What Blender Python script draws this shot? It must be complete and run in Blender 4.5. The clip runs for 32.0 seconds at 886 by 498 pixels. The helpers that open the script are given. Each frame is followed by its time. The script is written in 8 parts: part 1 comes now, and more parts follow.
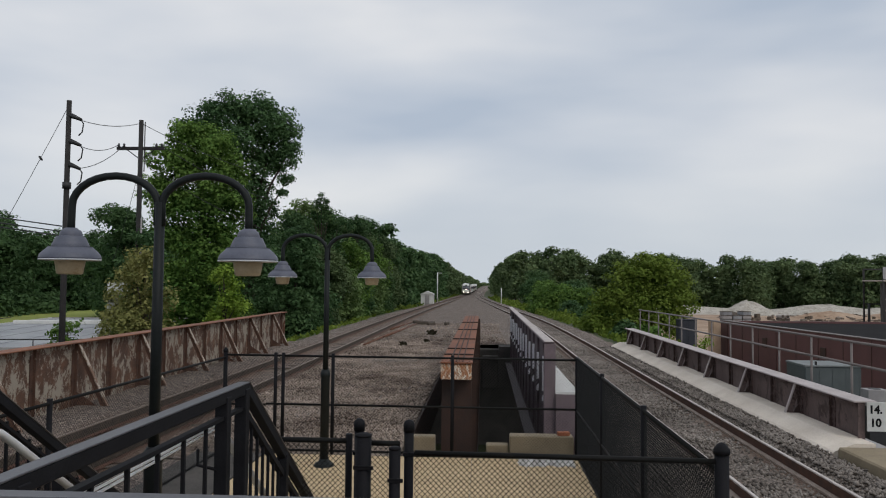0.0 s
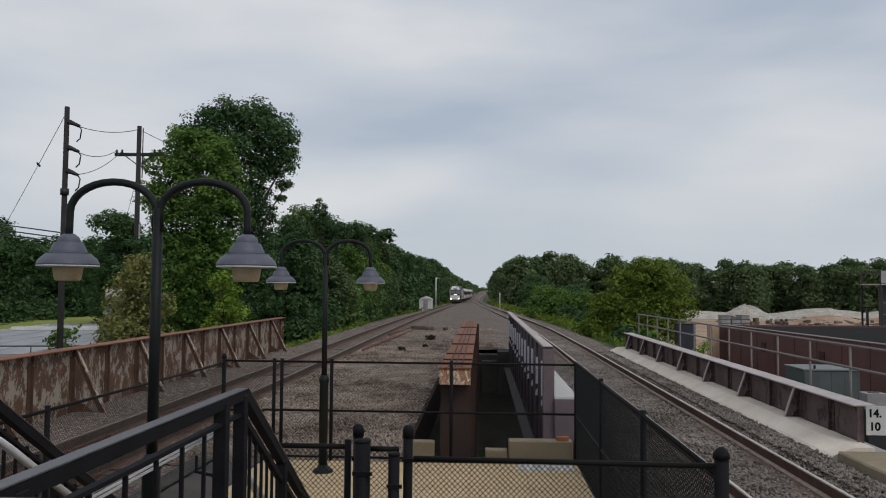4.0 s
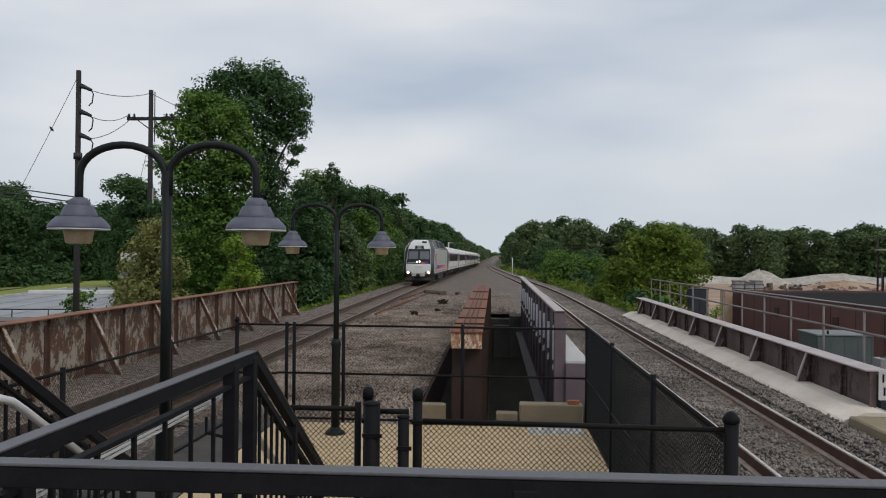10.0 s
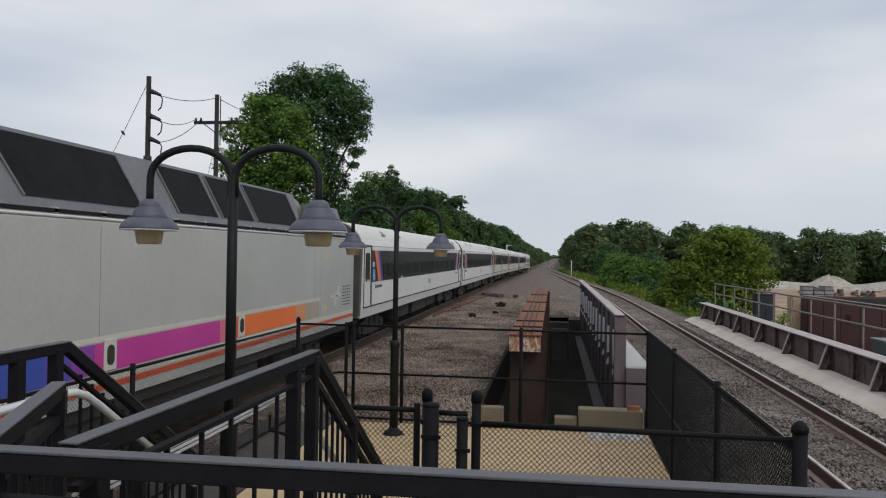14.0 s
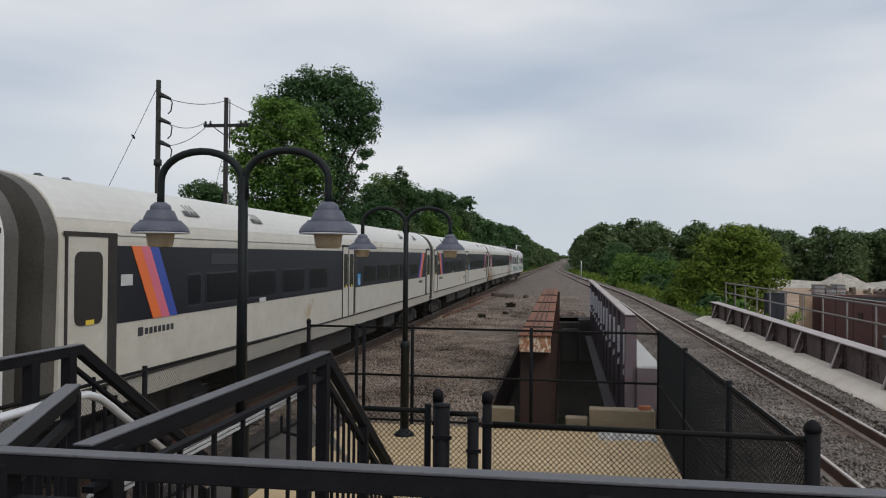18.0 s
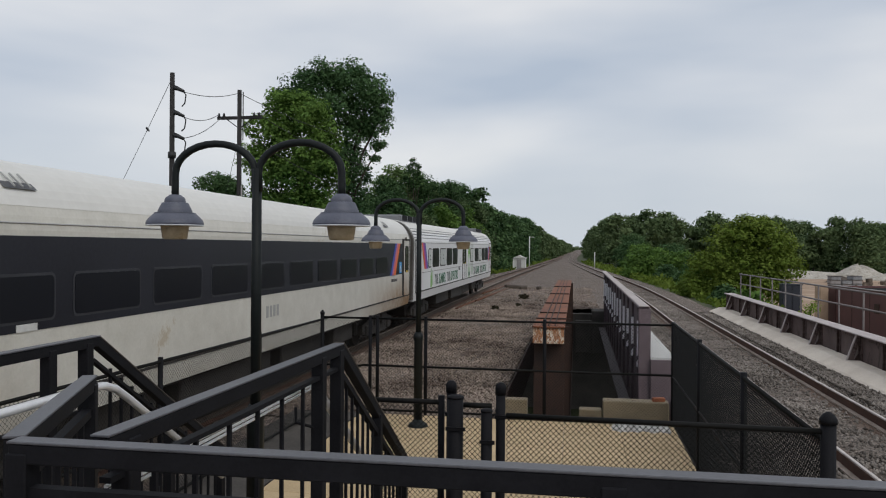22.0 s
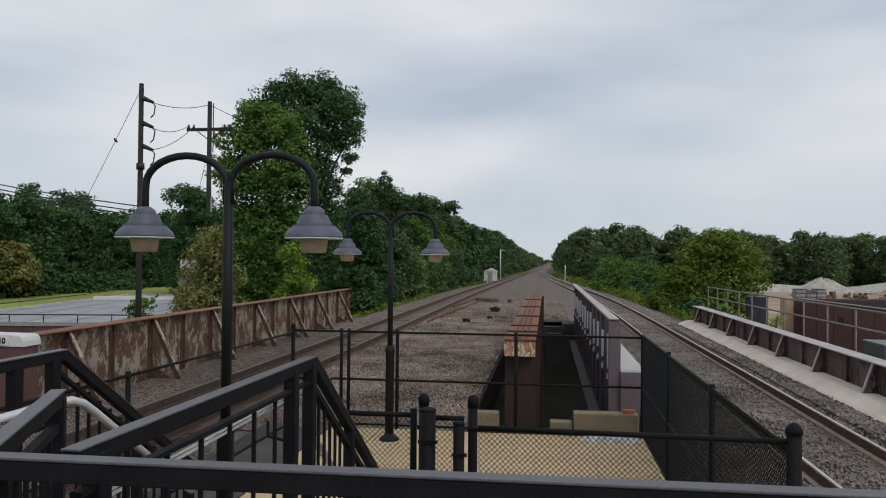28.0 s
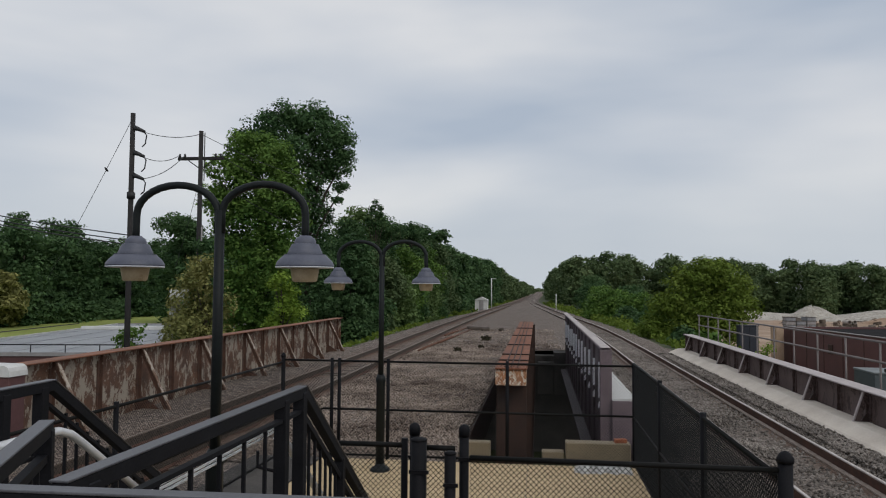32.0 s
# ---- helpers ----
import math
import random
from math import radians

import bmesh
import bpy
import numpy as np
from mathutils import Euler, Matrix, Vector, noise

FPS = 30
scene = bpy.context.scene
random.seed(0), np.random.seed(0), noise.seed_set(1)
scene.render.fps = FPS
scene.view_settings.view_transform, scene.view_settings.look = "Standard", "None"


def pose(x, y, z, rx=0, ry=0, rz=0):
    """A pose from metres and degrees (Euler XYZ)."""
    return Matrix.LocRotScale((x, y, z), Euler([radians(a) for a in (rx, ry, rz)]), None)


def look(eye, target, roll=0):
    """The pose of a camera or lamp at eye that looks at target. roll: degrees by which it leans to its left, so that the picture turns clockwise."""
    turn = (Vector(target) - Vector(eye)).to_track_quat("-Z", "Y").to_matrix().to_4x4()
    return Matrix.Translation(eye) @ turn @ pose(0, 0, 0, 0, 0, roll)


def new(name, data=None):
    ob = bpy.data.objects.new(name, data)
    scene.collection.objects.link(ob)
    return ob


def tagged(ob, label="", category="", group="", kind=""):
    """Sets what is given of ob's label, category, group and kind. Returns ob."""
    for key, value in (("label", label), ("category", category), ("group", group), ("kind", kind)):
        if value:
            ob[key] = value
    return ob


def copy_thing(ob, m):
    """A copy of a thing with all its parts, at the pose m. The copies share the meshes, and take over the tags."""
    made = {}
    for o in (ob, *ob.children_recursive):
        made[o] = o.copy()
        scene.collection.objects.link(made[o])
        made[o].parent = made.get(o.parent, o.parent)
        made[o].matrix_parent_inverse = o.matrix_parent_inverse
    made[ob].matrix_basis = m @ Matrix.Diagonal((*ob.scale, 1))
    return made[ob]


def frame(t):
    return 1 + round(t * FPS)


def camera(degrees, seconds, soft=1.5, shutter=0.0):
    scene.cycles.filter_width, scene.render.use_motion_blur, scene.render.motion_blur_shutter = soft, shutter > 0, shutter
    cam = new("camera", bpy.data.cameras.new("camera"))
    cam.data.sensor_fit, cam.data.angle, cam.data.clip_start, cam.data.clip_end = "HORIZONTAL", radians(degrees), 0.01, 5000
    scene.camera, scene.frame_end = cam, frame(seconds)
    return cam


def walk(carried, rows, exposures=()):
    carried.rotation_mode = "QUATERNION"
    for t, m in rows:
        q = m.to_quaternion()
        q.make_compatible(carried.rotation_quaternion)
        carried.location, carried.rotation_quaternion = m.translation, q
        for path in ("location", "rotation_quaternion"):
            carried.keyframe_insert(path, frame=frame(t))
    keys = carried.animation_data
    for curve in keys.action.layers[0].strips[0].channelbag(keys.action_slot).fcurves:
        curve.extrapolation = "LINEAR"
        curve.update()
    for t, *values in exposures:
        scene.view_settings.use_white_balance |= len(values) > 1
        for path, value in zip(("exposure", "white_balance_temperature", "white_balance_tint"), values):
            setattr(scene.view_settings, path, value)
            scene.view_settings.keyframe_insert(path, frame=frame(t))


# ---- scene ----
cam = camera(59.5, 32.0, 1.1)
PATH = [
    (0, (0.012, -0.007, 3.006), (-0.093, 1.989, 3.093), 0.6),
    (0.5, (0.013, -0.008, 3.006), (-0.086, 1.987, 3.094), 0.6),
    (1, (0.011, -0.008, 3.006), (-0.086, 1.987, 3.101), 0.7),
    (1.5, (0.01, -0.008, 3.007), (-0.092, 1.986, 3.121), 0.5),
    (2, (0.01, -0.006, 3.005), (-0.093, 1.988, 3.12), 0.5),
    (2.5, (0.01, -0.011, 3.004), (-0.093, 1.983, 3.121), 0.4),
    (4.5, (0.012, 0.0, 3.006), (-0.088, 1.995, 3.103), 0.4),
    (5, (0.017, 0.004, 3.006), (-0.075, 1.999, 3.105), 0.1),
    (5.5, (0.018, -0.013, 3.009), (-0.07, 1.984, 3.094), -0.2),
    (6, (0.023, -0.013, 3.007), (-0.074, 1.984, 3.078), -0.5),
    (6.5, (0.025, -0.006, 3.008), (-0.09, 1.99, 3.077), -0.5),
    (7, (0.02, -0.003, 3.008), (-0.113, 1.991, 3.079), -0.5),
    (7.5, (0.024, -0.005, 3.008), (-0.114, 1.989, 3.079), -0.3),
    (8, (0.023, 0.0, 3.008), (-0.115, 1.994, 3.079), -0.1),
    (8.5, (0.02, 0.01, 3.006), (-0.123, 2.004, 3.069), 0.1),
    (9, (0.02, 0.009, 3.005), (-0.129, 2.002, 3.063), 0.1),
    (9.5, (0.024, 0.033, 3.003), (-0.112, 2.028, 3.035), 0.3),
    (10, (0.03, 0.033, 2.998), (-0.103, 2.029, 3.007), 0.5),
    (10.5, (0.031, 0.031, 2.998), (-0.116, 2.026, 2.988), 0.4),
    (11, (0.019, 0.018, 2.997), (-0.151, 2.01, 2.957), 0.6),
    (11.5, (0.019, 0.031, 2.994), (-0.184, 2.02, 2.951), 0.6),
    (12, (0.021, 0.029, 2.994), (-0.2, 2.016, 2.965), 0.7),
    (12.5, (0.022, 0.031, 2.996), (-0.221, 2.016, 2.981), 0.8),
    (13, (0.023, 0.022, 3.0), (-0.238, 2.005, 3.004), 0.9),
    (13.5, (0.018, 0.027, 2.996), (-0.257, 2.008, 3.005), 0.9),
    (14, (0.018, 0.028, 2.998), (-0.264, 2.008, 3.011), 0.9),
    (14.5, (0.02, 0.022, 2.999), (-0.266, 2.002, 3.013), 0.8),
    (16.5, (0.019, 0.018, 3.0), (-0.272, 1.996, 3.015), 0.8),
    (17, (0.015, 0.021, 2.998), (-0.279, 1.999, 3.013), 0.7),
    (17.5, (0.017, 0.022, 2.998), (-0.283, 1.999, 3.014), 0.5),
    (18, (0.018, 0.02, 2.998), (-0.288, 1.996, 3.013), 0.5),
    (18.5, (0.019, 0.019, 3.0), (-0.292, 1.995, 3.019), 0.4),
    (19, (0.018, 0.017, 2.999), (-0.297, 1.992, 3.015), 0.3),
    (19.5, (0.018, 0.018, 2.999), (-0.307, 1.991, 3.013), 0.3),
    (20, (0.019, 0.016, 2.998), (-0.314, 1.988, 3.007), 0.3),
    (20.5, (0.015, 0.018, 2.997), (-0.32, 1.989, 3.001), 0.3),
    (21, (0.017, 0.022, 2.997), (-0.321, 1.994, 2.996), 0.3),
    (21.5, (0.014, 0.025, 2.997), (-0.321, 1.997, 2.995), 0.4),
    (22, (0.016, 0.022, 2.999), (-0.323, 1.993, 2.992), 0.4),
    (22.5, (0.018, 0.02, 2.999), (-0.32, 1.991, 2.992), 0.3),
    (23, (0.018, 0.02, 2.999), (-0.32, 1.991, 2.997), 0.2),
    (23.5, (0.019, 0.014, 2.999), (-0.319, 1.985, 2.999), 0.3),
    (24, (0.015, 0.012, 2.998), (-0.323, 1.984, 2.999), 0.4),
    (24.5, (0.013, 0.014, 2.997), (-0.319, 1.986, 3.0), 0.3),
    (26.5, (0.01, 0.022, 2.992), (-0.309, 1.997, 2.988), 0.5),
    (27, (0.017, 0.015, 2.989), (-0.284, 1.992, 2.983), 0.7),
    (27.5, (0.013, 0.007, 2.994), (-0.265, 1.988, 2.997), 0.6),
    (28, (0.01, -0.003, 2.999), (-0.256, 1.979, 3.026), 0.5),
    (28.5, (0.01, -0.004, 2.999), (-0.236, 1.98, 3.049), 0.6),
    (29, (0.011, -0.012, 2.999), (-0.229, 1.973, 3.075), 0.5),
    (29.5, (0.015, -0.016, 3.0), (-0.227, 1.967, 3.084), 0.4),
    (30, (0.013, -0.01, 2.999), (-0.232, 1.974, 3.084), 0.4),
    (30.5, (0.011, -0.005, 2.999), (-0.235, 1.977, 3.094), 0.5),
    (31, (0.013, -0.014, 3.0), (-0.236, 1.968, 3.1), 0.6),
    (31.5, (0.011, -0.017, 2.997), (-0.234, 1.966, 3.096), 0.5),
    (32, (0.013, -0.023, 3.0), (-0.23, 1.959, 3.101), 0.4),
]
walk(cam, [(t, look(eye, target, roll)) for t, eye, target, roll in PATH],
     [(0.0, -0.03), (2.0, -0.10), (6.0, -0.14), (8.0, -0.05), (10.0, 0.02), (11.0, 0.10), (13.0, 0.10), (14.5, 0.0), (28.0, 0.0), (29.5, -0.09), (32.0, -0.12)])

# ---- daylight: overcast sky with soft cloud banks, weak wide sun ----
world = bpy.data.worlds.new("overcast_sky")
scene.world = world
world.use_nodes = True
wn = world.node_tree
wn.nodes.clear()


def node(tree, kind, at=None, **inputs):
    n = tree.nodes.new(kind)
    for k, v in inputs.items():
        n.inputs[k.replace("_", " ")].default_value = v
    return n


SUN_EL, SUN_AZ = 44.0, 140.0
sky = wn.nodes.new("ShaderNodeTexSky")
sky.sky_type = "NISHITA"
sky.sun_disc = False
sky.sun_elevation = radians(SUN_EL)
sky.sun_rotation = radians(SUN_AZ)
sky.air_density, sky.dust_density, sky.ozone_density = 1.0, 2.5, 1.0
sky_dim = wn.nodes.new("ShaderNodeVectorMath")
sky_dim.operation = "SCALE"
sky_dim.inputs["Scale"].default_value = 0.085
wn.links.new(sky.outputs["Color"], sky_dim.inputs[0])
coords = wn.nodes.new("ShaderNodeTexCoord")
stretch = wn.nodes.new("ShaderNodeMapping")
stretch.inputs["Rotation"].default_value = (radians(4), radians(-9), radians(118))
stretch.inputs["Scale"].default_value = (1.1, 1.0, 4.0)
wn.links.new(coords.outputs["Generated"], stretch.inputs["Vector"])
bank = node(wn, "ShaderNodeTexNoise", Scale=1.5, Detail=4.0, Roughness=0.42, Distortion=0.15)
wn.links.new(stretch.outputs["Vector"], bank.inputs["Vector"])
ramp = wn.nodes.new("ShaderNodeValToRGB")
ramp.color_ramp.elements[0].position, ramp.color_ramp.elements[0].color = 0.36, (0.475, 0.545, 0.65, 1)
ramp.color_ramp.elements[1].position, ramp.color_ramp.elements[1].color = 0.62, (0.82, 0.83, 0.85, 1)
mid = ramp.color_ramp.elements.new(0.48)
mid.color = (0.625, 0.67, 0.74, 1)
wn.links.new(bank.outputs["Fac"], ramp.inputs["Fac"])
blend = wn.nodes.new("ShaderNodeMix")
blend.data_type = "RGBA"
blend.inputs["Factor"].default_value = 0.9
wn.links.new(sky_dim.outputs["Vector"], blend.inputs["A"])
wn.links.new(ramp.outputs["Color"], blend.inputs["B"])
height = wn.nodes.new("ShaderNodeSeparateXYZ")
wn.links.new(coords.outputs["Generated"], height.inputs["Vector"])
pale = node(wn, "ShaderNodeMapRange")
pale.interpolation_type = "SMOOTHSTEP"
pale.inputs["From Min"].default_value, pale.inputs["From Max"].default_value = 0.0, 0.20
pale.inputs["To Min"].default_value, pale.inputs["To Max"].default_value = 0.6, 0.0
wn.links.new(height.outputs["Z"], pale.inputs["Value"])
rim = wn.nodes.new("ShaderNodeMix")
rim.data_type = "RGBA"
rim.inputs["B"].default_value = (0.665, 0.705, 0.735, 1)
wn.links.new(pale.outputs["Result"], rim.inputs["Factor"])
wn.links.new(blend.outputs["Result"], rim.inputs["A"])
back = wn.nodes.new("ShaderNodeBackground")
back.inputs["Strength"].default_value = 1.0
wn.links.new(rim.outputs["Result"], back.inputs["Color"])
wout = wn.nodes.new("ShaderNodeOutputWorld")
wn.links.new(back.outputs["Background"], wout.inputs["Surface"])

sun = new("sun", bpy.data.lights.new("sun", "SUN"))
sun.data.energy, sun.data.angle, sun.data.color = 0.92, radians(25), (1.0, 0.96, 0.9)
sun.matrix_world = look((0, 0, 60), (-18 * math.sin(radians(SUN_AZ)), -18 * math.cos(radians(SUN_AZ)), 60 - 18 * math.tan(radians(SUN_EL))))

# ---- materials ----


def material(name, dark, light, rough=0.6, metal=0.0, scale=8.0, fine=60.0, bump=0.0, gloss_vary=0.1, low=0.35, high=0.65):
    """Two-scale mottled surface in the object's own metres."""
    m = bpy.data.materials.new(name)
    m.use_nodes = True
    t = m.node_tree
    b = t.nodes["Principled BSDF"]
    tc = t.nodes.new("ShaderNodeTexCoord")
    big = node(t, "ShaderNodeTexNoise", Scale=scale, Detail=5.0, Roughness=0.6)
    small = node(t, "ShaderNodeTexNoise", Scale=fine, Detail=3.0, Roughness=0.6)
    t.links.new(tc.outputs["Object"], big.inputs["Vector"])
    t.links.new(tc.outputs["Object"], small.inputs["Vector"])
    mixv = node(t, "ShaderNodeMix")
    mixv.inputs["Factor"].default_value = 0.35
    t.links.new(big.outputs["Fac"], mixv.inputs["A"])
    t.links.new(small.outputs["Fac"], mixv.inputs["B"])
    r = t.nodes.new("ShaderNodeValToRGB")
    r.color_ramp.elements[0].position, r.color_ramp.elements[1].position = low, high
    r.color_ramp.elements[0].color = (*dark, 1)
    r.color_ramp.elements[1].color = (*light, 1)
    t.links.new(mixv.outputs["Result"], r.inputs["Fac"])
    t.links.new(r.outputs["Color"], b.inputs["Base Color"])
    rr = node(t, "ShaderNodeMapRange")
    rr.inputs["To Min"].default_value, rr.inputs["To Max"].default_value = max(0.02, rough - gloss_vary), min(1, rough + gloss_vary)
    t.links.new(big.outputs["Fac"], rr.inputs["Value"])
    t.links.new(rr.outputs["Result"], b.inputs["Roughness"])
    b.inputs["Metallic"].default_value = metal
    if bump:
        bp = node(t, "ShaderNodeBump", Strength=0.6, Distance=bump)
        t.links.new(small.outputs["Fac"], bp.inputs["Height"])
        t.links.new(bp.outputs["Normal"], b.inputs["Normal"])
    return m


def patched(name, dark, light, patch, scale=3.0, amount=0.55, rough=0.75, stretch_z=0.5, bump=0.004):
    """Weathered steel: a mottled base with flaked patches of another colour."""
    m = material(name, dark, light, rough, 0.0, 2.5, 30.0, bump)
    t = m.node_tree
    b = t.nodes["Principled BSDF"]
    base = b.inputs["Base Color"].links[0].from_socket
    tc = t.nodes.new("ShaderNodeTexCoord")
    mp = t.nodes.new("ShaderNodeMapping")
    mp.inputs["Scale"].default_value = (1, 1, stretch_z)
    n1 = node(t, "ShaderNodeTexNoise", Scale=scale, Detail=11.0, Roughness=0.78, Distortion=0.35)
    t.links.new(tc.outputs["Object"], mp.inputs["Vector"])
    t.links.new(mp.outputs["Vector"], n1.inputs["Vector"])
    r = t.nodes.new("ShaderNodeValToRGB")
    r.color_ramp.elements[0].position, r.color_ramp.elements[1].position = amount, amount + 0.04
    t.links.new(n1.outputs["Fac"], r.inputs["Fac"])
    mx = t.nodes.new("ShaderNodeMix")
    mx.data_type = "RGBA"
    mx.inputs["B"].default_value = (*patch, 1)
    t.links.new(r.outputs["Color"], mx.inputs["Factor"])
    t.links.new(base, mx.inputs["A"])
    t.links.new(mx.outputs["Result"], b.inputs["Base Color"])
    return m


def stony(name, colours, scale=22.0, bump=0.03, rough=0.9, rusty=(), stain_most=0.82, reach=1.1):
    """Loose stone: Voronoi cells, each stone its own grey, with shade painted between them."""
    m = bpy.data.materials.new(name)
    m.use_nodes = True
    t = m.node_tree
    b = t.nodes["Principled BSDF"]
    tc = t.nodes.new("ShaderNodeTexCoord")
    v = node(t, "ShaderNodeTexVoronoi", Scale=scale, Randomness=1.0)
    t.links.new(tc.outputs["Object"], v.inputs["Vector"])
    sep = t.nodes.new("ShaderNodeSeparateColor")
    t.links.new(v.outputs["Color"], sep.inputs["Color"])
    n1 = node(t, "ShaderNodeTexNoise", Scale=0.5, Detail=6.0, Roughness=0.65)
    t.links.new(tc.outputs["Object"], n1.inputs["Vector"])
    add = node(t, "ShaderNodeMix")
    add.inputs["Factor"].default_value = 0.45
    t.links.new(sep.outputs["Red"], add.inputs["A"])
    t.links.new(n1.outputs["Fac"], add.inputs["B"])
    r = t.nodes.new("ShaderNodeValToRGB")
    r.color_ramp.elements[0].position, r.color_ramp.elements[1].position = 0.2, 0.8
    r.color_ramp.elements[0].color = (*colours[0], 1)
    r.color_ramp.elements[1].color = (*colours[2], 1)
    e = r.color_ramp.elements.new(0.5)
    e.color = (*colours[1], 1)
    t.links.new(add.outputs["Result"], r.inputs["Fac"])
    # gap shade is put into the colour: it dims towards each stone's edge
    gap = node(t, "ShaderNodeMapRange")
    gap.inputs["From Min"].default_value, gap.inputs["From Max"].default_value = 0.35, 0.75
    gap.inputs["To Min"].default_value, gap.inputs["To Max"].default_value = 1.0, 0.35
    t.links.new(v.outputs["Distance"], gap.inputs["Value"])
    dim = t.nodes.new("ShaderNodeVectorMath")
    dim.operation = "SCALE"
    t.links.new(r.outputs["Color"], dim.inputs[0])
    t.links.new(gap.outputs["Result"], dim.inputs["Scale"])
    t.links.new(dim.outputs["Vector"], b.inputs["Base Color"])
    if rusty:
        # brown brake and rust dust lying along the rails
        xyz = t.nodes.new("ShaderNodeSeparateXYZ")
        t.links.new(tc.outputs["Object"], xyz.inputs["Vector"])
        last = None
        for rx in rusty:
            d = t.nodes.new("ShaderNodeMath")
            d.operation = "SUBTRACT"
            d.inputs[1].default_value = rx
            t.links.new(xyz.outputs["X"], d.inputs[0])
            ab = t.nodes.new("ShaderNodeMath")
            ab.operation = "ABSOLUTE"
            t.links.new(d.outputs[0], ab.inputs[0])
            if last is not None:
                mn = t.nodes.new("ShaderNodeMath")
                mn.operation = "MINIMUM"
                t.links.new(last, mn.inputs[0])
                t.links.new(ab.outputs[0], mn.inputs[1])
                last = mn.outputs[0]
            else:
                last = ab.outputs[0]
        fall = node(t, "ShaderNodeMapRange")
        fall.inputs["From Min"].default_value, fall.inputs["From Max"].default_value = 0.2 * reach, reach
        fall.inputs["To Min"].default_value, fall.inputs["To Max"].default_value = stain_most, 0.0
        t.links.new(last, fall.inputs["Value"])
        stain = t.nodes.new("ShaderNodeMix")
        stain.data_type = "RGBA"
        stain.inputs["B"].default_value = (0.105, 0.056, 0.034, 1)
        t.links.new(fall.outputs["Result"], stain.inputs["Factor"])
        t.links.new(dim.outputs["Vector"], stain.inputs["A"])
        t.links.new(stain.outputs["Result"], b.inputs["Base Color"])
    bp = node(t, "ShaderNodeBump", Strength=1.0, Distance=bump)
    bp.invert = True
    t.links.new(v.outputs["Distance"], bp.inputs["Height"])
    t.links.new(bp.outputs["Normal"], b.inputs["Normal"])
    b.inputs["Roughness"].default_value = rough
    return m


def leafy(name, dark, light, rough=0.75, through_light=0.28):
    """Foliage: tone drifts from tree to tree, from spray to spray and from leaf to leaf."""
    m = bpy.data.materials.new(name)
    m.use_nodes = True
    t = m.node_tree
    b = t.nodes["Principled BSDF"]
    g = t.nodes.new("ShaderNodeNewGeometry")
    tc = t.nodes.new("ShaderNodeTexCoord")
    spray = node(t, "ShaderNodeTexNoise", Scale=0.75, Detail=3.0)
    crown = node(t, "ShaderNodeTexNoise", Scale=0.13, Detail=1.0)
    t.links.new(tc.outputs["Object"], spray.inputs["Vector"])
    t.links.new(tc.outputs["Object"], crown.inputs["Vector"])
    tone = node(t, "ShaderNodeMix")
    tone.inputs["Factor"].default_value = 0.45
    t.links.new(spray.outputs["Fac"], tone.inputs["A"])
    t.links.new(crown.outputs["Fac"], tone.inputs["B"])
    mx = node(t, "ShaderNodeMix")
    mx.inputs["Factor"].default_value = 0.84
    t.links.new(g.outputs["Random Per Island"], mx.inputs["A"])
    t.links.new(tone.outputs["Result"], mx.inputs["B"])
    r = t.nodes.new("ShaderNodeValToRGB")
    r.color_ramp.elements[0].position, r.color_ramp.elements[1].position = 0.34, 0.66
    r.color_ramp.elements[0].color = (*dark, 1)
    r.color_ramp.elements[1].color = (*light, 1)
    t.links.new(mx.outputs["Result"], r.inputs["Fac"])
    t.links.new(r.outputs["Color"], b.inputs["Base Color"])
    b.inputs["Roughness"].default_value = rough
    b.inputs["Specular IOR Level"].default_value = 0.15
    tr = t.nodes.new("ShaderNodeBsdfTranslucent")
    t.links.new(r.outputs["Color"], tr.inputs["Color"])
    ms = t.nodes.new("ShaderNodeMixShader")
    ms.inputs["Fac"].default_value = through_light
    out = t.nodes["Material Output"]
    t.links.new(b.outputs["BSDF"], ms.inputs[1])
    t.links.new(tr.outputs["BSDF"], ms.inputs[2])
    t.links.new(ms.outputs["Shader"], out.inputs["Surface"])
    return m


def island_tone(name, a, b):
    m = leafy(name, a, b, 0.9)
    t = m.node_tree
    t.links.new(t.nodes["Principled BSDF"].outputs["BSDF"], t.nodes["Material Output"].inputs["Surface"])
    return m


def glow(name, colour, strength):
    m = bpy.data.materials.new(name)
    m.use_nodes = True
    b = m.node_tree.nodes["Principled BSDF"]
    b.inputs["Base Color"].default_value = (*colour, 1)
    b.inputs["Emission Color"].default_value = (*colour, 1)
    b.inputs["Emission Strength"].default_value = strength
    return m


def dark_glass(name, tint=(0.01, 0.012, 0.014), rough=0.06):
    m = bpy.data.materials.new(name)
    m.use_nodes = True
    t = m.node_tree
    b = t.nodes["Principled BSDF"]
    b.inputs["Base Color"].default_value = (*tint, 1)
    b.inputs["Roughness"].default_value = rough
    b.inputs["IOR"].default_value = 1.5
    tc = t.nodes.new("ShaderNodeTexCoord")
    n1 = node(t, "ShaderNodeTexNoise", Scale=1.3, Detail=2.0)
    t.links.new(tc.outputs["Object"], n1.inputs["Vector"])
    bp = node(t, "ShaderNodeBump", Strength=0.12, Distance=0.01)
    t.links.new(n1.outputs["Fac"], bp.inputs["Height"])
    t.links.new(bp.outputs["Normal"], b.inputs["Normal"])
    return m


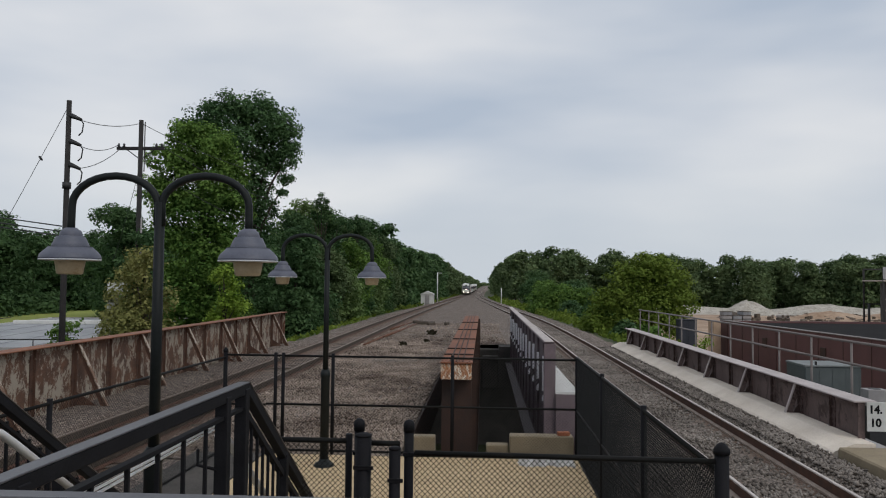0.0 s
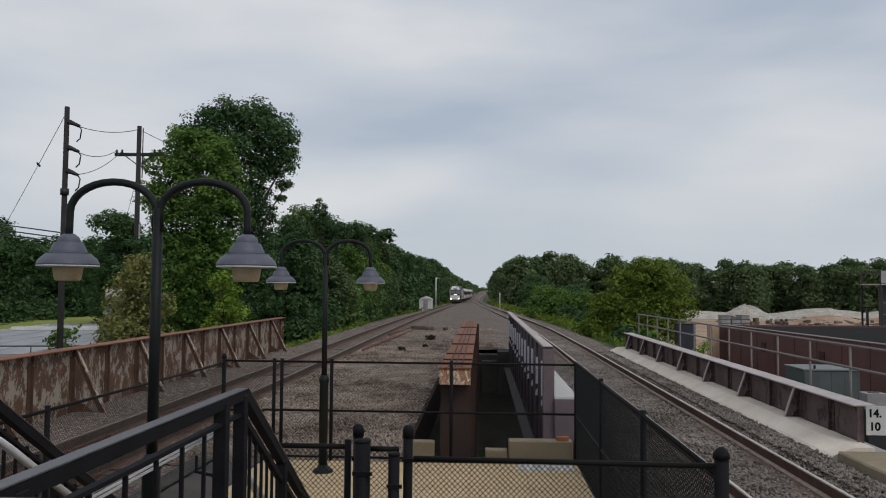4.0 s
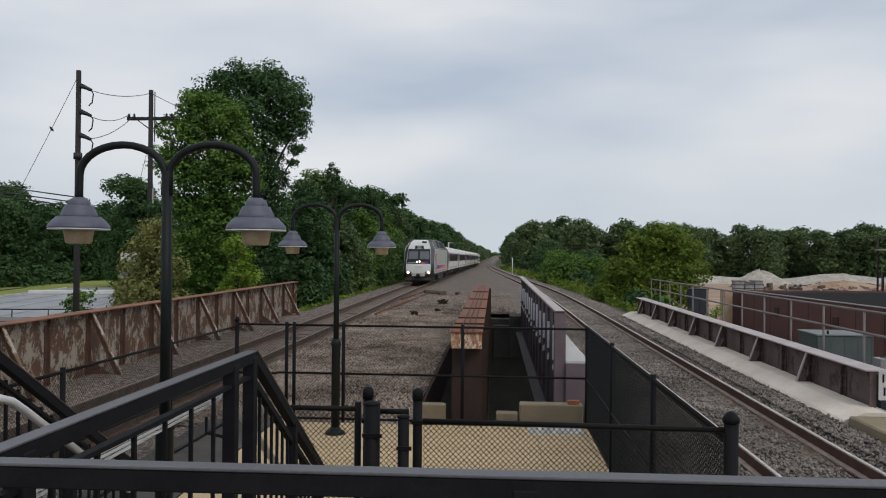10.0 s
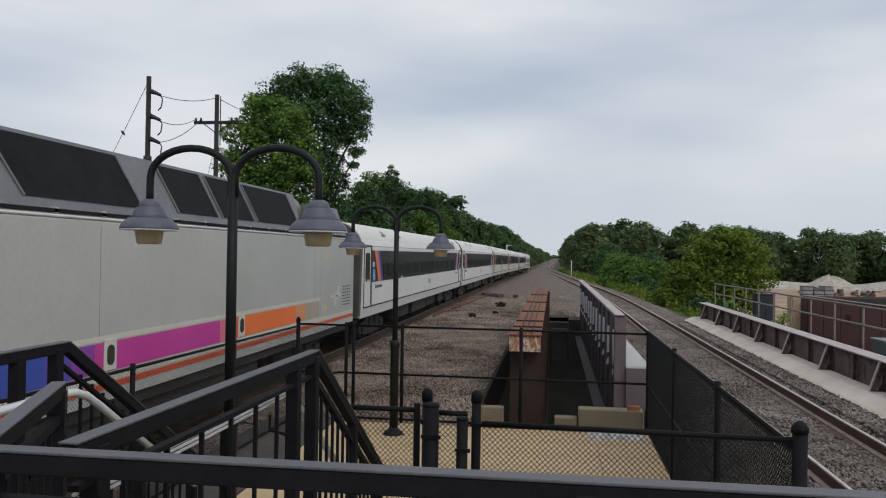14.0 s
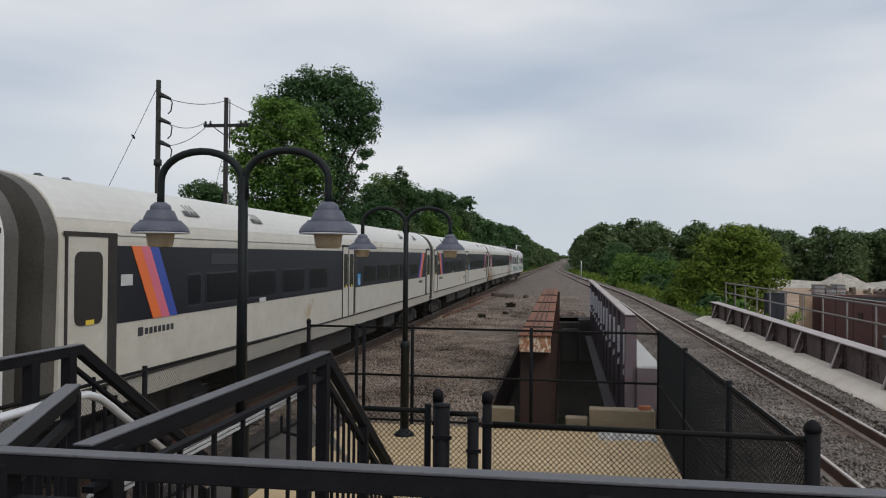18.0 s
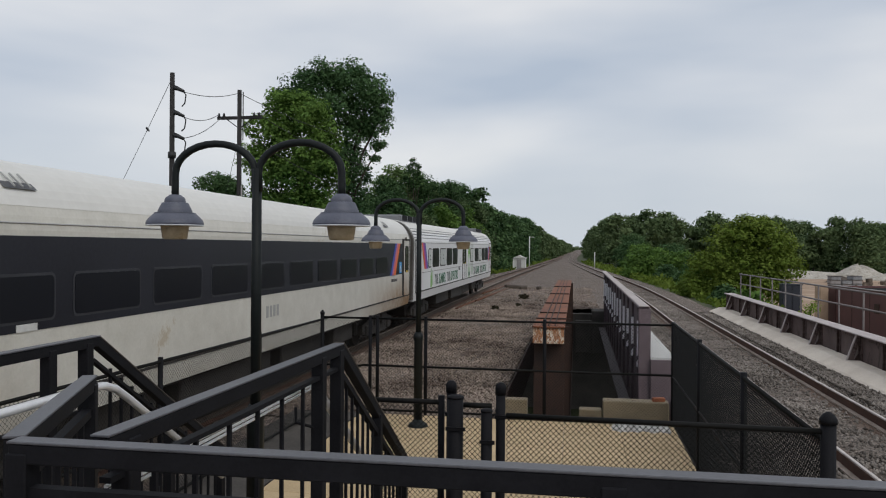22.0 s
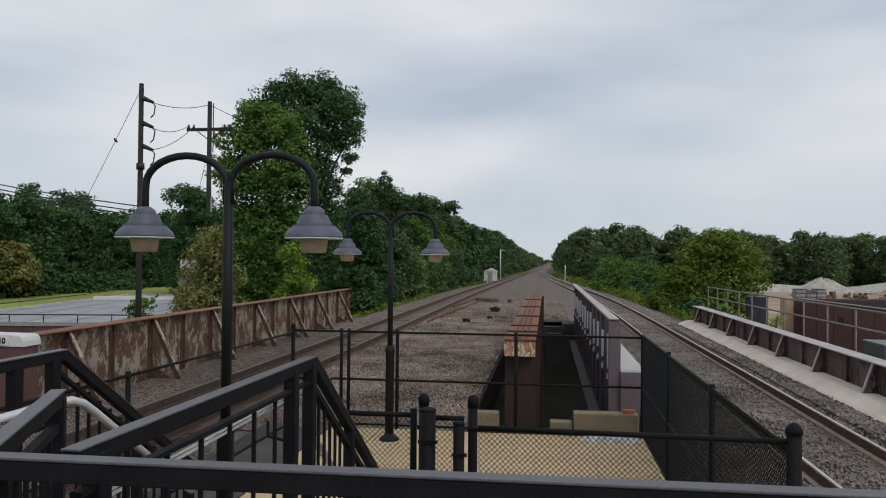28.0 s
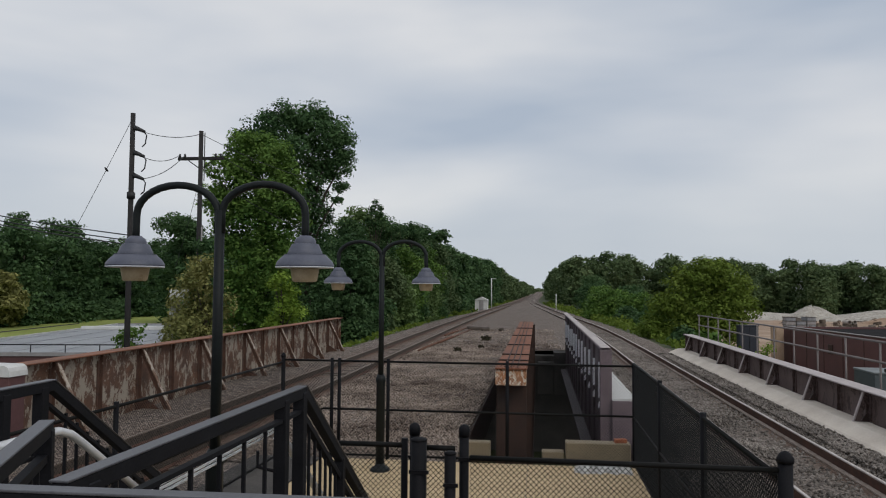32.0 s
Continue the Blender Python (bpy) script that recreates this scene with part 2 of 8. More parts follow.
M_BLACK = material("black_painted_steel", (0.004, 0.004, 0.0055), (0.011, 0.011, 0.0135), 0.68, 0.0, 6, 90, 0.0008, 0.1)
M_BLACK.node_tree.nodes["Principled BSDF"].inputs["Specular IOR Level"].default_value = 0.16
# Top faces of the black rails get a grey of their own.
M_BLACKTOP = material("grey_rail_cap", (0.052, 0.052, 0.060), (0.098, 0.098, 0.108), 0.45, 0.0, 5, 80, 0.0008, 0.1)
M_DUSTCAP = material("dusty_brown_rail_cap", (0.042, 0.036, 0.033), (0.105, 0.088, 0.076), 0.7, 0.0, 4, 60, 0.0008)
M_WIRE = material("black_vinyl_wire", (0.004, 0.004, 0.004), (0.010, 0.010, 0.0095), 0.65)
M_WIRE.node_tree.nodes["Principled BSDF"].inputs["Specular IOR Level"].default_value = 0.15
M_GALV = material("brushed_handrail_metal", (0.62, 0.62, 0.63), (0.80, 0.80, 0.81), 0.3, 0.25, 3, 120, 0.0)
M_LAMP = material("slate_blue_enamel", (0.072, 0.078, 0.108), (0.105, 0.112, 0.146), 0.55, 0.0, 5, 50, 0.0006)
M_LAMPRIM = material("pale_rim_enamel", (0.5, 0.52, 0.56), (0.62, 0.64, 0.68), 0.4)
M_POST = material("dark_green_black_post", (0.004, 0.006, 0.0065), (0.010, 0.0135, 0.014), 0.55, 0, 4, 60, 0.001)
M_POST.node_tree.nodes["Principled BSDF"].inputs["Specular IOR Level"].default_value = 0.25
M_AMBER = material("amber_lamp_glass", (0.34, 0.265, 0.17), (0.46, 0.37, 0.25), 0.3)
M_BRICK = material("orange_red_brick", (0.30, 0.095, 0.045), (0.42, 0.15, 0.075), 0.85, 0, 6, 40, 0.003)
M_PAVER = material("tan_paving", (0.40, 0.295, 0.165), (0.57, 0.435, 0.26), 0.85, 0, 1.2, 40, 0.002)
M_CONC = material("pale_concrete", (0.33, 0.29, 0.26), (0.50, 0.45, 0.41), 0.85, 0, 0.9, 25, 0.002)
M_SHEET = material("grubby_plastic_sheet", (0.28, 0.272, 0.258), (0.60, 0.59, 0.57), 0.8, 0, 7, 60, 0.002)
M_STAIR = material("dark_stair_treads", (0.018, 0.0175, 0.017), (0.042, 0.040, 0.038), 0.85, 0, 2, 40, 0.002)
M_EDGE = material("dark_platform_edge", (0.032, 0.028, 0.025), (0.085, 0.076, 0.068), 0.9, 0, 1.5, 30, 0.003)
# Near-white strips paint the highlights of the grab rail's pipe.
M_PIPEGLINT = material("pipe_highlight_white", (0.84, 0.84, 0.84), (0.90, 0.90, 0.90), 0.3)
M_CURB = material("chalky_curb_concrete", (0.55, 0.475, 0.40), (0.74, 0.665, 0.575), 0.88, 0, 0.8, 25, 0.003)
M_TAR = material("black_tar_roof", (0.012, 0.012, 0.013), (0.026, 0.025, 0.025), 0.97, 0, 1, 12, 0.003)
M_TAR.node_tree.nodes["Principled BSDF"].inputs["Specular IOR Level"].default_value = 0.05
M_DARKCONC = material("dark_concrete", (0.05, 0.047, 0.043), (0.11, 0.1, 0.09), 0.9, 0, 1.3, 20, 0.004)
M_YELLOWCONC = material("sandy_concrete_block", (0.19, 0.15, 0.095), (0.29, 0.235, 0.155), 0.85, 0, 2, 30, 0.003)
M_RUST = patched("rusted_girder_paint_flaking", (0.050, 0.027, 0.018), (0.155, 0.075, 0.043), (0.31, 0.268, 0.215), 3.0, 0.495, 0.8, 0.6)
M_RUSTCAP = material("brown_rust_flange", (0.11, 0.045, 0.025), (0.29, 0.125, 0.07), 0.8, 0, 1.8, 35, 0.003)
M_RUSTDARK = material("dark_rusted_steel", (0.018, 0.010, 0.0075), (0.060, 0.029, 0.019), 0.8, 0, 2.5, 40, 0.003)
M_RUSTBROWN = patched("brown_rusted_stiffener", (0.045, 0.024, 0.017), (0.125, 0.060, 0.038), (0.26, 0.215, 0.17), 4.0, 0.56, 0.8, 0.4)
M_RUSTTOP = material("orange_rust_plate", (0.115, 0.040, 0.020), (0.26, 0.095, 0.045), 0.8, 0, 1.8, 35, 0.003)
M_RUSTPEEL = patched("peeling_orange_rust", (0.22, 0.085, 0.035), (0.36, 0.15, 0.06), (0.55, 0.48, 0.38), 16.0, 0.49, 0.75, 0.25)
M_MAUVE = patched("faded_mauve_girder_paint", (0.075, 0.050, 0.046), (0.155, 0.110, 0.102), (0.040, 0.022, 0.018), 2.2, 0.53, 0.65, 0.6, 0.002)
M_GREYCAP = material("weathered_grey_girder_cap", (0.23, 0.215, 0.215), (0.34, 0.325, 0.32), 0.6, 0, 1.2, 25, 0.002)
M_GIRDERCAP = material("pale_pinkish_grey_girder_cap", (0.36, 0.31, 0.30), (0.54, 0.48, 0.465), 0.6, 0, 1.2, 25, 0.002)
M_HANDRAIL = material("brown_grey_pipe_paint", (0.125, 0.105, 0.098), (0.20, 0.175, 0.165), 0.6, 0, 2, 30)
M_KNEE = patched("rust_streaked_knee_brace", (0.10, 0.055, 0.036), (0.20, 0.115, 0.075), (0.42, 0.36, 0.30), 5.0, 0.5, 0.8, 0.3)
M_BRACE = material("pinkish_grey_brace", (0.33, 0.285, 0.27), (0.48, 0.43, 0.41), 0.65, 0, 2, 30)
M_STIFFWHITE = patched("patchy_white_girder_steel", (0.78, 0.76, 0.78), (0.88, 0.86, 0.88), (0.2, 0.15, 0.15), 5.0, 0.68, 0.7, 0.6, 0.002)
# Lilac paint darkened twice: underside and web shade is put into the colour.
M_LILACDARK = material("shaded_lilac_underside", (0.045, 0.036, 0.040), (0.085, 0.070, 0.078), 0.7, 0, 1.5, 30, 0.002)
M_LILACMID = patched("stained_shaded_lilac_web", (0.060, 0.043, 0.048), (0.110, 0.082, 0.091), (0.035, 0.024, 0.024), 2.0, 0.55, 0.7, 0.5, 0.002)
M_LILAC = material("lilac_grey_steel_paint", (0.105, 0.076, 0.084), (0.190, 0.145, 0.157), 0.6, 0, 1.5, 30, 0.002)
M_RAILHEAD = material("worn_rail_head_steel", (0.44, 0.385, 0.345), (0.62, 0.565, 0.52), 0.4, 0.35, 2, 60)
M_RAILDULL = material("dull_brown_rail_head", (0.13, 0.095, 0.07), (0.24, 0.19, 0.15), 0.45, 0.3, 2, 60)
# Rail foot's light and web's shade below the head are put into these colours.
M_RAILWEB = material("brown_rusted_rail", (0.040, 0.018, 0.011), (0.110, 0.050, 0.030), 0.85, 0, 4, 60, 0.002)
M_RAILFOOT = material("lit_rail_foot_rust", (0.22, 0.165, 0.13), (0.36, 0.295, 0.25), 0.75, 0, 4, 60, 0.002)
M_OLDRAIL = material("flaking_old_rail_rust", (0.075, 0.032, 0.018), (0.17, 0.075, 0.042), 0.85, 0, 3, 40, 0.003)
M_TIE = material("weathered_timber_tie", (0.045, 0.035, 0.028), (0.11, 0.085, 0.065), 0.9, 0, 6, 60, 0.004)
M_BALLAST = stony("brown_grey_ballast", ((0.066, 0.048, 0.039), (0.190, 0.146, 0.119), (0.37, 0.305, 0.258)), 20.0, 0.03, 0.9, (-8.05, -6.55), 0.75, 0.85)
M_BALLASTR = stony("grey_ballast", ((0.080, 0.060, 0.049), (0.185, 0.149, 0.124), (0.325, 0.272, 0.232)), 20.0, 0.03, 0.9, (3.93, 5.43), 0.8, 0.5)
M_GROUND = material("scrub_ground", (0.035, 0.048, 0.018), (0.085, 0.095, 0.040), 0.95, 0, 0.25, 6, 0.02)
M_GRASS = material("mown_grass", (0.175, 0.21, 0.035), (0.275, 0.315, 0.07), 0.95, 0, 0.12, 4, 0.01)
M_DIRT = material("orange_yard_dirt", (0.22, 0.135, 0.080), (0.44, 0.325, 0.235), 0.95, 0, 0.22, 1.6, 0.10)
M_RUBBLE = material("pale_crushed_rubble", (0.27, 0.245, 0.205), (0.50, 0.465, 0.41), 0.95, 0, 0.6, 2.4, 0.35)
M_DEBRIS = island_tone("mixed_yard_debris", (0.05, 0.04, 0.032), (0.30, 0.24, 0.19))
M_ASPHALT = material("street_asphalt", (0.035, 0.035, 0.036), (0.065, 0.064, 0.063), 0.9, 0, 1, 40, 0.003)
M_MAROON = material("maroon_panel_wall", (0.085, 0.036, 0.036), (0.125, 0.056, 0.054), 0.7, 0, 0.7, 12, 0.004)
M_TANWALL = material("tan_stucco", (0.36, 0.255, 0.175), (0.50, 0.375, 0.27), 0.85, 0, 1.5, 25, 0.003)
M_ROOFGREY = material("grey_membrane_roof", (0.15, 0.158, 0.175), (0.34, 0.35, 0.36), 0.45, 0, 0.35, 5, 0.003)
M_WALLWHITE = material("off_white_wall_paint", (0.52, 0.52, 0.5), (0.68, 0.68, 0.66), 0.7, 0, 0.8, 15, 0.002)
M_BARK = material("grey_brown_bark", (0.035, 0.027, 0.02), (0.085, 0.068, 0.052), 0.9, 0, 3, 25, 0.02)
M_POLE = material("weathered_utility_pole", (0.013, 0.012, 0.0125), (0.034, 0.031, 0.030), 0.9, 0, 2, 30, 0.004)
M_CABLE = material("black_cable", (0.012, 0.012, 0.013), (0.025, 0.025, 0.026), 0.6)
M_LEAF_TALL = leafy("tall_tree_leaves", (0.027, 0.066, 0.026), (0.112, 0.198, 0.078))
M_LEAF_DARK = leafy("deep_and_shaded_green_leaves", (0.026, 0.063, 0.023), (0.110, 0.188, 0.074))
M_LEAF_MID = leafy("mid_green_leaves", (0.036, 0.092, 0.018), (0.185, 0.300, 0.066))
M_LEAF_LIGHT = leafy("bright_yellow_green_leaves", (0.105, 0.19, 0.02), (0.29, 0.40, 0.065))
M_LEAF_BUSH = leafy("olive_yellow_green_leaves", (0.072, 0.122, 0.014), (0.205, 0.270, 0.050))
M_LEAF_OLIVE = leafy("olive_browning_leaves", (0.095, 0.115, 0.030), (0.33, 0.315, 0.115))
M_LEAF_PALE = leafy("soft_pale_green_leaves", (0.070, 0.125, 0.040), (0.21, 0.30, 0.11))
M_LEAF_DRY = leafy("dry_dark_weed_leaves", (0.022, 0.020, 0.012), (0.07, 0.062, 0.035))
# Lighter, bluer green: the haze of distance is put into the leaf colour.
M_LEAF_FAR = leafy("hazy_woodland_leaves", (0.046, 0.084, 0.034), (0.165, 0.222, 0.098))

# ---- mesh helpers ----


def bx(bm, x0, x1, y0, y1, z0, z1, m=None):
    v = [bm.verts.new(p if m is None else m @ Vector(p)) for p in ((x0, y0, z0), (x1, y0, z0), (x1, y1, z0), (x0, y1, z0), (x0, y0, z1), (x1, y0, z1), (x1, y1, z1), (x0, y1, z1))]
    for f in ((0, 3, 2, 1), (4, 5, 6, 7), (0, 1, 5, 4), (1, 2, 6, 5), (2, 3, 7, 6), (3, 0, 4, 7)):
        bm.faces.new([v[i] for i in f])
    return bm


def tube(bm, pts, r, n=8, r_end=None, caps=True, squash=1.0):
    """A swept tube through pts."""
    pts = [Vector(p) for p in pts]
    rings = []
    side = None
    for i, p in enumerate(pts):
        d = (pts[min(i + 1, len(pts) - 1)] - pts[max(i - 1, 0)]).normalized()
        if side is None:
            side = d.orthogonal().normalized() if abs(d.z) > 0.95 else d.cross(Vector((0, 0, 1))).normalized()
        side = (side - d * side.dot(d)).normalized()
        up = side.cross(d)
        rr = r if r_end is None else r + (r_end - r) * i / max(1, len(pts) - 1)
        rings.append([bm.verts.new(p + side * (math.cos(a) * rr) + up * (math.sin(a) * rr * squash)) for a in (2 * math.pi * k / n for k in range(n))])
    for a, b in zip(rings, rings[1:]):
        for k in range(n):
            f = bm.faces.new((a[k], a[(k + 1) % n], b[(k + 1) % n], b[k]))
            f.smooth = n > 5
    if caps:
        bm.faces.new(rings[0][::-1])
        bm.faces.new(rings[-1])
    return bm


def lathe(bm, profile, n=24, at=(0, 0, 0)):
    """profile: (radius, z) from below to above, turned round the z axis."""
    rings = []
    for r, z in profile:
        rings.append([bm.verts.new((at[0] + r * math.cos(2 * math.pi * k / n), at[1] + r * math.sin(2 * math.pi * k / n), at[2] + z)) for k in range(n)])
    for a, b in zip(rings, rings[1:]):
        for k in range(n):
            f = bm.faces.new((a[k], a[(k + 1) % n], b[(k + 1) % n], b[k]))
            f.smooth = True
    bm.faces.new(rings[0][::-1])
    bm.faces.new(rings[-1])
    return bm


def prism(bm, outline, a, b, axis="y"):
    """outline: (u, v) pairs counter-clockwise; extruded from a to b along axis (x: u=y v=z; y: u=x v=z; z: u=x v=y)."""
    def at(u, v, w):
        return {"x": (w, u, v), "y": (u, w, v), "z": (u, v, w)}[axis]
    lo = [bm.verts.new(at(u, v, a)) for u, v in outline]
    hi = [bm.verts.new(at(u, v, b)) for u, v in outline]
    n = len(outline)
    for i in range(n):
        bm.faces.new((lo[i], lo[(i + 1) % n], hi[(i + 1) % n], hi[i]))
    bm.faces.new(lo[::-1])
    bm.faces.new(hi)
    bmesh.ops.recalc_face_normals(bm, faces=bm.faces[:])
    return bm


def mesh_of(name, bm, mat):
    me = bpy.data.meshes.new(name)
    bm.to_mesh(me)
    bm.free()
    me.materials.append(mat)
    return me


def bevelled(bm, w, seg=1):
    bmesh.ops.bevel(bm, geom=bm.edges[:], offset=w, segments=seg, affect="EDGES", clamp_overlap=True)
    return bm


def part(name, bm, mat, parent=None, label="", m=None):
    ob = new(name, bm if isinstance(bm, bpy.types.Mesh) else mesh_of(name, bm, mat))
    ob.parent = parent
    if m is not None:
        ob.matrix_basis = m
    return tagged(ob, label)


def thing(name, label, category, m=None, group="", kind=""):
    ob = new(name)
    ob.empty_display_size = 0.2
    if m is not None:
        ob.matrix_basis = m
    return tagged(ob, label, category, group, kind)


def solid(name, bm, mat, label, category, group="", kind="", m=None):
    return tagged(part(name, bm, mat, None, "", m), label, category, group, kind)


def B():
    return bmesh.new()


def lettering(text, size, mat, name, parent, m, label="", bold=0.0):
    """Raised letters from the built-in font, as a mesh."""
    c = bpy.data.curves.new(name, "FONT")
    c.body, c.size, c.extrude, c.offset = text, size, 0.002, bold
    c.align_x, c.align_y = "CENTER", "CENTER"
    o = bpy.data.objects.new(name, c)
    scene.collection.objects.link(o)
    me = bpy.data.meshes.new_from_object(o.evaluated_get(bpy.context.evaluated_depsgraph_get()))
    bpy.data.objects.remove(o)
    bpy.data.curves.remove(c)
    me.name = name
    me.materials.clear()
    me.materials.append(mat)
    return tagged(part(name, me, mat, parent, label, m), label, kind="stuff")


def grid_sheet(name, xs, ys, zf, mat):
    """A height sheet over the lines xs and ys."""
    nx, ny = len(xs), len(ys)
    v = [(x, y, zf(x, y)) for y in ys for x in xs]
    f = [(j * nx + i, j * nx + i + 1, (j + 1) * nx + i + 1, (j + 1) * nx + i) for j in range(ny - 1) for i in range(nx - 1)]
    me = bpy.data.meshes.new(name)
    me.from_pydata(v, [], f)
    me.polygons.foreach_set("use_smooth", [True] * len(f))
    me.materials.append(mat)
    return me


def lines(*stops):
    """Grid lines: (start, step) pairs up to a last value."""
    out = []
    for (a, step), nxt in zip(stops[:-1], [s[0] if isinstance(s, tuple) else s for s in stops[1:]]):
        n = max(1, round((nxt - a) / step))
        out += [a + (nxt - a) * i / n for i in range(n)]
    return out + [stops[-1]]


def smooth01(a, b, x):
    t = min(1.0, max(0.0, (x - a) / (b - a)))
    return t * t * (3 - 2 * t)

# ---- the plan, in metres: tracks run along y, z = 0 at the rail heads ----
TRACK_L, TRACK_R = -7.3, 4.68          # track centres
SPAN0, SPAN1 = 13.7, 39.3              # abutments of the bridge over the street
HOLE_L, HOLE_R = -1.43, 1.36           # open bay between the two decks
STREET = -5.6
LOW, HIGH, TOP = 0.05, 1.35, 2.45      # low platform, raised platform, top of its railing
RAIL_L, RAIL_R, STAIR_Y = -2.80, -1.32, 4.15


def grade(y):
    """The line falls gently beyond the bridge and climbs again far off."""
    y = min(y, 900)
    climb = 0.0 if y < 280 else ((y - 280) ** 2 / 400 if y < 480 else y - 380)
    return 0.0 if y < 50 else (-0.0065 * (y - 50) ** 2 / 80 if y < 90 else -0.0065 * (y - 70) + 0.0125 * climb)


def far_bend(y):
    """Both tracks bear off to the right in the distance."""
    d = min(max(0.0, y - 320), 700)
    return 0.000055 * d * d if d < 250 else 3.4375 + 0.0275 * (d - 250)


SLEW = ((-100, 0.0), (45, 0.0), (63, -0.3), (90, -1.5), (113, -2.4), (163, -4.3), (203, -5.6), (250, -6.4), (300, -6.9), (2000, -6.9))


def ease(y):
    """The train's track drifts a little to the right far down the line."""
    return 1.1 * smooth01(80, 300, y) + far_bend(y)


def slew(y):
    """The single track closes up to the other one far down the line."""
    for (a, p), (b, q) in zip(SLEW, SLEW[1:]):
        if y <= b:
            return p + (q - p) * (y - a) / (b - a) + far_bend(y)
    return SLEW[-1][1] + far_bend(y)


def ground_z(x, y):
    low = -3.2 - 0.4 * smooth01(10, 40, x) + 0.35 * noise.noise((x * 0.02, y * 0.02, 3.1))
    shift = x - far_bend(y)
    bank = smooth01(-17.5, -11.6, shift) * (1 - smooth01(9.8, 15.5, shift))
    z = low + (-0.62 + max(-2.5, grade(y)) - low) * bank
    cut = smooth01(SPAN0 - 0.4, SPAN0 + 0.1, y) * (1 - smooth01(SPAN1 - 0.1, SPAN1 + 0.4, y)) * (1 - smooth01(24, 46, abs(x)))
    return z + (STREET - z) * cut


xs = lines((-2600, 400), (-600, 90), (-150, 15), (-45, 3), (-18, 0.9), (-9, 3), (9, 0.9), (18, 3), (45, 15), (150, 90), (600, 400), 2600)
ys = lines((-400, 100), (-100, 20), (-20, 5), (12.9, 0.2), (14.1, 4), (38.9, 0.2), (40.1, 4), (120, 10), (260, 40), (700, 200), (1500, 700), 4200)
tagged(part("ground", grid_sheet("ground", xs, ys, ground_z, M_GROUND), None), "scrubby green ground falling away from the railway bank", "ground", kind="structure")


tagged(part("road", grid_sheet("road", lines((-60, 6), 60), lines((17, 3), 35.5), lambda x, y: STREET + 0.05 + (ground_z(x, 26) - STREET), M_ASPHALT), None),
       "asphalt street passing below the railway bridge", "road", kind="structure")


def field(name, x0, x1, y0, y1, mat, label, cat, lift=0.06, step=6):
    me = grid_sheet(name, lines((x0, step), x1), lines((y0, step), y1), lambda x, y: ground_z(x, y) + lift + 0.25 * smooth01(0, 1, 0.5 + noise.noise((x * 0.05, y * 0.05, 8))), mat)
    return tagged(part(name, me, None), label, cat, kind="structure")


field("lawn", -190, -28, 66, 190, M_GRASS, "mown grass field behind the flat-roofed sheds", "grass")
field("yard_dirt", 14, 150, 44, 205, M_DIRT, "bare orange-brown dirt of a building yard", "dirt", 0.05, 4)

# ballast beds: decks on the bridge and the wide bed on the bank


def bed(name, x0, x1, y0, y1, mat, label, z=-0.13, step=0.45, crown=0.0, shoulder=(0, 0)):
    def zf(x, y):
        e = 0.045 * noise.noise((x * 2.1, y * 2.1, 1.7)) + 0.05 * noise.noise((x * 0.4, y * 0.4, 5.2))
        s = 0
        if shoulder[0]:
            s += shoulder[0] * (1 - smooth01(x0, x0 + 1.1, x))
        if shoulder[1]:
            s += shoulder[1] * smooth01(x1 - 1.1, x1, x)
        for cx in (TRACK_L, TRACK_R):
            s += 0.11 * (1 - smooth01(1.25, 1.7, abs(x - cx)))
        return z + e - s + max(-2.5, grade(y))
    me = grid_sheet(name, lines((x0, step), x1), lines((y0, step), (min(y1, 60), 2.0), (min(y1, 240) + 0.01, 15), y1 + 0.02), zf, mat)
    if x1 > 7:
        for v in me.vertices:
            if v.co.y > 55:
                far = far_bend(v.co.y)
                west = x0 + 1.3 * smooth01(60, 150, v.co.y)
                east = x1 + 1.08 * (slew(v.co.y) - far)
                v.co.x = west + far + (v.co.x - x0) * (east - west) / (x1 - x0)
    ob = part(name, me, None)
    return tagged(ob, label, "ballast", kind="stuff")


bed("ballast", -10.0, HOLE_L - 0.04, SPAN0 - 0.3, SPAN1 + 0.6, M_BALLAST, "brown-grey crushed stone on the old bridge deck", -0.10)
bed("ballast", 1.95, 6.45, -40, SPAN1 + 0.6, M_BALLASTR, "grey crushed stone round the single track beside the platform", -0.13)
bed("ballast", -11.0, 7.9, SPAN1 + 0.5, 900, M_BALLAST, "wide bed of brown-grey crushed stone beyond the bridge", -0.12, 0.7, 0, (0.6, 0.6))
bed("ballast", -11.0, -4.97, -60, SPAN0 - 0.2, M_BALLAST, "brown-grey crushed stone along the platform track", -0.12, 0.5)

# ---- tracks ----
HEAD = [(-0.024, -0.022), (0.024, -0.022), (0.026, -0.008), (0.020, 0.0), (-0.020, 0.0), (-0.026, -0.008)]
WEB = [(-0.012, -0.19), (0.012, -0.19), (0.030, -0.040), (0.030, -0.023), (-0.030, -0.023), (-0.030, -0.040)]
FOOT = [(-0.088, -0.190), (0.088, -0.190), (0.088, -0.166), (0.040, -0.152), (-0.040, -0.152), (-0.088, -0.166)]


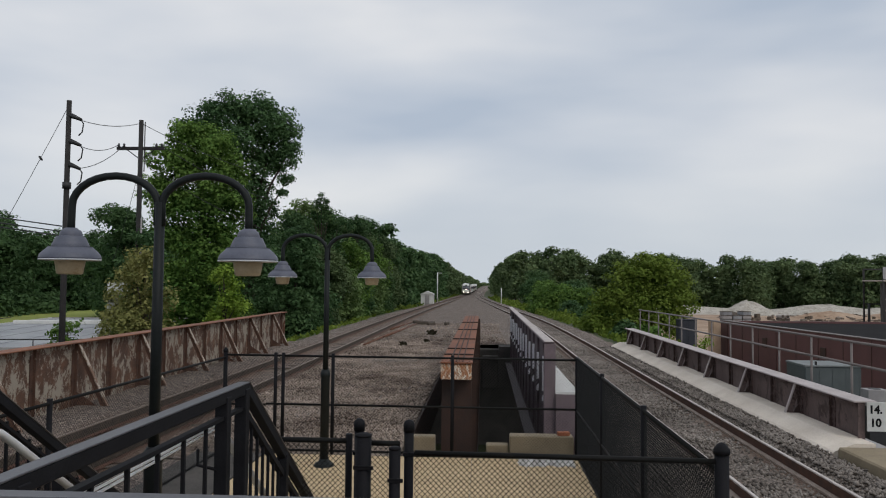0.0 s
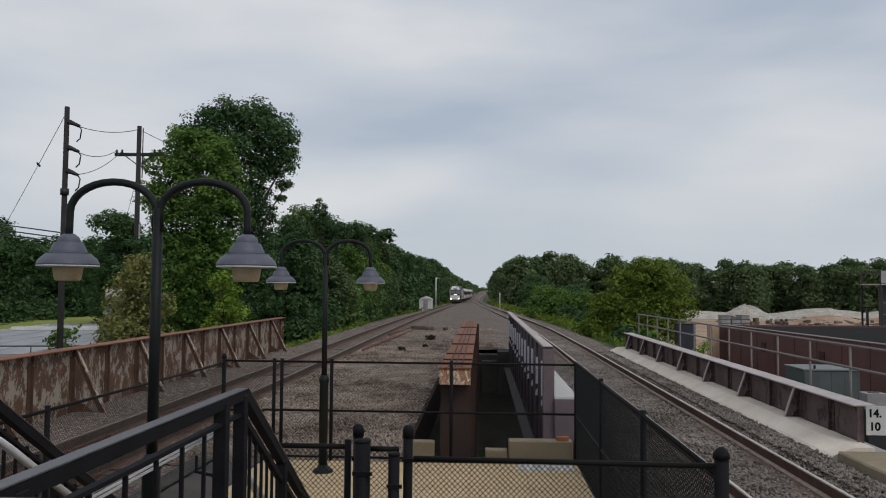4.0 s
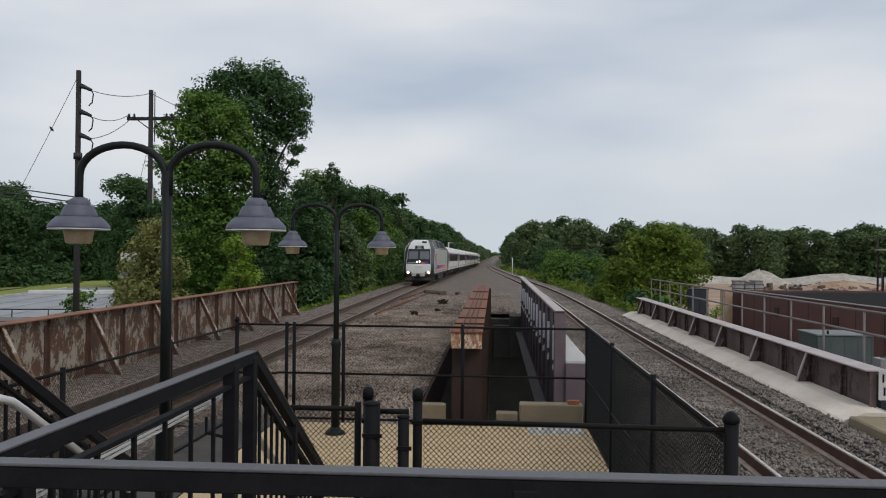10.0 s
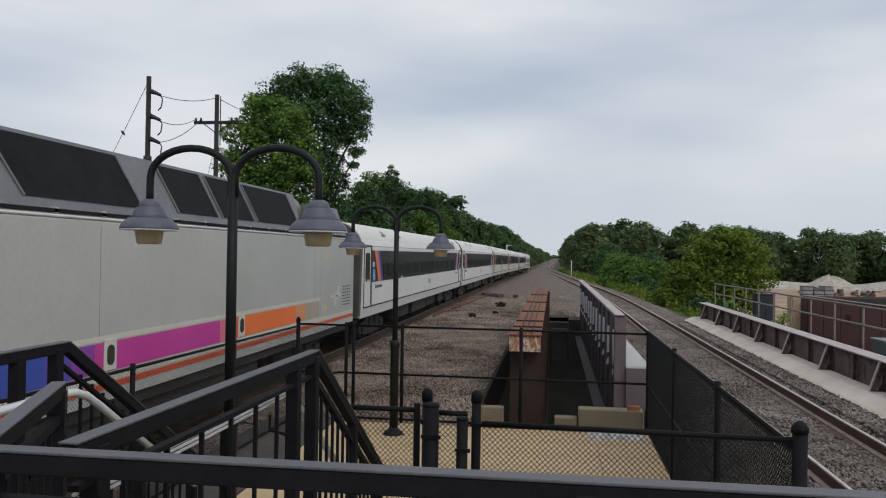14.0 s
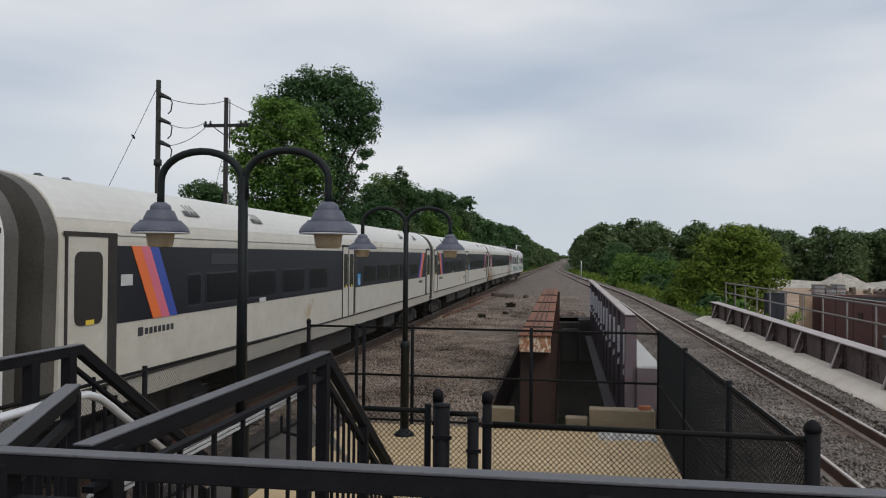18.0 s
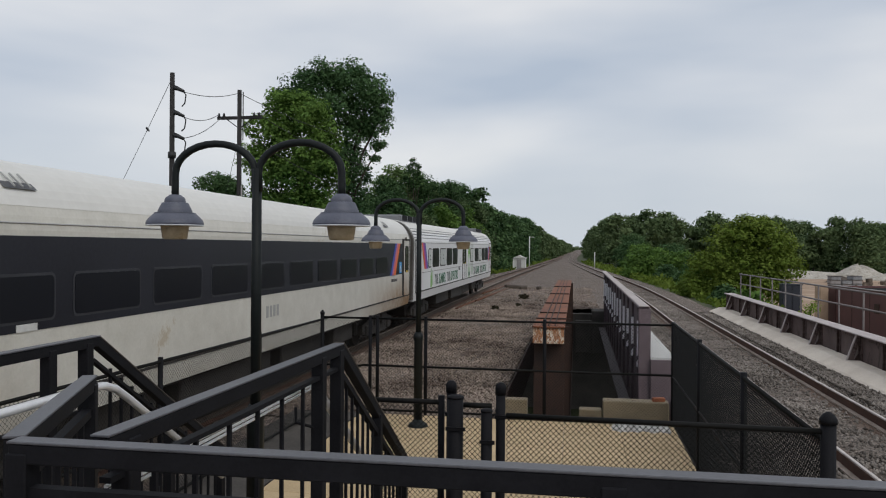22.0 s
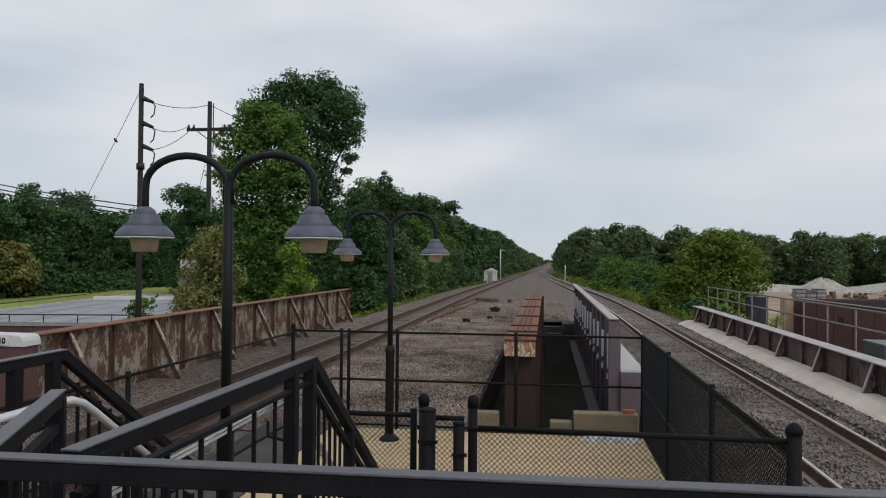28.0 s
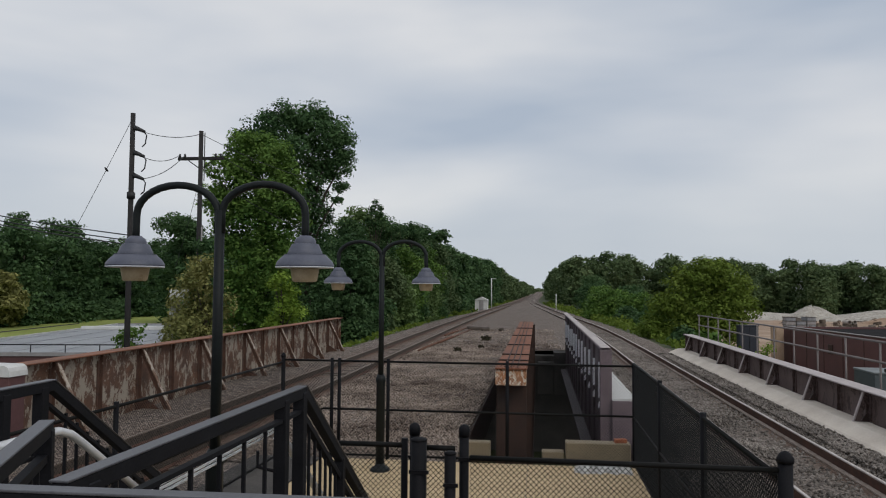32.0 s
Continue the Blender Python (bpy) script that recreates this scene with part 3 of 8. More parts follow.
def track(cx, label, bend, head, foot, web):
    t = thing("railway_track", label, "railway track", kind="structure")
    stations = [-90, -40, 0, 13, 40, 50, 60, 70, 80, 90, 100, 113, 125, 138, 150, 163, 180, 203, 225, 250, 275, 300, 340, 380, 420, 460, 510, 560, 630, 700, 800, 895]
    for s in (-0.7525, 0.7525):
        for nm, outline, mat in (("rail_head", HEAD, head), ("rail_web", WEB, web), ("rail_foot", FOOT, foot)):
            bm = B()
            rings = []
            for y in stations:
                x = cx + s + bend(y)
                rings.append([bm.verts.new((x + u * 1.1, y, v * 1.2 + max(-2.5, grade(y)))) for u, v in outline])
            n = len(outline)
            for a, b in zip(rings, rings[1:]):
                for i in range(n):
                    bm.faces.new((a[i], a[(i + 1) % n], b[(i + 1) % n], b[i]))
            part(nm, bm, mat, t)
    return t


TL = track(TRACK_L, "worn brown steel rails of the line that the train runs on", ease, M_RAILDULL, M_RAILWEB, M_TIE)
TR = track(TRACK_R, "single track of rust-webbed rails with worn brownish heads", slew, M_RAILHEAD, M_RAILFOOT, M_RAILWEB)
tie_mesh = mesh_of("tie", bevelled(bx(B(), -1.3, 1.3, -0.115, 0.115, -0.17, 0.0), 0.012), M_TIE)
clip_mesh = mesh_of("tie_plate", bx(B(), -0.18, 0.18, -0.09, 0.09, 0.0, 0.018), M_RAILWEB)
for t, cx, dz in ((TL, TRACK_L, -0.232), (TR, TRACK_R, -0.268)):
    for k in range(64):
        y = 5.5 + 0.55 * k + random.uniform(-0.03, 0.03)
        part("tie", tie_mesh, None, t, "", pose(cx + random.uniform(-0.04, 0.04), y, dz + 0.02 - 0.035 * (k % 3 == 1), 0, 0, random.uniform(-1, 1)))
# pulled-up old rail pieces and plant tufts on the disused bed
for x, y, r, l in ((-4.3, 57.6, 8, 1.5), (-4.75, 58.6, -35, 1.3), (-3.8, 56.6, 55, 0.7), (-2.65, 56.8, 70, 0.4)):
    solid("scrap_timber", bevelled(bx(B(), -l / 2, l / 2, -0.13, 0.13, 0, 0.22), 0.03), M_TIE, "short dark weathered timber lying on the stone bed", "timber", "scrap timbers", m=pose(x, y, -0.1, 0, 0, r))

for x0, y0, x1, y1 in ((-5.75, 37.5, -5.45, 49.3), (-5.50, 43.0, -4.95, 57.5), (-5.95, 50.0, -5.35, 63.0)):
    solid("discarded_rail", tube(B(), [(x0, y0, -0.045), ((x0 + x1) / 2, (y0 + y1) / 2, -0.05), (x1, y1, -0.06)], 0.075, 6, squash=0.75), M_OLDRAIL, "long rusted rail lying loose beside the track", "rail", "discarded rails")

# ---- bridge: abutments, decks, girders ----


def wall(name, x0, x1, y0, y1, z0, z1, mat, label):
    return solid(name, bevelled(bx(B(), x0, x1, y0, y1, z0, z1), 0.02), mat, label, "wall", kind="structure")


wall("abutment_near", -12.5, 10.5, SPAN0 - 1.2, SPAN0, STREET - 0.4, -0.32, M_DARKCONC, "dark concrete abutment under the platform end")
wall("abutment_far", -12.5, 10.5, SPAN1, SPAN1 + 1.2, STREET - 0.4, -0.32, M_DARKCONC, "dark concrete abutment across the street")
wall("backwall_step", 0.0, 0.78, SPAN1 - 0.5, SPAN1 + 0.6, -2.2, -0.62, M_DARKCONC, "low dark concrete step of the far abutment")
wall("backwall_step", 0.8, HOLE_R + 0.1, SPAN1 - 0.7, SPAN1 + 0.6, -2.2, -0.12, M_DARKCONC, "dark concrete step of the far abutment")
wall("bridge_deck_left", -10.1, HOLE_L, SPAN0 - 0.1, SPAN1 + 0.1, -0.85, -0.28, M_RUSTDARK, "dark rusted steel trough deck carrying stone ballast")
wall("bridge_deck_right", 1.5, 7.3, SPAN0 - 0.1, SPAN1 + 0.1, -0.9, -0.34, M_RUSTDARK, "dark steel deck under the single track")
wall("ballast_edge_plate", HOLE_L - 0.03, HOLE_L + 0.02, SPAN0, SPAN1, -1.1, -0.1, M_RUSTDARK, "rusted edge plate holding back the ballast")


def plate_girder(label, x, y0, y1, ztop, depth, facing, mats, flange=0.45, ties=7, knee=True, knee_reach=0.75, panel=2, first=0.0, pitch=3.5, width=0.055):
    """Riveted plate girder: web, flanges, stiffener angles and sloping knee braces on the side that faces the track."""
    web, cap, brace, stiff_mat = mats
    g = thing("plate_girder", label, "bridge girder")
    part("web", bx(B(), x - 0.01, x + 0.01, y0, y1, ztop - depth, ztop - 0.03), web, g)
    part("top_flange", bevelled(bx(B(), x - flange / 2, x + flange / 2, y0 - 0.05, y1 + 0.05, ztop - 0.035, ztop), 0.008), cap, g)
    part("bottom_flange", bevelled(bx(B(), x - flange / 2, x + flange / 2, y0, y1, ztop - depth - 0.035, ztop - depth), 0.008), web, g)
    for z0, z1 in ((ztop - 0.19, ztop - 0.035), (ztop - depth, ztop - depth + 0.15)):
        bm = bx(B(), x + facing * 0.010, x + facing * 0.026, y0, y1, z0, z1)
        part("flange_angle", bm, web, g)
    stiff = mesh_of("stiffener", bx(bx(B(), 0.0, facing * 0.10, -0.008, 0.008, -depth + 0.06, -0.05), 0.008 * facing, 0.034 * facing, -0.11, 0.11, -depth + 0.06, -0.05), stiff_mat)
    outl = [(facing * 0.02, -0.05), (facing * 0.14, -0.05), (facing * knee_reach, -depth + 0.1), (facing * (knee_reach - 0.16), -depth + 0.1)]
    kb = mesh_of("knee_brace", prism(B(), outl if facing > 0 else outl[::-1], -0.012, 0.012), stiff_mat)
    kf = mesh_of("brace_flange", prism(B(), [(facing * 0.12, -0.05), (facing * 0.15, -0.05), (facing * (knee_reach + 0.03), -depth + 0.1), (facing * (knee_reach - 0.0), -depth + 0.1)], -width, width), brace)
    gusset = mesh_of("brace_gusset", prism(B(), [(facing * 0.04, -depth + 0.1), (facing * 0.04, -depth + 0.55), (facing * knee_reach * 0.8, -depth + 0.1)], -0.01, 0.01), stiff_mat)
    y, i = y0 + first, 0
    if first > pitch / 2:
        part("stiffener", stiff, None, g, "", pose(x, y - pitch / 2, ztop))
    while y < y1:
        part("stiffener", stiff, None, g, "", pose(x, y, ztop))
        if y + pitch / 2 < y1:
            part("stiffener", stiff, None, g, "", pose(x, y + pitch / 2, ztop))
        part("knee_brace", kb, None, g, "", pose(x, y, ztop))
        part("brace_flange", kf, None, g, "", pose(x, y, ztop))
        part("brace_gusset", gusset, None, g, "", pose(x, y, ztop))
        y += pitch
    part("end_angle", bx(B(), min(x, x + facing * 0.12), max(x, x + facing * 0.12), y0 - 0.01, y0 + 0.015, ztop - depth, ztop - 0.04), web, g)
    part("end_angle", bx(B(), min(x, x + facing * 0.12), max(x, x + facing * 0.12), y1 - 0.015, y1 + 0.01, ztop - depth, ztop - 0.04), web, g)
    rv = B()
    for y in np.arange(y0 + 0.1, y1, 0.16):
        for z in (ztop - 0.08, ztop - 0.15):
            xx = x + facing * 0.026
            bx(rv, min(xx, xx + facing * 0.012), max(xx, xx + facing * 0.012), y - 0.012, y + 0.012, z - 0.012, z + 0.012)
    tagged(part("rivets", rv, web, g), kind="stuff")
    return g


GL = plate_girder("rusted riveted plate girder with flaking pale paint", -10.15, 14.0, 39.0, 1.45, 1.75, 1, (M_RUST, M_RUSTCAP, M_KNEE, M_RUSTBROWN), 0.42, first=1.28, pitch=3.585, knee_reach=0.92, width=0.05)
GR = plate_girder("faded mauve plate girder with a pale pinkish-grey cap", 7.36, 15.45, 39.6, 0.82, 1.02, -1, (M_MAUVE, M_GIRDERCAP, M_BRACE, M_MAUVE), 0.44, first=2.97, pitch=3.33, knee_reach=0.42, width=0.042)
# milepost plates on the girder ends
for g, x, y, z, w, hgt in ((GR, 7.62, 15.36, 0.53, 0.52, 0.56), (GL, -10.28, 13.44, 1.385, 0.46, 0.17)):
    pl = part("bridge_plate", bevelled(bx(B(), x - w / 2, x + w / 2, y - 0.012, y, z - hgt / 2, z + hgt / 2), 0.006), M_WALLWHITE, g, "white painted bridge plate with black digits")
    if g is GR:
        lettering("14.", 0.21, M_BLACK, "plate_lettering", pl, pose(x - 0.10, y - 0.014, z + 0.13, 90), "black painted digits", 0.008)
        lettering("10", 0.21, M_BLACK, "plate_lettering", pl, pose(x - 0.10, y - 0.014, z - 0.12, 90), "black painted digits", 0.008)
    else:
        lettering("14.10", 0.15, M_BLACK, "plate_lettering", pl, pose(x, y - 0.014, z, 90), "black painted digits", 0.006)
# rounded pale end of the old girder
part("end_cap", prism(B(), [(-10.7, 1.28), (-9.77, 1.28), (-9.78, 1.38), (-9.81, 1.45), (-9.88, 1.49), (-10.7, 1.50)], 13.45, 13.98, "y"), M_WALLWHITE, GL, "white painted end cap")
part("end_post", bevelled(bx(B(), -10.68, -9.80, 13.48, 13.96, -0.3, 1.278), 0.02), M_MAROON, GL, "dark maroon end post")

# middle girder of the removed track: box-like with orange rusted top
mg = thing("disused_girder", "disused centre girder with an orange rusted top and dark sides", "bridge girder")
part("side_plate", bx(B(), -0.80, -0.76, 16.4, 38.6, -1.6, 1.30), M_RUSTDARK, mg)
part("side_plate", bx(B(), -0.30, -0.26, 16.4, 38.6, -1.6, 1.30), M_RUSTDARK, mg)
part("end_plate", bx(B(), -0.84, -0.22, 16.25, 16.4, -1.9, 1.03), M_RUSTDARK, mg)
part("peeling_end", prism(B(), [(15.95, 1.03), (16.42, 1.03), (16.42, 1.34), (16.05, 1.34)], -0.85, -0.22, "x"), M_RUSTPEEL, mg, "flaking pale and orange painted nose")
part("top_plate", bevelled(bx(B(), -0.86, -0.20, 16.0, 38.7, 1.345, 1.375), 0.006), M_RUSTTOP, mg)
for x in (-0.66, -0.53, -0.40):
    part("top_rib", bx(B(), x - 0.012, x + 0.012, 16.1, 38.6, 1.376, 1.40), M_RUSTDARK, mg)
for y in (17.6, 19.2, 22.5, 27.0, 32.0):
    part("joint_bar", bx(B(), -0.86, -0.2, y - 0.03, y + 0.03, 1.376, 1.408), M_RUSTDARK, mg)
for k in range(12):
    part("stiffener", bx(B(), -0.26, -0.12, 16.8 + k * 1.85, 16.83 + k * 1.85, -1.6, 1.3), M_RUSTDARK, mg)
part("bottom_plate", bx(B(), -0.95, -0.1, 16.2, 38.6, -1.66, -1.6), M_RUSTDARK, mg)
part("bearing", bx(B(), -0.9, -0.15, SPAN0 - 0.05, 16.3, -2.4, -1.95), M_DARKCONC, mg)
# pale girder on the right of the open bay
wg = thing("pale_girder", "pale lilac-grey girder with patchy white stiffener angles", "bridge girder")
# web, stiffeners and bottom flange wear the shaded copies of the lilac
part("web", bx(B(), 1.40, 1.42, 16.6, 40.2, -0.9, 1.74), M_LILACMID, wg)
part("top_flange", bevelled(bx(B(), 1.30, 1.52, 16.5, 40.3, 1.74, 1.78), 0.006), M_LILAC, wg)
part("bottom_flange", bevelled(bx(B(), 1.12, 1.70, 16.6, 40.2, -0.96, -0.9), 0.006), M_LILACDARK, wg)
part("end_post", bevelled(bx(B(), 1.30, 1.54, 16.48, 16.62, -0.9, 1.735), 0.006), M_LILAC, wg)
part("flange_cap", bevelled(bx(B(), 1.31, 1.51, 16.46, 40.32, 1.781, 1.797), 0.004), M_BRACE, wg, "paler cap strip of the flange")
for k in range(13):
    y = 17.5 + k * 1.75
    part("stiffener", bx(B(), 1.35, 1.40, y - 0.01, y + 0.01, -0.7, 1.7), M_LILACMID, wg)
    part("white_angle", bx(B(), 1.335, 1.392, y - 0.040, y - 0.012, 0.62 + 0.06 * (k % 3), 1.40 - 0.07 * (k % 2)), M_STIFFWHITE, wg, "white stiffener angle")
    part("white_strip", bx(B(), 1.385, 1.397, y + 0.02, y + 0.38 + 0.2 * (k % 2), 1.06, 1.13), M_STIFFWHITE, wg, "white strip on the web")
    part("white_foot", prism(B(), [(1.385, 0.40), (1.385, 0.58), (1.33, 0.50), (1.33, 0.40)], y - 0.06, y - 0.037), M_STIFFWHITE, wg)
part("end_ledge", bx(B(), 1.54, 2.03, 16.45, 34.0, 0.70, 0.745), M_WALLWHITE, wg, "white ledge plate beside the girder end")
part("end_face", bx(B(), 1.54, 2.05, 16.4, 16.46, -0.4, 0.70), M_LILAC, wg)
# curb of pale concrete along the right girder, with its end block
cb = solid("concrete_curb", prism(B(), [(6.42, -0.30), (7.30, -0.30), (7.30, 0.10), (6.92, 0.10), (6.55, -0.05), (6.47, -0.12)], 14.9, 39.8, "y"), M_CURB, "long pale concrete curb between track and girder", "curb", kind="structure")
solid("concrete_end_block", bevelled(bx(B(), 6.6, 8.6, 12.9, 14.88, -1.2, 0.04), 0.03), M_YELLOWCONC, "sandy concrete block at the girder end", "concrete block", kind="structure")
bm = B()
rng = random.Random(4)
for k in range(420):
    y = 14.9 + 24.5 * k / 420 + rng.uniform(-0.03, 0.03)
    s = rng.uniform(0.012, 0.032)
    x = 6.45 + rng.uniform(-0.07, 0.05)
    bx(bm, x - s, x + s, y - s * 1.2, y + s * 1.2, -0.16, -0.12 + s * 1.2, Matrix.Translation((x, y, 0)) @ pose(0, 0, 0, 0, 0, rng.uniform(0, 90)) @ Matrix.Translation((-x, -y, 0)))
tagged(part("curb_moss", bm, M_TIE), "dark dirt and moss along the concrete curb", "dirt", kind="stuff")

# pipe handrail on the outer side of the right girder
hr = thing("bridge_handrail", "grey two-rail pipe handrail along the bridge walkway", "handrail")
HX = 7.86
for z in (1.85, 1.38):
    part("rail", tube(B(), [(HX, 14.6, z), (HX, 39.6, z - 0.1)], 0.03, 8), M_HANDRAIL, hr)
post_mesh = mesh_of("post", tube(B(), [(0, 0, -0.5), (0, 0, 1.84)], 0.027, 8), M_HANDRAIL)
for k in range(13):
    part("post", post_mesh, None, hr, "", pose(HX, 15.0 + 2.03 * k, -0.004 * k))
solid("walkway", bx(B(), 7.4, 8.2, 14.9, 39.5, -0.3, -0.22), M_GREYCAP, "narrow steel walkway outside the girder", "walkway", kind="structure")

# ---- low platform, raised platform and its stair ----
pf = thing("platform", "low tan-paved platform running to the bridge", "platform", kind="structure")
part("slab", bx(B(), -4.95, 1.9, -60, SPAN0 - 0.3, -0.6, LOW - 0.05), M_CONC, pf)
paver = mesh_of("paver", bevelled(bx(B(), 0.004, 0.886, 0.004, 0.886, -0.045, 0.0), 0.006), M_PAVER)
for i in range(6):
    for j in range(11):
        part("paver", paver, None, pf, "", pose(-3.72 + 0.89 * i, 13.27 - 0.89 * (j + 1), LOW + random.uniform(-0.002, 0.002)))
part("edge_strip", bx(B(), -4.94, -3.74, -40, 13.3, LOW - 0.048, LOW), M_EDGE, pf)
part("paved_rest", bx(B(), -3.72, 1.62, -50, 13.27 - 0.89 * 11 - 0.005, LOW - 0.048, LOW - 0.002), M_PAVER, pf)
# concrete blocks and rubbish at the platform end
for x0, x1, y0, y1, z0, z1, mat in ((0.48, 1.56, 13.36, 13.66, LOW, 0.41, M_YELLOWCONC), (0.08, 0.46, 13.42, 13.66, LOW, 0.24, M_YELLOWCONC), (-1.34, -0.80, 13.42, 13.66, LOW - 0.02, 0.36, M_YELLOWCONC)):
    solid("concrete_block", bevelled(bx(B(), x0, x1, y0, y1, z0, z1), 0.015), mat, "sandy concrete block closing the platform end", "concrete block", "platform end blocks")
solid("loose_brick", bevelled(bx(B(), -0.1, 0.1, -0.05, 0.05, 0, 0.065), 0.006), M_BRICK, "orange-red brick lying on the concrete block", "brick", m=pose(1.40, 13.5, 0.41, 0, 0, 14))
def crumple(x, y):
    edge = smooth01(0.0, 0.09, x - 0.56 - 0.22 * abs(noise.noise((y * 5, 1, 1)))) * smooth01(0.0, 0.05, 1.55 - x) * smooth01(0.0, 0.09, y - 12.68 - 0.24 * abs(noise.noise((x * 4, 3, 1)))) * smooth01(0.0, 0.05, 13.21 - y)
    folds = abs(noise.noise((x * 4.2, y * 6.0, 2.0))) + 0.6 * abs(noise.noise((x * 10, y * 12, 5.0))) + 0.3 * abs(noise.noise((x * 23, y * 25, 7.0)))
    return LOW - 0.012 + (0.025 + 0.11 * folds) * edge


tarp = grid_sheet("crumpled_tarp", lines((0.5, 0.022), 1.56), lines((12.62, 0.02), 13.22), crumple, M_SHEET)
tagged(part("crumpled_tarp", tarp, None), "crumpled pale plastic sheet lying at the fence corner", "plastic sheet")


rp = thing("raised_platform", "raised boarding platform of concrete with a short stair", "platform", kind="structure")
part("deck", bevelled(bx(B(), -2.95, 1.75, -14, 2.05, HIGH - 0.2, HIGH), 0.01), M_CONC, rp)
part("stair_landing", bevelled(bx(B(), -2.95, -1.2, 2.052, STAIR_Y, HIGH - 0.2, HIGH), 0.01), M_STAIR, rp)
for k in range(6):
    part("step", bevelled(bx(B(), RAIL_L + 0.03, RAIL_R - 0.03, STAIR_Y + 0.28 * k, STAIR_Y + 0.28 * (k + 1) + 0.02, HIGH - 0.216 * (k + 1) - 0.05, HIGH - 0.216 * (k + 1)), 0.006), M_STAIR, rp)
for x in (RAIL_L, RAIL_R):
    part("stringer", prism(B(), [(STAIR_Y - 0.1, HIGH - 0.3), (STAIR_Y - 0.1, HIGH), (STAIR_Y + 1.68, LOW + 0.02), (STAIR_Y + 1.3, LOW)], x - 0.02, x + 0.02, "x"), M_BLACK, rp)
for x in (-2.8, 1.5):
    for y in (-12, -8, -4, 0, 1.8):
        part("support", bx(B(), x - 0.15, x + 0.15, y - 0.15, y + 0.15, LOW - 0.05, HIGH - 0.2), M_CONC, rp)

picket = mesh_of("picket", bx(B(), -0.008, 0.008, -0.008, 0.008, 0, 0.86), M_BLACK)


def railing(name, label, p, q, z0, z1, zb=HIGH, posts=(), pick=0.115, cap=True, low_rail=True, deep=0.06, slim=0.034, top=None):
    """Square-bar railing from p to q (x, y) with its top at z0 .. z1 and foot at zb below those ends."""
    g = thing(name, label, "railing")
    P, Q = Vector((*p, z0)), Vector((*q, z1))
    d = Q - P
    L = d.length
    ang = math.degrees(math.atan2(d.y, d.x))
    tilt = -math.degrees(math.asin(d.z / L))
    m = pose(*P, 0, 0, ang) @ pose(0, 0, 0, 0, tilt, 0)
    part("top_rail", bevelled(bx(B(), -0.025, L + 0.025, -0.027, 0.027, -deep, -0.004), 0.004), M_BLACK, g, "", m)
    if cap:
        part("rail_cap", bevelled(bx(B(), -0.028, L + 0.028, -0.030, 0.030, -0.0035, 0.004), 0.002), top or M_BLACKTOP, g, "paler strip on top of the rail", m)
    hgt = z0 - zb
    if low_rail:
        part("lower_rail", bx(B(), 0, L, -0.018, 0.018, -0.125 - slim, -0.125), M_BLACK, g, "", m)
        part("bottom_rail", bx(B(), 0, L, -0.018, 0.018, -hgt + 0.08, -hgt + 0.115), M_BLACK, g, "", m)
    dl = math.hypot(d.x, d.y)
    n = int(dl / pick)
    for k in range(1, n):
        s = k / n
        c = P + d * s
        part("picket", picket, None, g, "", pose(c.x, c.y, c.z - hgt + 0.1, 0, 0, ang))
    for s in posts:
        c = P + d * s
        part("post", bevelled(bx(B(), -0.032, 0.032, -0.032, 0.032, -hgt, -0.03), 0.004), M_BLACK, g, "", pose(c.x, c.y, c.z, 0, 0, ang))
    return g


railing("platform_railing", "black square-bar railing across the platform end, grey on top", (-1.50, 1.95), (1.72, 1.97), TOP, TOP, posts=(0.0, 0.5, 1.0))
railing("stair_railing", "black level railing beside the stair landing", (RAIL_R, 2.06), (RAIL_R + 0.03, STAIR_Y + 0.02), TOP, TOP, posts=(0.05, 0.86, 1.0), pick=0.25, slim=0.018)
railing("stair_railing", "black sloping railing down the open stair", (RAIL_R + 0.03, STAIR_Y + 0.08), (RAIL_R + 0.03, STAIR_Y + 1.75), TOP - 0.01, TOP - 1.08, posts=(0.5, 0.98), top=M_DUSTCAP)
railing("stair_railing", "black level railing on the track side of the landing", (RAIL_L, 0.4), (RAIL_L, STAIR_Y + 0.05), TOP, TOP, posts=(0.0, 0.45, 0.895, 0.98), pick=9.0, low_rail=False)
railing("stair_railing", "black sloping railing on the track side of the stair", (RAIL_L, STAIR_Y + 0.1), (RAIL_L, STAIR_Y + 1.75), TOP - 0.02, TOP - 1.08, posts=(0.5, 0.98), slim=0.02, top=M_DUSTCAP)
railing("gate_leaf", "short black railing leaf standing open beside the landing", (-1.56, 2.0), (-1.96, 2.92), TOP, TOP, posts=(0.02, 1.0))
railing("platform_railing", "black railing along the track edge behind", (1.73, -12.0), (1.73, 1.9), TOP, TOP, posts=(0, 0.25, 0.5, 0.75), pick=0.4)

lm = thing("mesh_infill", "fine black wire mesh below the landing railing", "wire mesh")
part("frame_rail", tube(B(), [(RAIL_L, 0.5, TOP - 0.42), (RAIL_L, STAIR_Y, TOP - 0.42)], 0.014, 8), M_BLACK, lm)
part("frame_rail", tube(B(), [(RAIL_L, 0.5, HIGH + 0.06), (RAIL_L, STAIR_Y, HIGH + 0.06)], 0.014, 8), M_BLACK, lm)
for k in range(9):
    part("frame_stay", tube(B(), [(RAIL_L, 0.5 + 0.456 * k, HIGH), (RAIL_L, 0.5 + 0.456 * k, TOP - 0.42)], 0.010, 6), M_BLACK, lm)

# brushed metal grab rails of the stair


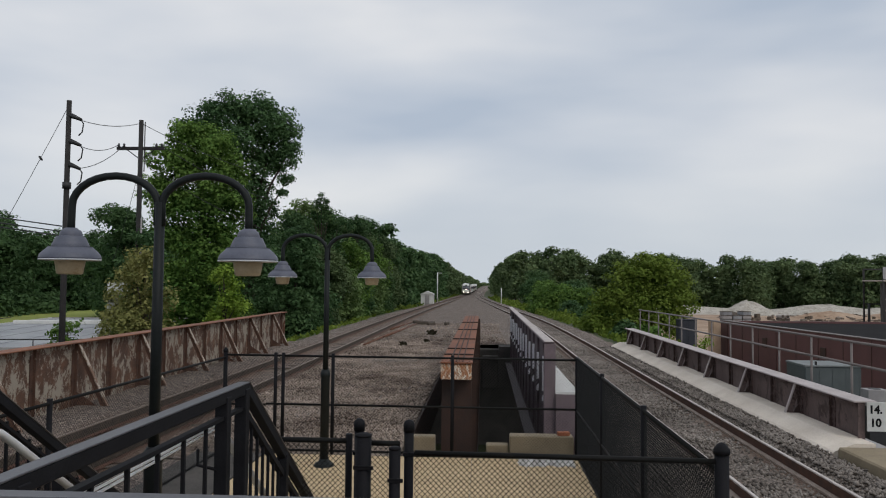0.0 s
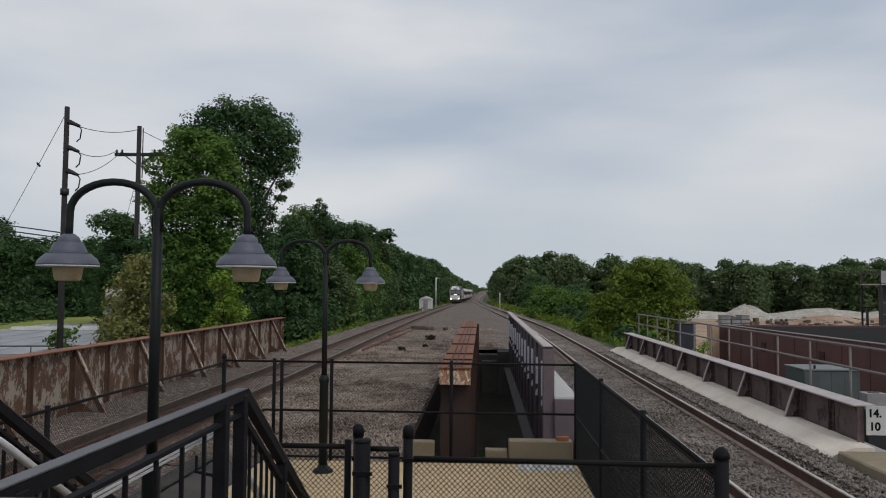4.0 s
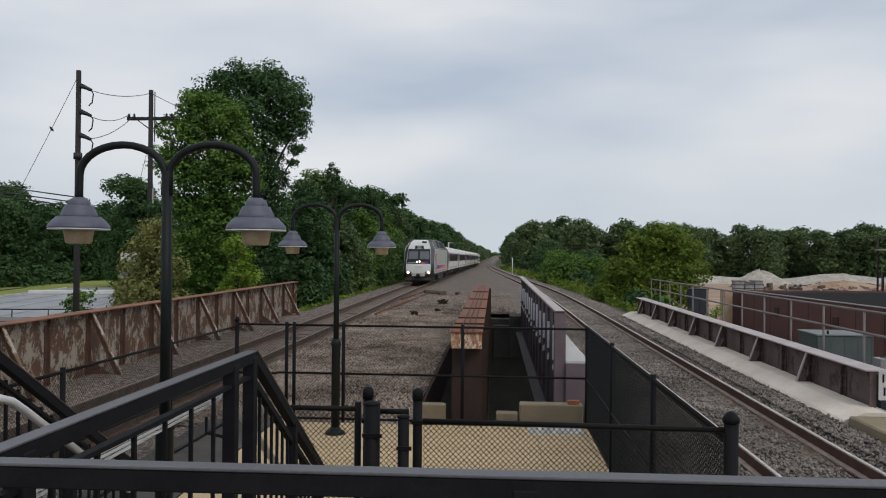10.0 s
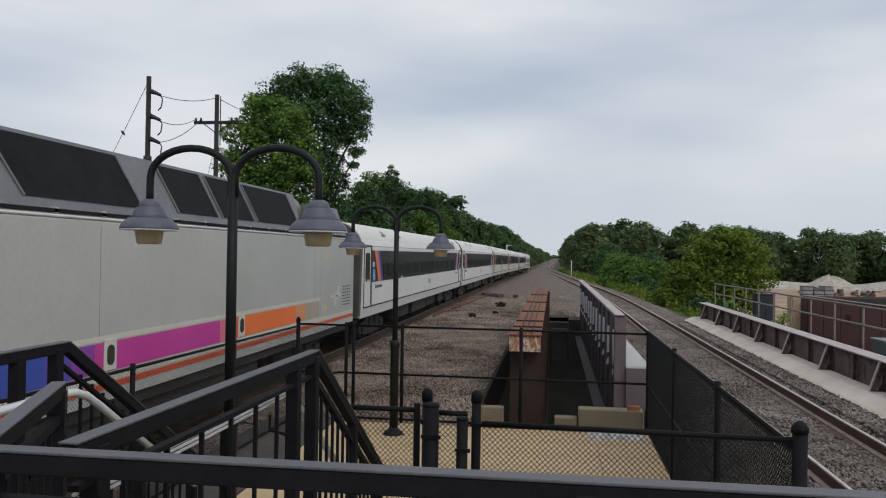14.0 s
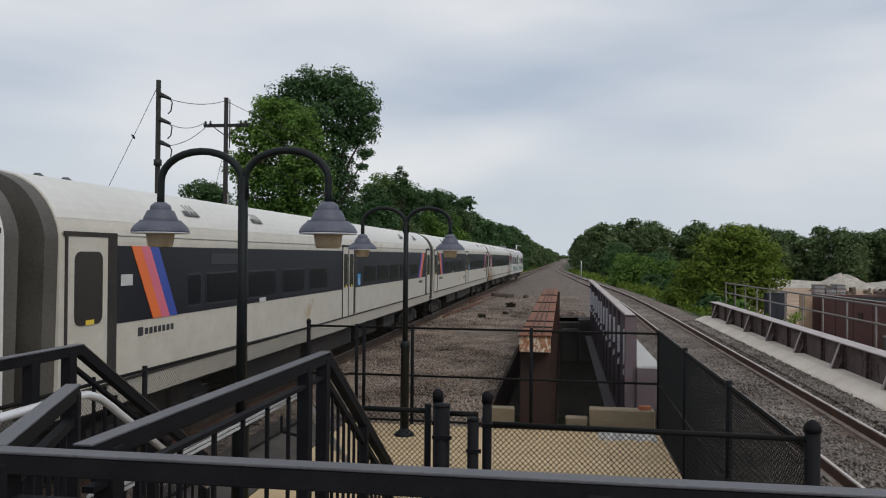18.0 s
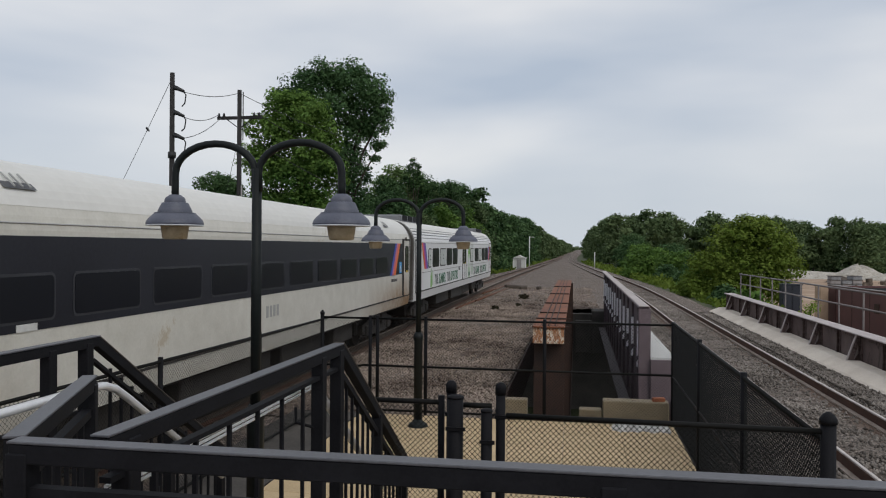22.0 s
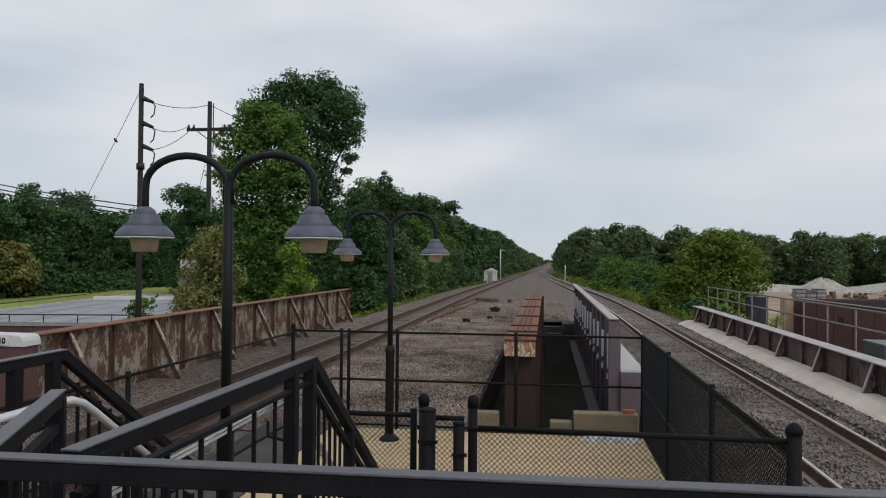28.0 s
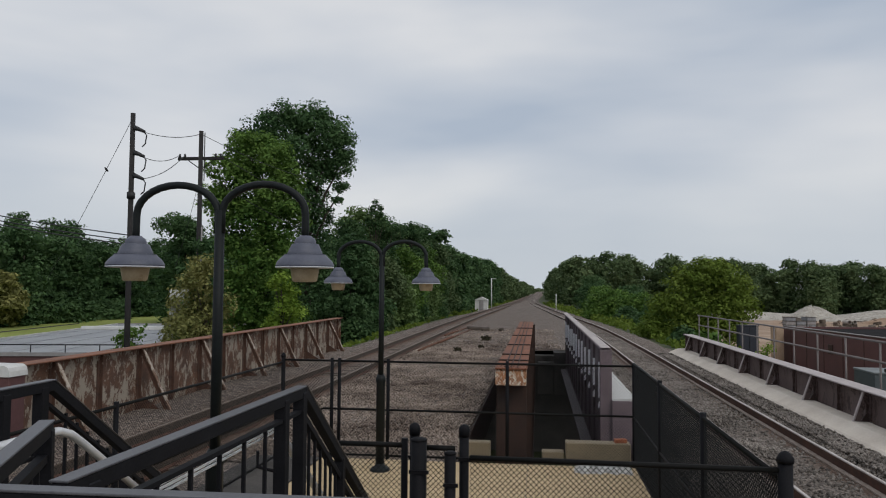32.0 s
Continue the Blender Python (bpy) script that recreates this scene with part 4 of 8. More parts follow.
def grab_rail(x, y0, bend_y, z, label, flat=False):
    g = thing("grab_rail", label, "handrail")
    pts = [(x, y0, z), (x, bend_y - 0.25, z), (x, bend_y - 0.1, z - 0.01), (x, bend_y + 0.02, z - 0.05), (x, bend_y + 0.15, z - 0.13), (x, bend_y + 1.45, z - 0.13 - 1.3 * 0.66)]
    part("pipe", tube(B(), pts[2 if flat else 0:], 0.024, 10), M_GALV, g)
    for y in (y0 + 0.3, bend_y - 0.4):
        part("bracket", tube(B(), [(x, y, z - 0.02), (x, y, z - 0.1), (x + (0.1 if x > -2 else -0.1), y, z - 0.12)], 0.009, 6), M_BLACK, g)
    if flat:
        # white bars stand for the glints along the level pipe
        for dz in (0.034, 0.052, 0.070):
            part("highlight_bar", tube(B(), [(x, y0, z + dz), (x, bend_y - 0.08, z + dz)], 0.0065, 8), M_PIPEGLINT, g)
    return g


grab_rail(RAIL_L + 0.10, 1.0, STAIR_Y + 0.1, TOP - 0.27, "brushed steel grab rail bending down the stair")
grab_rail(RAIL_R - 0.09, 2.2, STAIR_Y + 0.1, TOP - 0.27, "brushed steel grab rail inside the landing railing, its highlights made as white bars", True)

# ---- chain-link fences ----


def chain_link(bm, p, q, z0, z1, pitch=0.056, r=0.0021):
    P, Q = Vector((*p, 0)), Vector((*q, 0))
    L = (Q - P).length
    d = (Q - P) / L
    nrm = Vector((-d.y, d.x, 0))
    H = z1 - z0
    for sgn in (1, -1):
        k = 0
        while True:
            c = k * pitch * 1.0
            a, b = c - H, c
            if a > L:
                break
            s0, s1 = max(0.0, a), min(L, b)
            if s1 - s0 > 0.01:
                h0, h1 = s0 - a, s1 - a
                if sgn < 0:
                    h0, h1 = H - h0, H - h1
                A = P + d * s0 + Vector((0, 0, z0 + h0)) + nrm * (0.0012 * sgn)
                E = P + d * s1 + Vector((0, 0, z0 + h1)) + nrm * (0.0012 * sgn)
                w = (E - A).normalized().cross(nrm) * r
                o = nrm * r
                q4 = [bm.verts.new(v) for v in (A + w, A + o, A - w, A - o, E + w, E + o, E - w, E - o)]
                for i in range(4):
                    bm.faces.new((q4[i], q4[(i + 1) % 4], q4[4 + (i + 1) % 4], q4[4 + i]))
            k += 1


def fence(label, p, q, z0, z1, rails=(1.0,), posts=(0, 1), r_post=0.038, caps=True, mesh=True, pitch=0.056, tilt=0.0, wire=0.0023):
    g = thing("chain_link_fence", label, "fence")
    P, Q = Vector((*p, 0)), Vector((*q, 0))
    H = z1 - z0
    for f in rails:
        part("rail", tube(B(), [(*p, z0 + H * f - 0.02), (*q, z0 + H * f - 0.02 + tilt)], 0.019, 8), M_WIRE, g)
    for s in posts:
        c = P + (Q - P) * s
        bm = tube(B(), [(c.x, c.y, LOW), (c.x, c.y, z1 + 0.03)], r_post, 10)
        po = part("post", bm, M_BLACK, g)
        if caps:
            part("post_cap", lathe(B(), [(r_post + 0.008, 0.0), (r_post + 0.008, 0.03), (r_post * 0.7, 0.06), (0.01, 0.075)], 10, (c.x, c.y, z1 + 0.03)), M_BLACK, po)
    if mesh:
        bm = B()
        chain_link(bm, p, q, z0, z1 - 0.03, pitch, wire)
        part("wire_mesh", bm, M_WIRE, g)
    return g


FX = 1.60
fence("black chain-link fence along the platform edge by the track", (FX, 5.28), (FX, 13.25), LOW + 0.03, 1.785, (1.0, 0.48, 0.03), (0.316, 0.652), 0.032, caps=False, pitch=0.044, wire=0.0028)
fence("black chain-link fence across the platform end", (-3.72, 13.3), (FX, 13.26), LOW + 0.03, 1.74, (1.0, 0.5, 0.03), (0.03, 0.055, 0.218, 0.605, 1.0), 0.03, caps=False, wire=0.0015)
fence("black chain-link fence wing towards the track", (-4.45, 13.32), (-3.72, 13.3), LOW, 1.74, (1.0, 0.5), (0.0,), 0.036)
fence("black chain-link fence along the platform edge by the train", (-4.64, 5.6), (-4.45, 13.3), LOW + 0.03, 1.70, (1.0, 0.5, 0.03), (0.0, 0.32, 0.66), 0.03, caps=False, pitch=0.05, wire=0.0018)
fence("black chain-link fence across the platform with a post cap", (-0.45, 5.34), (FX, 5.28), LOW + 0.03, 1.86, (1.0, 0.45, 0.03), (1.0,), 0.048, tilt=0.0, pitch=0.038, wire=0.0021)
fence("black chain-link fence between stair and gate posts", (-1.42, 5.5), (-0.93, 5.5), LOW + 0.03, 1.90, (1.0, 0.03), (1.0,), 0.024, caps=False, pitch=0.038, wire=0.0021)
fence("black chain-link gate in the platform fence", (-0.78, 5.44), (-0.56, 5.44), LOW + 0.05, 1.90, (1.0, 0.03), (), 0.03, pitch=0.038, wire=0.0021)
for x, y, z, r, dome in ((-0.845, 5.42, 2.02, 0.034, 1), (-0.80, 5.32, 1.95, 0.056, 0), (-0.50, 5.46, 2.01, 0.034, 1), (-0.585, 5.34, 1.86, 0.040, 0)):
    g = thing("gate_post", "slim black gate post with a domed cap" if dome else "stout black gate post with a flat worn top", "fence post", group="gate posts")
    part("shaft", tube(B(), [(x, y, LOW), (x, y, z)], r, 14), M_BLACK, g)
    if dome:
        part("dome_cap", lathe(B(), [(r + 0.005, -0.05), (r + 0.005, 0.0), (r + 0.001, 0.016), (r * 0.7, 0.028), (0.012, 0.034)], 12, (x, y, z)), M_BLACK, g)
    else:
        part("flat_cap", lathe(B(), [(r + 0.003, 0), (r + 0.003, 0.012), (r * 0.6, 0.022)], 14, (x, y, z)), M_BLACK, g)
    part("hinge_strap", bx(B(), x - r - 0.004, x + r + 0.02, y - r - 0.004, y - r + 0.01, z - 0.215, z - 0.19), M_BLACK, g)
    part("hinge_strap", bx(B(), x - r - 0.004, x + r + 0.02, y - r - 0.004, y - r + 0.01, LOW + 0.35, LOW + 0.375), M_BLACK, g)

# ---- twin-arm platform lamps ----
SHADE = [(0.125, -0.036), (0.233, -0.034), (0.236, -0.024), (0.232, -0.012), (0.226, 0.002), (0.214, 0.018), (0.198, 0.034), (0.182, 0.048), (0.170, 0.060), (0.165, 0.066), (0.141, 0.068), (0.140, 0.082), (0.132, 0.098), (0.123, 0.118), (0.113, 0.140), (0.107, 0.150), (0.088, 0.152), (0.087, 0.168), (0.082, 0.186), (0.074, 0.198), (0.060, 0.206), (0.045, 0.219)]


def lamp(x, y, sunk=0.0):
    g = thing("platform_lamp", "black twin-arm platform lamp with slate-blue bell shades, unlit", "street lamp", pose(x, y, -sunk), "platform lamps")
    J = 3.60
    part("base", lathe(B(), [(0.155, LOW), (0.165, LOW + 0.02), (0.165, LOW + 0.11), (0.14, LOW + 0.14), (0.09, LOW + 0.16), (0.074, LOW + 0.21)], 16), M_POST, g)
    part("footing", lathe(B(), [(0.24, LOW - 0.03), (0.24, LOW + 0.012), (0.21, LOW + 0.02)], 20), M_CURB, g, "pale concrete footing")
    part("lower_post", lathe(B(), [(0.072, LOW + 0.15), (0.070, 1.55), (0.082, 1.57), (0.082, 1.62), (0.055, 1.68)], 16), M_POST, g)
    part("upper_post", tube(B(), [(0, 0, 1.6), (0, 0, J + 0.03)], 0.045, 12, 0.040), M_POST, g)
    for s in (-1, 1):
        R = 0.37
        pts = [(s * 0.02, 0, J - 0.16)]
        for k in range(0, 15):
            a = math.pi - math.pi * k / 14
            pts.append((s * (0.372 + R * math.cos(a) * 0.965), 0, J + 0.0 + R * math.sin(a) * 0.66))
        pts += [(s * 0.731, 0, J - 0.12), (s * 0.731, 0, 3.38)]
        part("arm", tube(B(), pts, 0.031, 10), M_POST, g)
        bm = lathe(B(), SHADE, 28, (s * 0.731, 0, 3.20))
        sh = part("shade", bm, M_LAMP, g, "slate-blue stepped bell shade")
        sh.data.set_sharp_from_angle(angle=radians(32))
        part("rim", lathe(B(), [(0.228, -0.045), (0.236, -0.043), (0.236, -0.0345), (0.228, -0.0345)], 28, (s * 0.731, 0, 3.20)), M_LAMPRIM, sh, "pale rim")
        part("ring", lathe(B(), [(0.164, 0.062), (0.171, 0.066), (0.141, 0.070)], 24, (s * 0.731, 0, 3.20)), M_LAMP, sh)
        part("globe", lathe(B(), [(0.085, -0.158), (0.100, -0.150), (0.108, -0.105), (0.117, -0.05), (0.119, -0.036)], 20, (s * 0.731, 0, 3.20)), M_AMBER, g, "amber prismatic glass globe")
    return g


lamp(-2.60, 6.10)
lamp(-2.52, 12.45, 0.088)

# ---- trees ----


def leaf_mesh(name, centres, sizes, rng, mat, droop=0.25, faces=None):
    """Many small folded leaf sprays, one island each; faces gives the way each one looks."""
    n = len(centres)
    if faces is None:
        a = rng.normal(size=(n, 3))
        a[:, 2] = a[:, 2] * 0.6 - droop
        b = np.cross(a, rng.normal(size=(n, 3)))
    else:
        a = np.cross(faces, rng.normal(size=(n, 3)))
        b = np.cross(faces, a)
    a /= np.linalg.norm(a, axis=1)[:, None]
    b /= np.linalg.norm(b, axis=1)[:, None]
    c = np.cross(a, b)
    s = sizes[:, None]
    v = np.empty((n, 4, 3))
    v[:, 0] = centres - a * s
    v[:, 1] = centres + b * s * 0.62 + c * s * 0.15
    v[:, 2] = centres + a * s
    v[:, 3] = centres - b * s * 0.62 + c * s * 0.15
    me = bpy.data.meshes.new(name)
    me.vertices.add(4 * n)
    me.vertices.foreach_set("co", v.reshape(-1))
    me.loops.add(4 * n)
    me.loops.foreach_set("vertex_index", np.arange(4 * n, dtype=np.int32))
    me.polygons.add(n)
    me.polygons.foreach_set("loop_start", np.arange(0, 4 * n, 4, dtype=np.int32))
    me.update(calc_edges=True)
    me.materials.append(mat)
    return me


def crown_points(rng, blobs, per_m2, clump=0.40):
    """Leaf places and facings: each blob (x, y, z, rx, ry, rz) carries rounded boughs, leafiest on their upper sides, over a thin inner filling."""
    out, way = [], []
    for x, y, z, rx, ry, rz in blobs:
        size = np.array([rx, ry, rz])
        mean = (rx + ry + rz) / 3
        rc = 0.14 + clump * 0.55 * mean
        k = int(max(8, 8.5 * (mean / rc) ** 2))
        n = max(k * 6, int(4 * math.pi * mean * mean * per_m2))
        d = rng.normal(size=(k, 3))
        d /= np.linalg.norm(d, axis=1)[:, None]
        d[:, 2] = np.where(d[:, 2] < -0.75, -0.6 * d[:, 2], d[:, 2])
        cl = d * (0.45 + 0.62 * rng.random((k, 1)) ** 0.7) * size
        big = rc * (0.5 + 0.9 * rng.random(k))
        pick = rng.choice(k, n, p=big ** 2 / np.sum(big ** 2))
        u = rng.normal(size=(n, 3)) + 0.4 * d[pick]
        u[:, 2] += 0.42
        u /= np.linalg.norm(u, axis=1)[:, None]
        flat = np.array([1.1, 1.1, 0.62])
        rad = big[pick][:, None] * (0.5 + 0.6 * rng.random((n, 1)) ** 0.5)
        p = cl[pick] + u * rad * flat + rng.normal(size=(n, 3)) * (0.04 + 0.10 * rc)
        f = u / flat + 0.30 * rng.normal(size=(n, 3)) + np.array([0, 0, 0.2])
        m = n // 8
        inner = rng.normal(size=(m, 3))
        inner *= (0.75 * rng.random((m, 1)) ** 0.4 / np.linalg.norm(inner, axis=1)[:, None]) * size
        out += [p + np.array([x, y, z]), inner + np.array([x, y, z])]
        way += [f, rng.normal(size=(m, 3))]
    return np.concatenate(out), np.concatenate(way)


def blob_tree(rng, h, r, bottom, n, taper=0.0):
    """Blobs of an uneven crown over a trunk at the origin, its tip at h; taper draws it to a point."""
    blobs = []
    for k in range(n):
        f = (k + 0.5) / n
        w = r * (0.58 + 0.5 * math.sin(math.pi * min(1, 0.22 + 0.70 * f))) * (1 - taper * f * 0.8)
        a = rng.random() * 6.28
        off = w * 0.58 * rng.random() ** 0.5
        br = w * (0.46 + 0.24 * rng.random())
        bz = br * (0.75 + 0.3 * rng.random())
        z = bottom + (h - bottom - bz) * f ** 0.9
        blobs.append((off * math.cos(a), off * math.sin(a), z, br, br, bz))
    blobs.append((0.2 * r * rng.normal(), 0.2 * r * rng.normal(), h - 0.36 * r, 0.5 * r, 0.5 * r, 0.36 * r))
    return blobs


def tree(label, x, y, h, r, seed, mat, bottom=0.3, n=12, density=14, leaf=0.26, z0=None, blobs=None, group="", lean=0.0, clump=0.40, taper=0.0, stem=1.0):
    rng = np.random.default_rng(seed)
    zb = ground_z(x, y) - 0.05 if z0 is None else z0
    g = thing("tree", label, "tree", pose(x, y, zb), group)
    hh = h - zb
    if blobs is None:
        blobs = blob_tree(rng, hh, r, hh * bottom, n, taper)
    bm = tube(B(), [(0, 0, -0.2), (0.02 * hh * lean, 0, hh * 0.3), (0.05 * hh * lean, 0.1, hh * 0.6), (0.06 * hh * lean, 0, hh * 0.85)], (0.022 * hh + 0.05) * stem, 9, 0.04)
    part("trunk", bm, M_BARK, g)
    for b in blobs[:: max(1, len(blobs) // 8)]:
        s = max(0.15 * hh, b[2] * 0.6)
        part("limb", tube(B(), [(0, 0, s), (b[0] * 0.5, b[1] * 0.5, (s + b[2]) * 0.52), (b[0], b[1], b[2])], 0.008 * hh * stem, 6, 0.02), M_BARK, g)
    p, way = crown_points(rng, blobs, density, clump)
    part("crown", leaf_mesh("crown", p, leaf * (0.6 + 0.8 * rng.random(len(p))), rng, mat, 0.25, way), None, g)
    return g


R = np.random.default_rng(11)
# the tall pair left of the track: pale lower tree before a dark high one
tree("tall dark green broadleaf tree with a high domed crown", -18.9, 62, 18.0, 6.0, 1, M_LEAF_TALL, blobs=[
    (-2.2, 0, 19.9, 2.5, 2.6, 1.6), (0.5, 0.2, 20.2, 2.1, 2.4, 1.5), (2.0, -0.3, 18.4, 1.7, 2.2, 1.6), (-4.2, 0, 18.4, 2.0, 2.2, 1.3), (-5.3, 0, 18.9, 1.0, 1.2, 0.7), (-0.6, 0, 17.4, 2.8, 2.8, 1.9), (1.0, 0.3, 15.9, 1.5, 2.0, 1.3), (2.7, -0.4, 16.3, 1.0, 1.3, 0.9), (3.2, -0.2, 17.2, 0.7, 0.9, 0.6),
    (0.3, 0.2, 14.0, 1.1, 1.8, 1.3), (0.9, 0.1, 12.4, 1.0, 1.5, 1.1), (0.3, 0.2, 10.6, 1.4, 1.8, 1.5), (0.6, 0.2, 8.4, 1.5, 1.9, 1.6), (0.2, 0, 6.0, 1.9, 2.2, 2.1), (3.0, -0.4, 14.6, 0.6, 0.8, 0.45), (2.5, -0.3, 13.5, 0.4, 0.6, 0.3), (0.0, 0, 3.6, 2.0, 2, 1.8)], density=60, leaf=0.125, clump=0.44)
tree("broad yellow-green tree standing before the bridge girder", -20.6, 56, 14.6, 5.0, 2, M_LEAF_MID, blobs=[
    (-1.0, 0, 16.9, 1.7, 2.0, 1.2), (0.8, 0, 16.2, 1.5, 2.0, 1.2), (1.7, 0, 14.2, 1.3, 1.8, 1.3), (2.0, 0, 11.8, 1.4, 1.8, 1.5), (2.2, 0, 8.6, 1.4, 1.8, 1.4), (-2.2, 0, 15.2, 1.8, 2.0, 1.2), (-0.2, 0, 14.6, 1.7, 2.0, 1.4), (-3.0, 0.2, 13.1, 1.7, 2.0, 1.3), (0.5, 0, 12.6, 1.6, 2.0, 1.4), (-1.2, 0, 11.6, 2.2, 2.2, 1.5), (-2.3, 0, 9.4, 1.8, 2.0, 1.3), (0.7, 0, 9.8, 1.7, 2.0, 1.4), (-0.6, -0.4, 8.0, 2.0, 2.0, 1.4),
    (1.0, -0.2, 6.8, 1.7, 2.0, 1.3), (-2.0, -0.2, 6.2, 1.8, 2.0, 1.4), (-0.4, -0.5, 4.9, 2.1, 2.2, 1.4), (1.7, -0.4, 4.0, 1.7, 2.0, 1.3), (-2.0, 0, 3.4, 1.8, 2.0, 1.3), (0.4, -0.5, 2.4, 2.2, 2.2, 1.4)], density=75, leaf=0.125, clump=0.42)
tree("small bright yellow-green shrub tree at the bank", -17.6, 52, 3.9, 1.35, 3, M_LEAF_LIGHT, 0.15, 9, 60, 0.11)
tree("olive and browning sapling beside the utility pole", -17.6, 39.6, 4.7, 1.75, 4, M_LEAF_OLIVE, 0.12, 12, 44, 0.10, clump=0.34)
tree("dark leafy shrub growing round the foot of the second pole", -18.5, 41.4, 5.7, 1.3, 92, M_LEAF_TALL, 0.1, 12, 55, 0.11)
tree("olive green shrub beside the flat-roofed shed", -22.6, 48.0, 2.6, 1.5, 5, M_LEAF_OLIVE, 0.1, 9, 60, 0.105)
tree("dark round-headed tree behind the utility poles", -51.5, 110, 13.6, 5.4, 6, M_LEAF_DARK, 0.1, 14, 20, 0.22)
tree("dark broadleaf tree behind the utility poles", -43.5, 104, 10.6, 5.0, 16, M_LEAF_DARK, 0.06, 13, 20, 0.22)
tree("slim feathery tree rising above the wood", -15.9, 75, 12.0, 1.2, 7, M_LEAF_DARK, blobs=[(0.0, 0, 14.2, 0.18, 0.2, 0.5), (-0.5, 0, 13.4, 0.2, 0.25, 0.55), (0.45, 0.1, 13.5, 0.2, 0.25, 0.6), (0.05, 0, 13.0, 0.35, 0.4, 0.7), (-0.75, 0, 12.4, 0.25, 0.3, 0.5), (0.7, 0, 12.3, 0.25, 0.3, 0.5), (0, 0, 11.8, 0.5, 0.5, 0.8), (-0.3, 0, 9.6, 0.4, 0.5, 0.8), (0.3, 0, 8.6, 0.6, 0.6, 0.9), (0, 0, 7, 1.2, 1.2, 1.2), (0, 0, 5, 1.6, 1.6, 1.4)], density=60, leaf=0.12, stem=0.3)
tree("mid green tree with gaps between its branches", -18.5, 78, 11.3, 3.2, 8, M_LEAF_PALE, 0.3, 11, 26, 0.15, clump=0.32)
# wood's edge along the track: tall crowns behind, shrubs at their feet
EDGE = ((-16.2, 66, 7.6, 2.6, 1, 0), (-17.6, 71, 9.4, 2.8, 0, 0), (-14.9, 72, 6.6, 2.4, 2, 0), (-15.7, 79, 9.7, 2.6, 0, 0.3), (-14.2, 82, 7.4, 2.3, 3, 0), (-17.2, 84, 11.0, 3.2, 1, 0), (-14.8, 89, 10.4, 2.5, 0, 0.5), (-16.2, 94, 10.6, 3.2, 2, 0), (-14.4, 98, 8.4, 2.6, 3, 0),
        (-15.6, 103, 11.2, 2.6, 0, 0.6), (-16.9, 108, 12.0, 3.4, 1, 0), (-14.6, 111, 9.6, 2.8, 2, 0), (-14.8, 61, 2.4, 1.7, 0, 0), (-14.2, 67, 3.4, 1.6, 1, 0), (-13.7, 75, 4.4, 1.9, 4, 0), (-13.5, 84, 3.4, 1.8, 1, 0), (-13.3, 91, 4.8, 1.9, 4, 0), (-13.2, 100, 4.2, 2.0, 0, 0), (-13.4, 108, 4.6, 2.1, 2, 0))
for k, (x, y, h, r, tone, tp) in enumerate(EDGE):
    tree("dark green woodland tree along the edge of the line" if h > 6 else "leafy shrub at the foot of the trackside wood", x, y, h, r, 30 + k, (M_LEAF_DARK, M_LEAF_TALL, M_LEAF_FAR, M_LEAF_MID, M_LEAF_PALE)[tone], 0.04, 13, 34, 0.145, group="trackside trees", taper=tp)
# right side bushes
tree("big rounded yellow-green bush beyond the mauve girder", 12.2, 60, 4.9, 3.6, 9, M_LEAF_BUSH, blobs=[
    (0.9, 0, 5.7, 1.5, 2, 1.0), (-0.9, 0, 5.1, 1.6, 2, 1.1), (2.0, 0, 4.9, 1.4, 2, 1.1), (-2.4, 0, 3.4, 1.5, 2, 1.1), (0.2, -0.5, 3.3, 2.2, 2, 1.3), (2.4, -0.3, 3.1, 1.4, 2, 1.2), (-1.4, -0.6, 1.7, 2.0, 2, 1.2), (1.4, -0.6, 1.6, 2.2, 2, 1.2), (-3.6, 0, 1.6, 1.2, 1.6, 1.1), (0.1, 0.3, 6.4, 0.8, 1.2, 0.6), (1.4, 0.2, 6.5, 0.5, 0.8, 0.5)], density=80, leaf=0.115, clump=0.45)
tree("bright green bush beside the single track", 9.2, 100, 3.0, 3.0, 10, M_LEAF_MID, 0.05, 12, 34, 0.17)
for k, (x, y, h, r) in enumerate(((10.8, 70, 1.6, 1.8), (11.6, 78, 2.4, 2.2), (9.6, 86, 1.2, 1.5), (11.4, 92, 2.6, 2.2), (12.5, 108, 3.6, 2.6), (9.8, 120, 2.4, 2.2), (11, 135, 3.6, 3.0), (10.3, 64, 0.5, 1.1), (9.8, 54, 0.4, 0.9), (9.6, 46, 0.6, 0.8), (10.2, 150, 4.2, 3.0), (11.8, 170, 6.0, 3.6))):
    tree("leafy green trackside bush", x, y, h, r, 60 + k, (M_LEAF_MID, M_LEAF_TALL, M_LEAF_DARK)[k % 3], 0.03, 9, 34, 0.145, group="trackside bushes")
tree("leafy dark green shrub growing beside the utility pole", -20.4, 37.0, 0.95, 1.0, 91, M_LEAF_MID, 0.3, 8, 60, 0.1)
tree("yellow-flowering weed clump behind the handrail", 13.55, 48.5, -0.2, 0.5, 90, M_LEAF_LIGHT, 0.1, 5, 80, 0.07)


